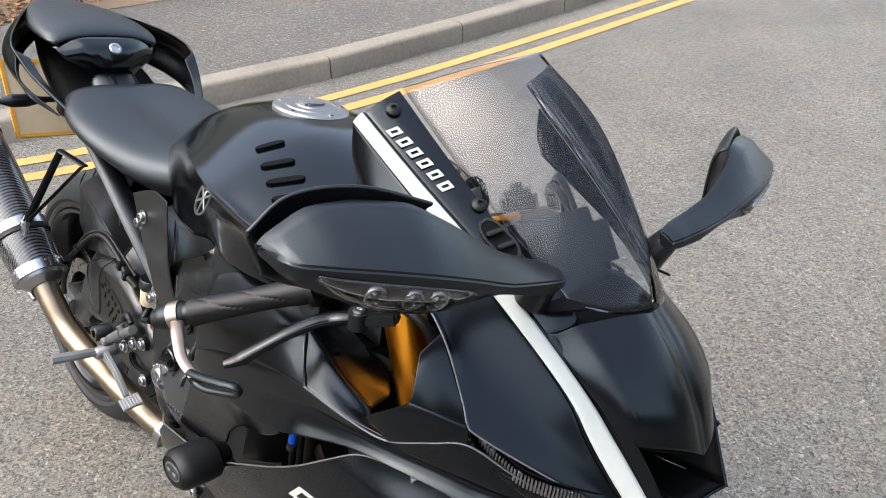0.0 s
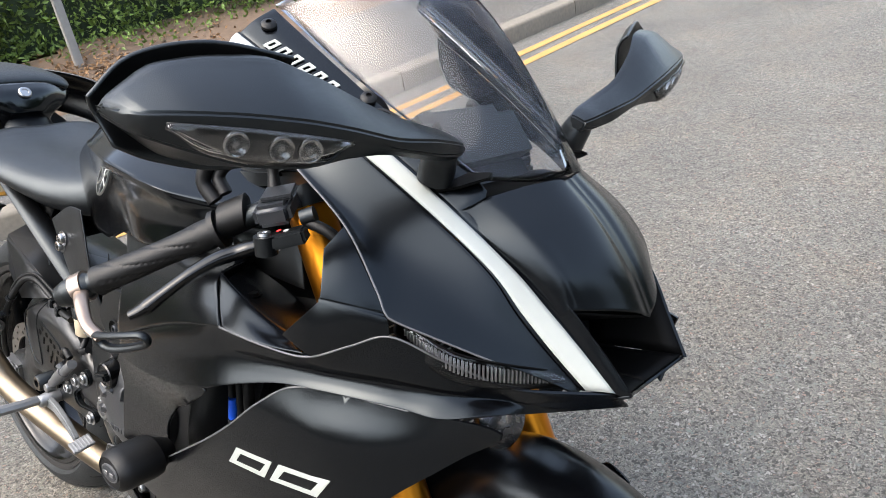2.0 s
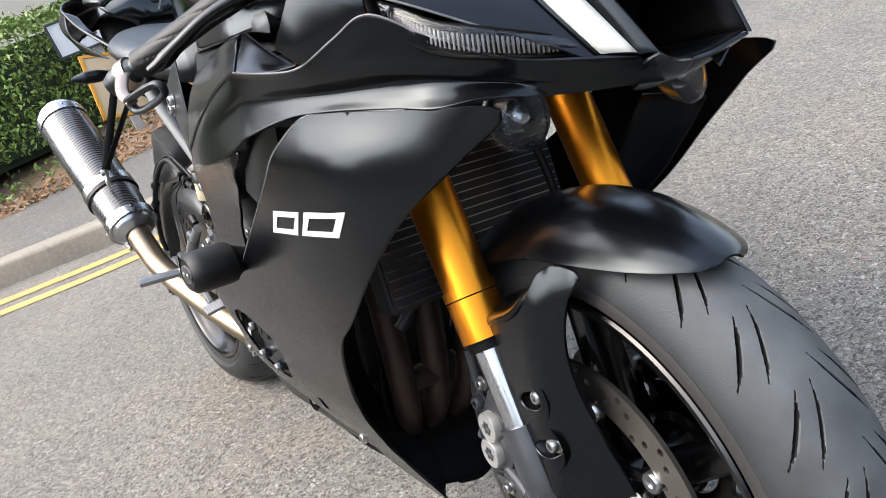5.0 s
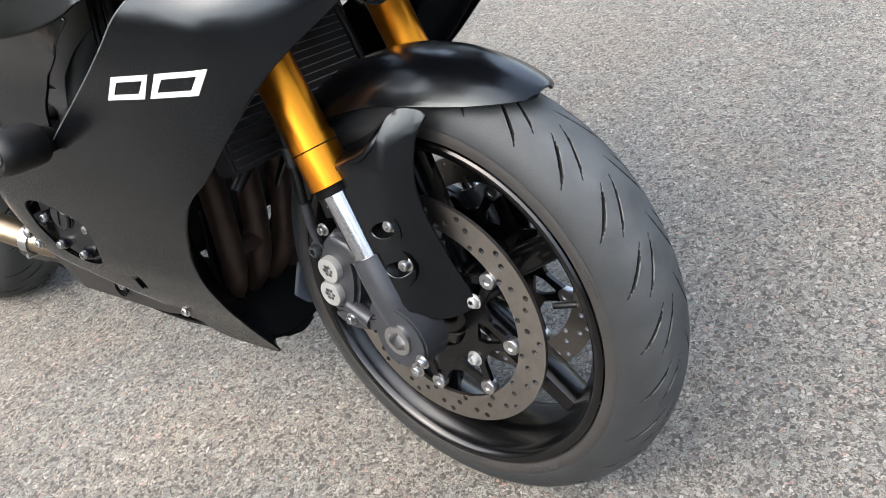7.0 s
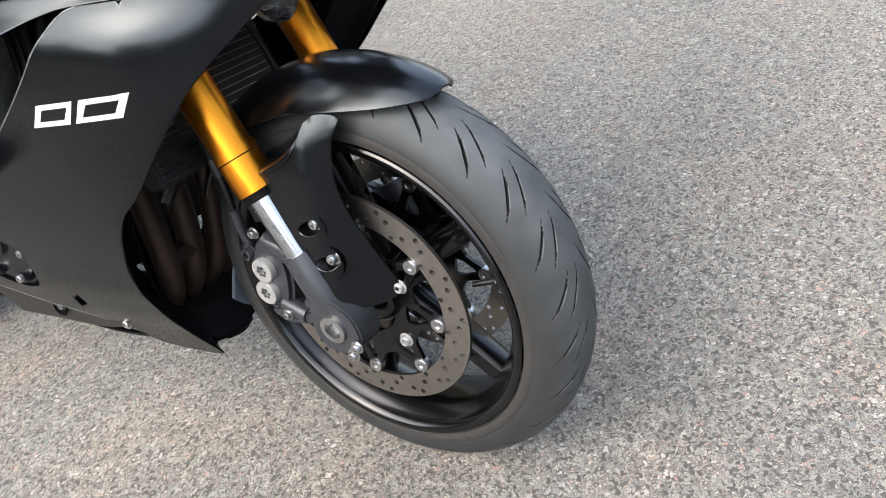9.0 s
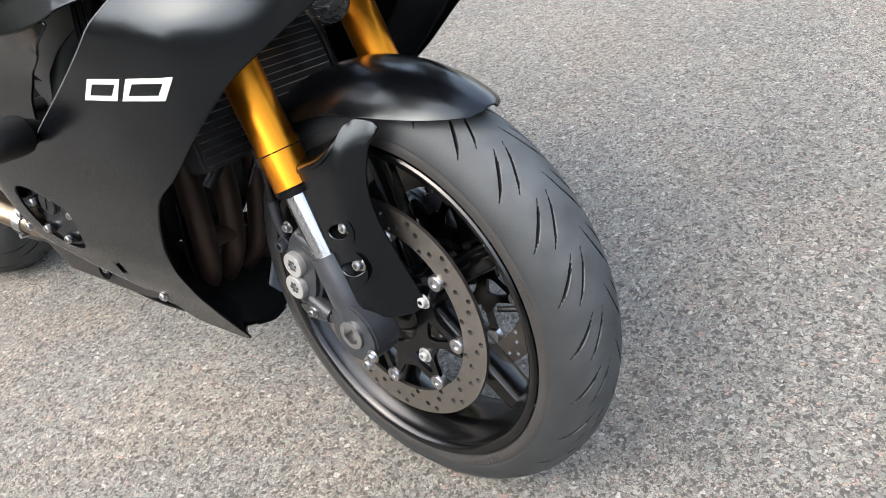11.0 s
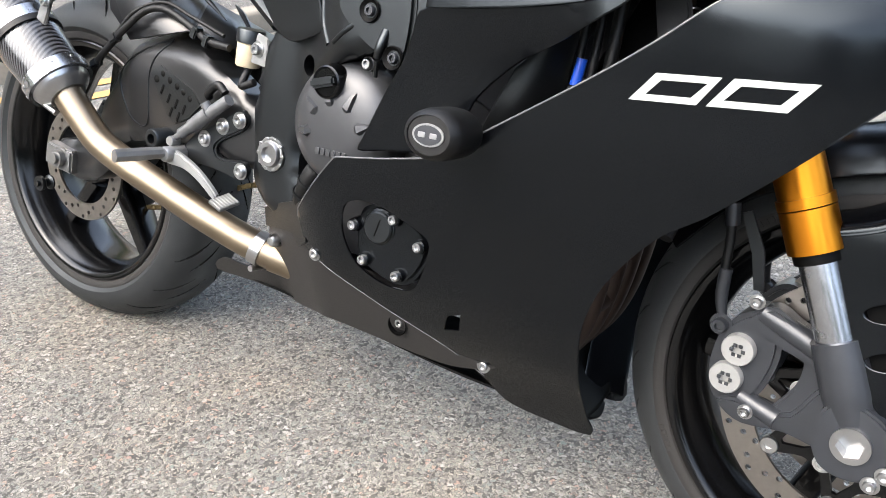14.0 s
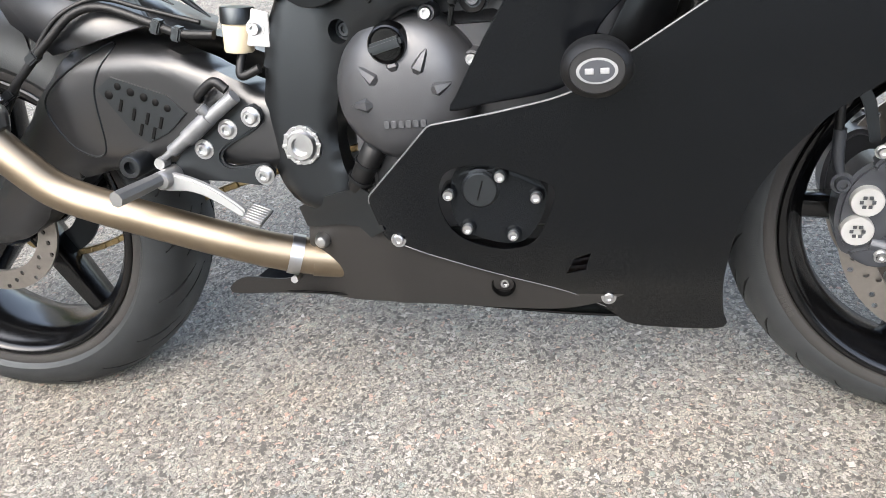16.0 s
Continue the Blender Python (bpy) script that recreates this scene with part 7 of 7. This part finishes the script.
tip = part("pedal_tip", moved(block(-0.013, 0.013, -0.019, 0.019, -0.003, 0.003, 0.001), TIP), M_ALLOY, ped, "knurled alloy pedal tip")
for k in range(7):
    part("tip_ridge", moved(block(-0.012, 0.012, -0.018 + 0.0055 * k, -0.0155 + 0.0055 * k, 0.0029, 0.0042, 0.0004, 1), TIP), M_ALLOY, tip)
peg = tube([(0.392, -0.172, 0.418), (0.386, -0.205, 0.417), (0.377, -0.249, 0.416)], [0.0085, 0.0095, 0.0095], 8, 60)
for k, v in enumerate(peg.verts):
    v.co += Vector((0.3, 0.2, 0.9)) * (0.0011 if (k // 8 + k % 8) % 2 else -0.0006)
part("foot_peg", peg, M_ALLOY, rs, "knurled alloy foot peg")
part("peg_pivot", at_y(lathe([(0, -0.012), (0.010, -0.012), (0.012, -0.009), (0.012, 0.03)], 20), 0.395, -0.165, 0.416), M_ALLOY, rs)
part("pillion_boss", at_y(lathe([(0.0, 0.0), (0.008, 0.0), (0.008, -0.012), (0.0135, -0.012), (0.016, -0.009), (0.016, 0.04)], 24), 0.334, -0.13, 0.424), M_FRAME, bike)

# exhaust
PIPE = [(0.585, -0.055, 0.262), (0.52, -0.078, 0.277), (0.44, -0.105, 0.308), (0.36, -0.128, 0.343), (0.29, -0.146, 0.374), (0.235, -0.157, 0.402), (0.20, -0.165, 0.438), (0.172, -0.170, 0.470)]
exhaust = part("exhaust_pipe", tube(PIPE, [0.025, 0.025, 0.0245, 0.024, 0.0235, 0.0235, 0.0235, 0.0245], 28, 60), M_TITAN, bike, "golden-brown titanium exhaust pipe")
part("joint_sleeve", tube([(0.60, -0.051, 0.259), (0.535, -0.073, 0.273)], 0.0272, 28), M_TITAN, exhaust)
part("pipe_clamp", tube([(0.520, -0.078, 0.277), (0.505, -0.083, 0.2825)], 0.0278, 28), M_STEEL, exhaust, "steel band clamp")
part("clamp_bolt", tube([(0.512, -0.100, 0.250), (0.512, -0.070, 0.248)], 0.005, 10), M_STEEL, exhaust)
A, B = Vector((0.172, -0.170, 0.470)), Vector((-0.080, -0.202, 0.698))
AX = (B - A).normalized()


def carbon():
    m = mat("carbon_weave", (0.03, 0.03, 0.032), 0.22, vary=0.1, coat=0.3)
    n, k = m.node_tree.nodes, m.node_tree.links
    b = n["Principled BSDF"]
    co = n.new("ShaderNodeTexCoord")
    wave = n.new("ShaderNodeTexWave")
    wave.bands_direction = "X"
    wave.inputs["Scale"].default_value = 62
    k.new(co.outputs["Object"], wave.inputs["Vector"])
    ramp = n.new("ShaderNodeValToRGB")
    ramp.color_ramp.elements[0].color, ramp.color_ramp.elements[1].color = (0.004, 0.004, 0.0045, 1), (0.05, 0.05, 0.053, 1)
    k.new(wave.outputs["Fac"], ramp.inputs[0])
    k.new(ramp.outputs[0], b.inputs["Base Color"])
    b.inputs["Metallic"].default_value = 0.0
    return m


silencer = part("silencer", tube([A + AX * s for s in (0.02, 0.05, 0.10, 0.20, 0.30, 0.375)], [0.047, 0.052, 0.053, 0.054, 0.054, 0.052], 44, 30), carbon(), bike, "carbon fibre silencer with steel end bands")
part("end_cone", tube([A - AX * 0.004, A + AX * 0.006, A + AX * 0.022], [0.029, 0.043, 0.0485], 40, 12), M_STEEL, silencer)
for s, w in ((0.028, 0.011), (0.362, 0.010)):
    part("end_band", tube([A + AX * (s - w), A + AX * (s + w)], 0.0552 - 0.002 * (s < 0.1), 44), M_CHROME, silencer, "polished riveted band")
    for k in range(10):
        a = 2 * math.pi * k / 10
        u = AX.orthogonal().normalized()
        q = A + AX * (s + 0.004) + (u * math.cos(a) + AX.cross(u) * math.sin(a)) * (0.0554 - 0.002 * (s < 0.1))
        part("rivet", moved(lathe([(0, 0.0015), (0.0025, 0.001), (0.003, 0)], 10, "z"), Matrix.Translation(q) @ (q - A - AX * (s + 0.004)).to_track_quat("Z", "Y").to_matrix().to_4x4()), M_STEEL, silencer)
part("end_cap", tube([A + AX * 0.37, A + AX * 0.385, A + AX * 0.41], [0.052, 0.045, 0.026], 36, 14), M_STEEL, silencer)
part("rubber_band", tube([A + AX * 0.108, A + AX * 0.118], 0.0565, 44), M_GRIP, silencer)
part("hanger_band", tube([A + AX * 0.118, A + AX * 0.138], 0.0562, 44), M_CHROME, silencer, "polished hanger strap")
low_end, top_a, top_b = Vector((0.169, -0.196, 0.612)), Vector((0.231, -0.152, 0.769)), Vector((0.292, -0.136, 0.758))
legs = [tube([p, q], [0.0085, 0.0075], 10, flat=0.3) for p, q in ((low_end, top_a), (low_end + Vector((0.006, 0.001, 0.004)), top_b), (top_a + Vector((-0.006, 0, 0)), top_b + Vector((0.006, 0, 0))))]
part("silencer_hanger", joined(*legs), M_FRAME, bike, "black forked silencer hanger")
part("hanger_lug", moved(block(-0.011, 0.011, -0.003, 0.003, -0.028, 0.016, 0.002), Matrix.Translation((0.160, -0.196, 0.602)) @ pose(0, 0, 0, 0, 25, 0)), M_STEEL, silencer)
part("hanger_bolt", at_y(bolt(0.007, 0.006), 0.166, -0.201, 0.608), M_STEEL, silencer)
part("spring", tube([A + Vector((0.0, -0.02, -0.03)), A + AX * 0.03 + Vector((0.0, -0.02, -0.04))], 0.005, 10), M_STEEL, exhaust)
part("rear_caliper", moved(block(-0.03, 0.03, -0.014, 0.02, -0.045, 0.045, 0.008), Matrix.Translation((0.10, -0.042, 0.40)) @ pose(0, 0, 0, 0, 35, 0)), M_FRAME, bike, "black rear brake caliper")
chain_r = [(0.035 + 0.085 * math.cos(a), 0.313 + 0.085 * math.sin(a)) for a in np.linspace(1.5, 4.7, 14)]
loop = [(0.62, 0.47), (0.30, 0.44), (0.10, 0.402), *chain_r, (0.12, 0.24), (0.35, 0.33), (0.62, 0.40)]
line = spline(loop, 110)
links = []
for i in range(len(line) - 1):
    p, q = line[i], line[i + 1]
    d = q - p
    links.append(moved(block(-0.0075, 0.0075, -0.006 if i % 2 else -0.0035, 0.006 if i % 2 else 0.0035, -0.005, 0.005, 0.0015, 1), Matrix.Translation((*((p + q) / 2)[:1], 0.075, ((p + q) / 2)[1])) @ Matrix.Rotation(-math.atan2(d[1], d[0]), 4, "Y")))
part("drive_chain", joined(*links), mat("chain_brass", (0.2048, 0.1521, 0.07605), 0.4, metal=0.9), bike, "brass-coloured drive chain")
part("sprocket", at_y(cut(ring2(0.088, 60), [ring2(0.05, 30)], -0.003, 0.003), 0.035, 0.075, 0.313), M_FRAME, bike)
part("side_stand", tube([(0.62, 0.16, 0.30), (0.60, 0.24, 0.18), (0.585, 0.31, 0.075)], [0.012, 0.011, 0.01], 12, 20), M_FRAME, bike, "black side stand on the far side")
part("stand_foot", moved(block(-0.03, 0.03, -0.02, 0.02, -0.004, 0.004, 0.003), Matrix.Translation((0.585, 0.312, 0.074)) @ pose(0, 0, 0, 13.5)), M_FRAME, bike)


# ---- kerb ----
def stone(a, b, deep=0.125, top=0.115):
    """One kerb stone between two points of the kerb line, with a worn front edge."""
    a, b = Vector((*a, 0)), Vector((*b, 0))
    d = (b - a).normalized()
    back = Vector((-d.y, d.x, 0))
    a, b = a + d * 0.004, b - d * 0.004
    prof = [(0.0, -0.05), (0.0, top - 0.022), (0.005, top - 0.009), (0.016, top - 0.002), (0.03, top), (deep, top), (deep, -0.05)]
    return hoops([[p + back * u + Vector((0, 0, z)) for u, z in prof] for p in (a, b)])


def slab_line(line, length):
    far = np.r_[0, np.cumsum(np.linalg.norm(np.diff(line, axis=0), axis=1))]
    at = np.arange(0, far[-1], length)
    return np.stack([np.interp(at, far, line[:, i]) for i in (0, 1)], 1)


kerb = tagged(new("kerb"), "row of worn grey concrete kerb stones", "kerb", kind="structure")
joints = slab_line(spline(KERB, 600), 0.91)
for a, b in zip(joints[:-1], joints[1:]):
    if -4 < a[1] < 26:
        part("kerb_stone", stone(a, b), M_KERB, kerb)

# ---- hedge ----
M_LEAF = mat("hedge_leaf", (0.082, 0.128, 0.022), 0.5, vary=0.55, grain=9, spec=0.35)
# shaded copy of the leaf green, also used for unlit rooms and far trees
M_LEAF_SHADE = mat("dark_leaf_shade", (0.014, 0.028, 0.0084), 0.8, vary=0.4, grain=20)


def leaves(places, size, seed, droop=0.6):
    """Folded pointed leaves at the given places, turned at random."""
    g = np.random.default_rng(seed)
    n = len(places)
    shape = np.array([(0, -0.5, 0), (0.26, 0.0, 0.08), (0, 0.55, 0), (-0.26, 0.0, 0.08)])
    q = g.normal(size=(n, 4))
    q[:, 0] += droop
    q /= np.linalg.norm(q, axis=1)[:, None]
    w, x, y, z = q.T
    turn = np.stack([1 - 2 * (y * y + z * z), 2 * (x * y - w * z), 2 * (x * z + w * y), 2 * (x * y + w * z), 1 - 2 * (x * x + z * z), 2 * (y * z - w * x), 2 * (x * z - w * y), 2 * (y * z + w * x), 1 - 2 * (x * x + y * y)], 1).reshape(n, 3, 3)
    k = size * g.uniform(0.6, 1.3, n)
    co = np.einsum("nij,mj->nmi", turn, shape) * k[:, None, None] + np.array(places)[:, None]
    i = np.arange(n)[:, None] * 4
    tri = np.concatenate([i + (0, 1, 2), i + (0, 2, 3)])
    me = bpy.data.meshes.new("leaves")
    me.from_pydata(co.reshape(-1, 3).tolist(), [], tri.tolist())
    return me


def hedge(name, x0, depth, y0, y1, top, n, seed, label):
    g = np.random.default_rng(seed)
    y = g.uniform(y0, y1, n)
    side = g.uniform(0, 1, n) < top / (top + depth * 0.8)
    wob = 0.07 * np.sin(y * 2.1) + 0.05 * np.sin(y * 5.3 + 1) + g.normal(0, 0.05, n)
    low = np.where(y < 2.0, 0.33, 0.16)
    hz = low + g.uniform(0, 1, n) * (top - low)
    x = np.where(side, x0 + wob - 0.10 * (hz / top), x0 - g.uniform(0.05, depth, n))
    z = np.where(side, hz, top + 0.04 * np.sin(y * 3.1) + 0.03 * np.sin(y * 7.7) + g.normal(0, 0.035, n))
    ob = new(name, leaves(np.stack([x, y, z], 1), 0.046, seed))
    ob.data.materials.append(M_LEAF)
    tagged(ob, label, "hedge", kind="stuff")
    # solid dark block paints in the shade deep between the leaves
    part("hedge_shade_core", block(x0 - depth, x0 - 0.16, y0, y1, 0.26, top - 0.09, 0.05), M_LEAF_SHADE, ob)
    return ob


hedge("hedge", -4.42, 0.9, -7.0, 15.0, 1.13, 80000, 3, "clipped green privet hedge along the footway")

# leaf litter on the verge
g = np.random.default_rng(8)
n = 6500
yy = np.where(g.uniform(0, 1, n) < 0.9, g.uniform(-4, 2.3, n), g.uniform(2.3, 9, n))
xx = np.where(yy < 2.3, -3.55, -3.78) - np.abs(g.normal(0, 0.42, n))
litter = new("leaf_litter", leaves(np.stack([xx, yy, bank_z(xx, yy) + 0.008], 1), 0.038, 9, 3.0))
litter.data.materials.append(mat("dry_leaf", (0.1825, 0.1014, 0.04563), 0.9, vary=0.4, grain=30))
tagged(litter, "dry brown leaves and clippings under the hedge", "leaf litter", kind="stuff")
wx, wy = -4.1 - np.abs(g.normal(0, 0.2, 1400)), g.uniform(-1.5, 9, 1400)
weeds = new("ground_plants", leaves(np.stack([wx, wy, bank_z(wx, wy) + np.abs(g.normal(0.02, 0.05, 1400))], 1), 0.05, 10))
weeds.data.materials.append(M_LEAF)
tagged(weeds, "low green weeds at the foot of the hedge", "weeds", kind="stuff")

# ---- street name sign ----
sign = thing("street_sign", "white street name plate with a black border on low posts", "street sign", Matrix.Translation((-4.0, 1.34, 0.94)))
M_SIGN = mat("sign_white", (0.4529, 0.459, 0.4651), 0.35, vary=0.06, grain=20)
M_SIGN_BLACK = mat("sign_black", (0.02, 0.022, 0.025), 0.4, vary=0.1)
M_POST = mat("grey_post", (0.2129, 0.2028, 0.1876), 0.6, vary=0.15, grain=30)
part("plate", block(-0.008, 0.008, -0.83, 0.83, -0.115, 0.115, 0.003), M_SIGN, sign)
for y0, y1, z0, z1 in ((-0.835, 0.835, 0.103, 0.118), (-0.835, 0.835, -0.118, -0.103), (-0.838, -0.82, -0.103, 0.103), (0.82, 0.838, -0.103, 0.103)):
    part("border", block(0.0, 0.013, y0, y1, z0, z1, 0.002), M_SIGN_BLACK, sign, "black border strip")
pos = -0.72
for w in (0.07, 0.03, 0.08, 0.08, 0.03, 0.07, 0.09, 0.08, 0.08, 0.08, 0.0, 0.09, 0.08, 0.08, 0.09, 0.07, 0.08, 0.07):
    if w:
        part("lettering_bar", block(0.008, 0.0095, pos, pos + w * 0.62, -0.045, 0.045, 0.0005, 1), M_SIGN_BLACK, sign, "plain dark bar of lettering")
    pos += w * 0.62 + 0.032 if w else 0.09
for y in (-0.58, 0.58):
    part("post", block(-0.05, -0.01, y - 0.03, y + 0.03, -0.83, 0.09, 0.004), M_POST, sign, "weathered grey post")

# ---- lamp post and litter ----
pole = thing("lamp_post", "teal-green painted steel lamp post on the footway", "lamp post", Matrix.Translation((-3.65, 8.5, PAVE_Z)))
part("base_shaft", lathe([(0.0, 1.2), (0.075, 1.2), (0.085, 1.17), (0.085, 0.0), (0.0, 0.0)], 24, "z"), mat("teal_paint", (0.03549, 0.08619, 0.08619), 0.45, vary=0.2, grain=15), pole)
part("upper_shaft", lathe([(0.0, 5.2), (0.04, 5.2), (0.055, 1.2), (0.0, 1.19)], 20, "z"), mat("teal_paint_upper", (0.03549, 0.08619, 0.08619), 0.45, vary=0.2, grain=15), pole)
scrap = net([[(-0.09, -0.06, 0.006), (0.0, -0.07, 0.02), (0.10, -0.04, 0.004)], [(-0.08, 0.0, 0.03), (0.01, 0.01, 0.045), (0.09, 0.0, 0.02)], [(-0.10, 0.05, 0.004), (0.0, 0.07, 0.018), (0.07, 0.06, 0.006)]], 8, 8)
rag = part("plastic_scrap", scrap, mat("yellow_plastic", (0.4462, 0.2975, 0.01785), 0.45, vary=0.1), None, thick=0.002)
rag.matrix_world = Matrix.Translation((-2.3, 7.5, PAVE_Z - 0.004))
tagged(rag, "crumpled yellow plastic scrap lying on the footway", "litter")

# ---- house ----
WX = -8.0
OPEN = [(1.42, 2.72, 1.66, 2.46), (4.42, 5.7, 1.50, 2.36), (-2.2, -0.9, 1.66, 2.46)]
holes = [[(y0, z0), (y1, z0), (y1, z1), (y0, z1)] for y0, y1, z0, z1 in OPEN]
wall = cut([(-9, 0), (16, 0), (16, 5.2), (-9, 5.2)], holes, 0, 0.28)
wall = moved(wall, Matrix(((0, -1, 0, WX), (1, 0, 0, 0), (0, 0, 1, 0), (0, 0, 0, 1))))
tagged(part("wall_house", wall, M_RENDER, None), "cream rendered house wall with white windows", "wall", kind="structure")
M_CURTAIN = mat("pale_green_curtain", (0.24, 0.33, 0.30), 0.8, vary=0.25, grain=14)
M_PANE = clear("window_glass", (0.92, 0.96, 0.95), 0.01)
for n, (y0, y1, z0, z1) in enumerate(OPEN):
    win = tagged(new("window_%d" % (n + 1)), "white framed window with pale green curtains", "window", kind="structure")
    bars = [(y0, y1, z0, z0 + 0.07), (y0, y1, z1 - 0.07, z1), (y0, y0 + 0.07, z0 + 0.07, z1 - 0.07), (y1 - 0.07, y1, z0 + 0.07, z1 - 0.07)]
    for u in (0.31, 0.69):
        c = y0 + (y1 - y0) * u
        bars.append((c - 0.035, c + 0.035, z0 + 0.07, z1 - 0.07))
    for a, b, c, d in bars:
        part("window_frame", block(WX - 0.13, WX - 0.06, a, b, c, d, 0.006), M_UPVC, win, "white plastic frame bar")
    for u0, u1 in ((0.0, 0.31), (0.31, 0.69), (0.69, 1.0)):
        p = part("pane", block(WX - 0.105, WX - 0.095, y0 + (y1 - y0) * u0 + 0.035, y0 + (y1 - y0) * u1 - 0.035, z0 + 0.07, z1 - 0.07, 0), M_PANE, win)
        p.visible_shadow = False
    part("window_sill", block(WX - 0.10, WX + 0.05, y0 - 0.04, y1 + 0.04, z0 - 0.035, z0 - 0.001, 0.006), M_UPVC, win, "white sill")
    cloth = bmesh.new()
    g1 = [[cloth.verts.new((WX - 0.30 + 0.03 * math.sin(k * 1.9), y0 + (y1 - y0) * k / 60, z)) for z in (z0, z1)] for k in range(61) if not 26 < k < 34]
    for a, b in zip(g1, g1[1:]):
        if b[0].co.y - a[0].co.y < (y1 - y0) / 30:
            cloth.faces.new((a[0], b[0], b[1], a[1]))
    part("curtain", cloth, M_CURTAIN, win, "pale green curtain", thick=0.004)
    part("room_shade", block(WX - 1.6, WX - 1.5, y0 - 0.6, y1 + 0.6, z0 - 0.6, z1 + 0.4, 0), M_LEAF_SHADE, win)
    # brick courses below and above the opening
    for z, h in ((z0 - 0.112, 0.07), (z1 + 0.004, 0.10), (z1 + 0.11, 0.07)):
        w = 0.215 if h < 0.09 else 0.065
        y = y0 - 0.12
        while y < y1 + 0.12:
            part("brick", block(WX - 0.03, WX + 0.02, y, y + w, z, z + h, 0.004, 1), M_BRICK, win)
            y += w + 0.01

# far side of the road, behind the walk: a leafy belt that closes the place
def belt(name, a0, a1, r, seed, label):
    gg = np.random.default_rng(seed)
    bm_b = bmesh.new()
    cols, rows_b = 120, 22
    vs = []
    for i in range(cols + 1):
        a = radians(a0 + (a1 - a0) * i / cols)
        h = 5.0 + 1.8 * math.sin(i * 0.33 + seed) + 1.2 * math.sin(i * 0.9 + 2) + gg.uniform(-0.5, 0.5)
        vs.append([bm_b.verts.new((1.0 + (r + gg.uniform(-0.5, 0.5) + 0.5 * math.sin(j * 1.1 + i)) * math.cos(a), (r + gg.uniform(-0.5, 0.5)) * math.sin(a), h * j / rows_b)) for j in range(rows_b + 1)])
    for i in range(cols):
        for j in range(rows_b):
            bm_b.faces.new((vs[i][j], vs[i + 1][j], vs[i + 1][j + 1], vs[i][j + 1]))
    ob = part(name, bm_b, M_LEAF_SHADE, None)
    return tagged(ob, label, "backdrop", kind="structure")


belt("backdrop", -150, 60, 17.0, 4, "dark leafy tree belt across the road")
